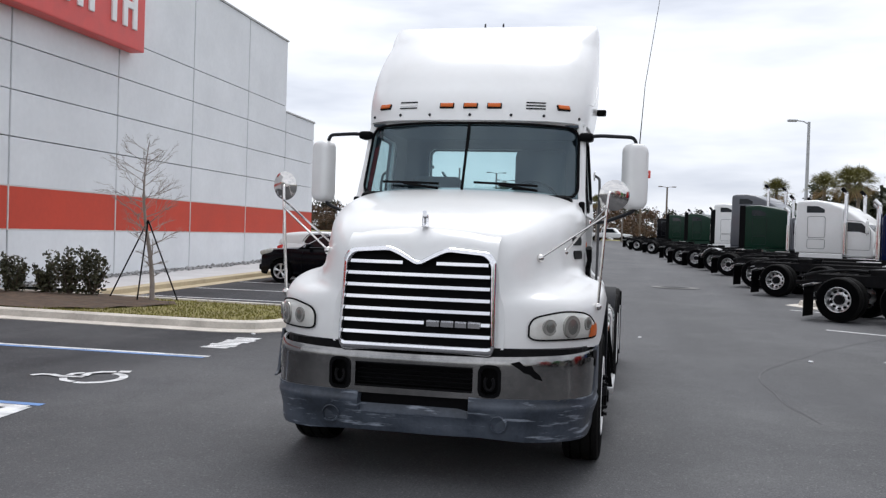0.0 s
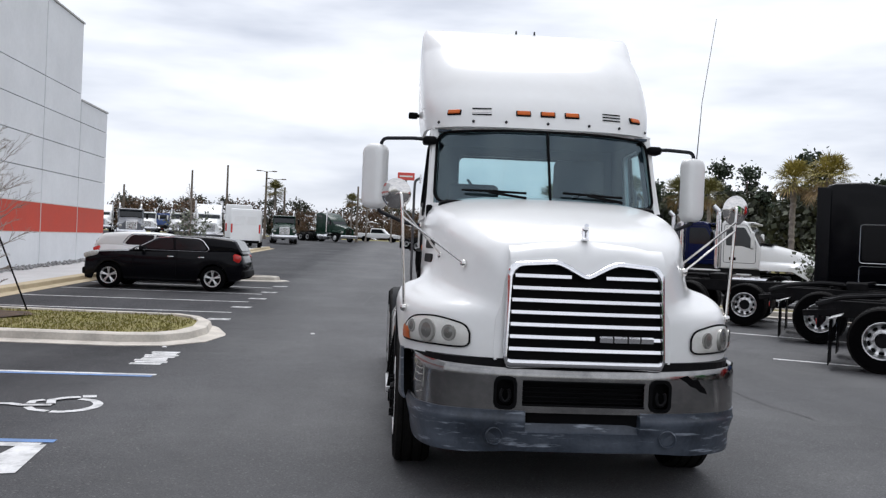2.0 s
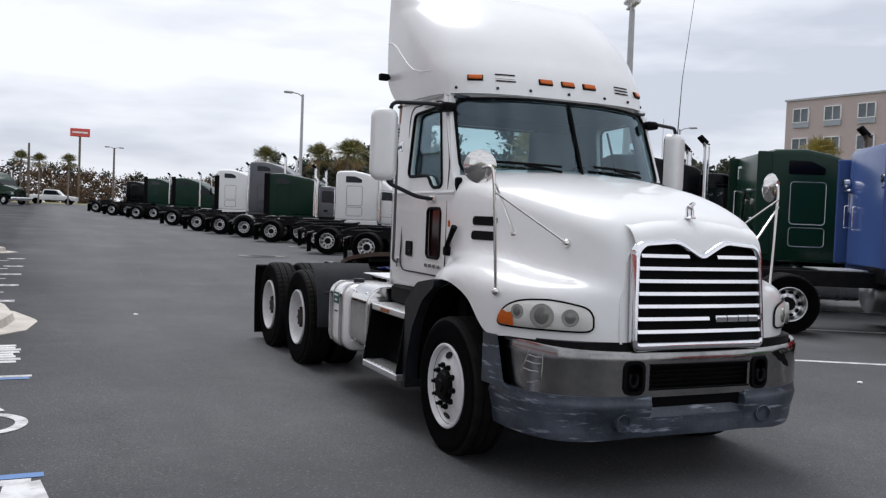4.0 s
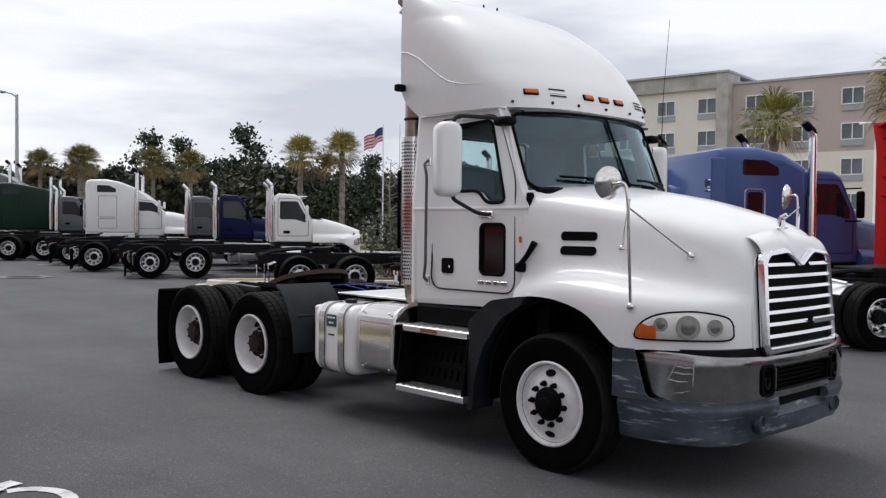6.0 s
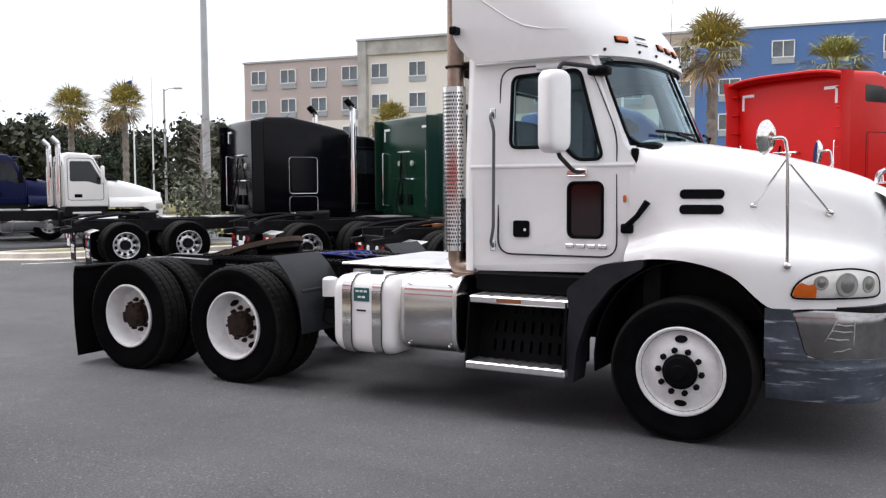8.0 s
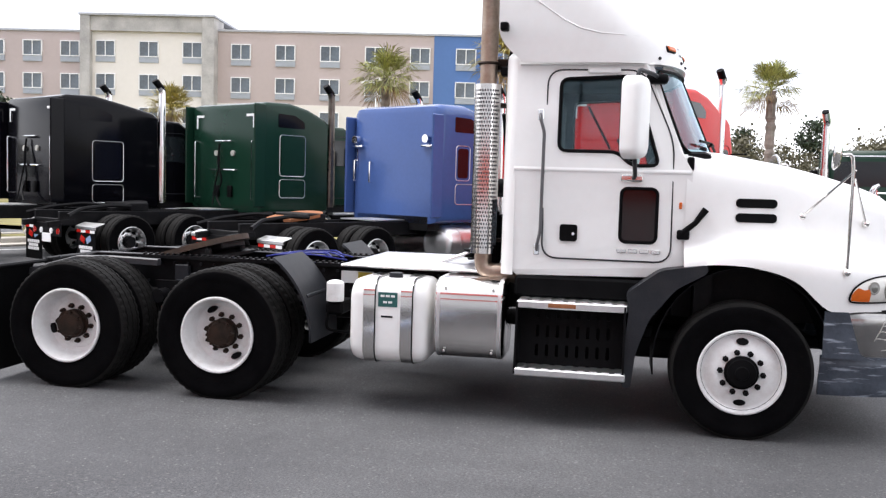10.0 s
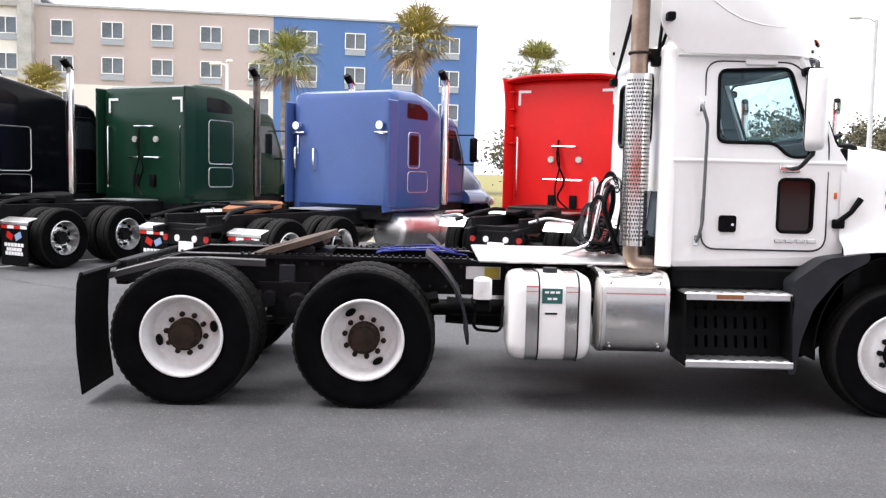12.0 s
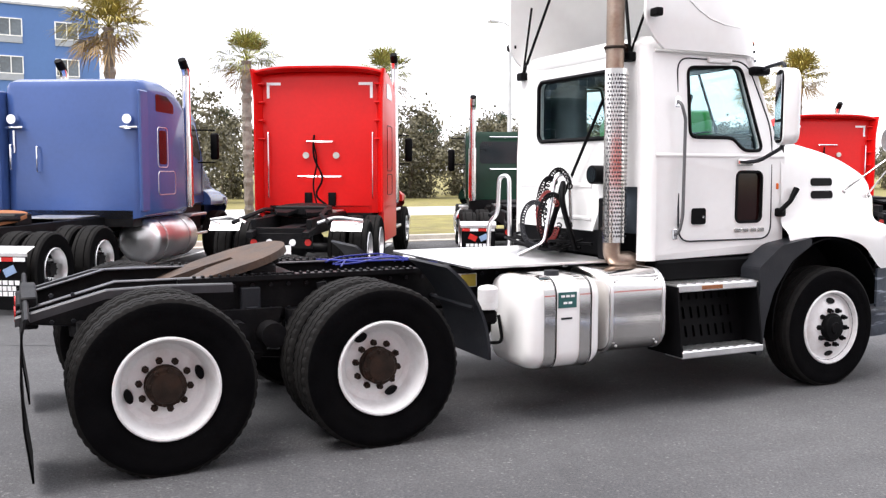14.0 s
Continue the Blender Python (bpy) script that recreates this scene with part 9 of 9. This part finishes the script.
plant(leafy_tree(12.0, 3.4, "pine", LEAF_PINE, 10, 1800, 0.35), far, "tall pine beyond the road", "pines beyond the road")


def bare_tree(m, h, seed, label, spreadf=0.66):
    rnd = random.Random(seed)
    t = empty("bare_tree", m, label, "tree")
    bm = bmesh.new()
    lead = [Vector((0.03 * h * math.sin(z * 5 + seed), 0.02 * h * math.sin(z * 4 + 1), h * z)) for z in spread(0, 1, 10)]
    tube(bm, lead, [lerp(0.055, 0.008, k / 10) for k in range(11)], 7)

    def twig(p, d, l, r, lv):
        q = p + d * l * 0.5 + Vector((rnd.uniform(-1, 1), rnd.uniform(-1, 1), rnd.uniform(-0.4, 0.6))) * l * 0.08
        e = p + d * l + Vector((0, 0, 0.1 * l))
        tube(bm, [p, q, e], [r, r * 0.75, r * 0.45], 4, False)
        if lv < 3:
            for _ in range(4 if lv == 0 else 3):
                nd = (d + Vector((rnd.uniform(-1, 1), rnd.uniform(-1, 1), rnd.uniform(-0.5, 0.6))) * 0.9).normalized()
                twig(p.lerp(e, rnd.uniform(0.3, 1.0)), nd, l * rnd.uniform(0.4, 0.65), r * 0.55, lv + 1)
    for k in range(36):
        z = lerp(0.16, 0.98, k / 35) + rnd.uniform(-0.02, 0.02)
        a = k * 2.4 + rnd.uniform(-0.5, 0.5)
        wide = spreadf * h * 0.3 * math.sin(math.pi * min(1.0, (1.06 - z) / 0.95)) ** 0.8
        twig(Vector((lead[int(z * 9.99)].x, lead[int(z * 9.99)].y, h * z)), Vector((math.cos(a), math.sin(a), rnd.uniform(0.2, 0.7))).normalized(), wide * rnd.uniform(0.7, 1.1), 0.013 * (1.1 - z * 0.6), 0)
    part("trunk", bm, BARK_PALE, t, "pale leafless trunk and twigs", smooth=60)
    return t


bt = bare_tree(pose(-8.35, 9.5, 0.13), 3.2, 14, "slender leafless young tree with stakes on the island")
bm = bmesh.new()
for a, far_ in ((165, 1.05), (25, 0.62), (280, 0.5)):
    d = Vector((math.cos(radians(a)), math.sin(radians(a)), 0))
    tube(bm, [(0, 0, 1.62), d * far_ + Vector((0, 0, -0.02))], 0.016, 5)
part("stake", bm, DARK, bt, "dark tree stakes")


def shrub(m, r, seed, mat_, label, n=900, size=0.09):
    rnd = random.Random(seed)
    t = empty("shrub", m, label, "shrub")
    bm = bmesh.new()
    for k in range(9):
        a = k * 0.7
        tube(bm, [(0, 0, 0), (0.4 * r * math.cos(a), 0.4 * r * math.sin(a), 0.7 * r), (0.7 * r * math.cos(a), 0.7 * r * math.sin(a), rnd.uniform(1.0, 1.5) * r)], [0.015, 0.01, 0.004], 5)
    part("stem_cluster", bm, BARK, t)
    bm = bmesh.new()
    shoots = [(rnd.uniform(0, 6.28), rnd.uniform(0.1, 0.95), rnd.uniform(1.0, 1.9)) for _ in range(26)]
    for k in range(n):
        a, out_, top_ = shoots[k % 26]
        f = rnd.random() ** 0.7
        rr = r * out_ * (0.35 + 0.65 * f)
        p = Vector((rr * math.cos(a), rr * math.sin(a), (0.12 + f * top_) * r))
        leaf(bm, p + Vector((rnd.gauss(0, 1), rnd.gauss(0, 1), rnd.gauss(0, 0.8))) * 0.16 * r * (1.15 - 0.8 * f), rnd.uniform(0.6, 1.3) * size, rnd, 0.8)
    part("foliage", bm, mat_, t, "small dense leaves")
    return t


for k, (x, y, r) in enumerate(((-11.5, 9.6, 0.42), (-10.8, 9.7, 0.34), (-10.2, 9.6, 0.5), (-9.75, 9.75, 0.5), (-12.4, 9.6, 0.4))):
    shrub(pose(x, y, 0.13), r, 30 + k, LEAF_SHRUB, "dark green clipped shrub on the mulch bed")
shrub(pose(10.2, 15.7, 0.22), 1.0, 50, LEAF_GREY, "grey-green young tree on the row island", 1300, 0.13)
bare_tree(pose(-7.75, 22.4, 0.3), 2.9, 61, "slender twiggy young tree on the second island", 0.3)
shrub(pose(-7.75, 22.4, 0.9), 0.85, 62, LEAF_GREY, "pale young leaves of a small tree on the second island", 500, 0.12)
bare_tree(pose(10.3, 15.6, 0.22), 3.4, 51, "thin twiggy young tree on the row island", 0.4)
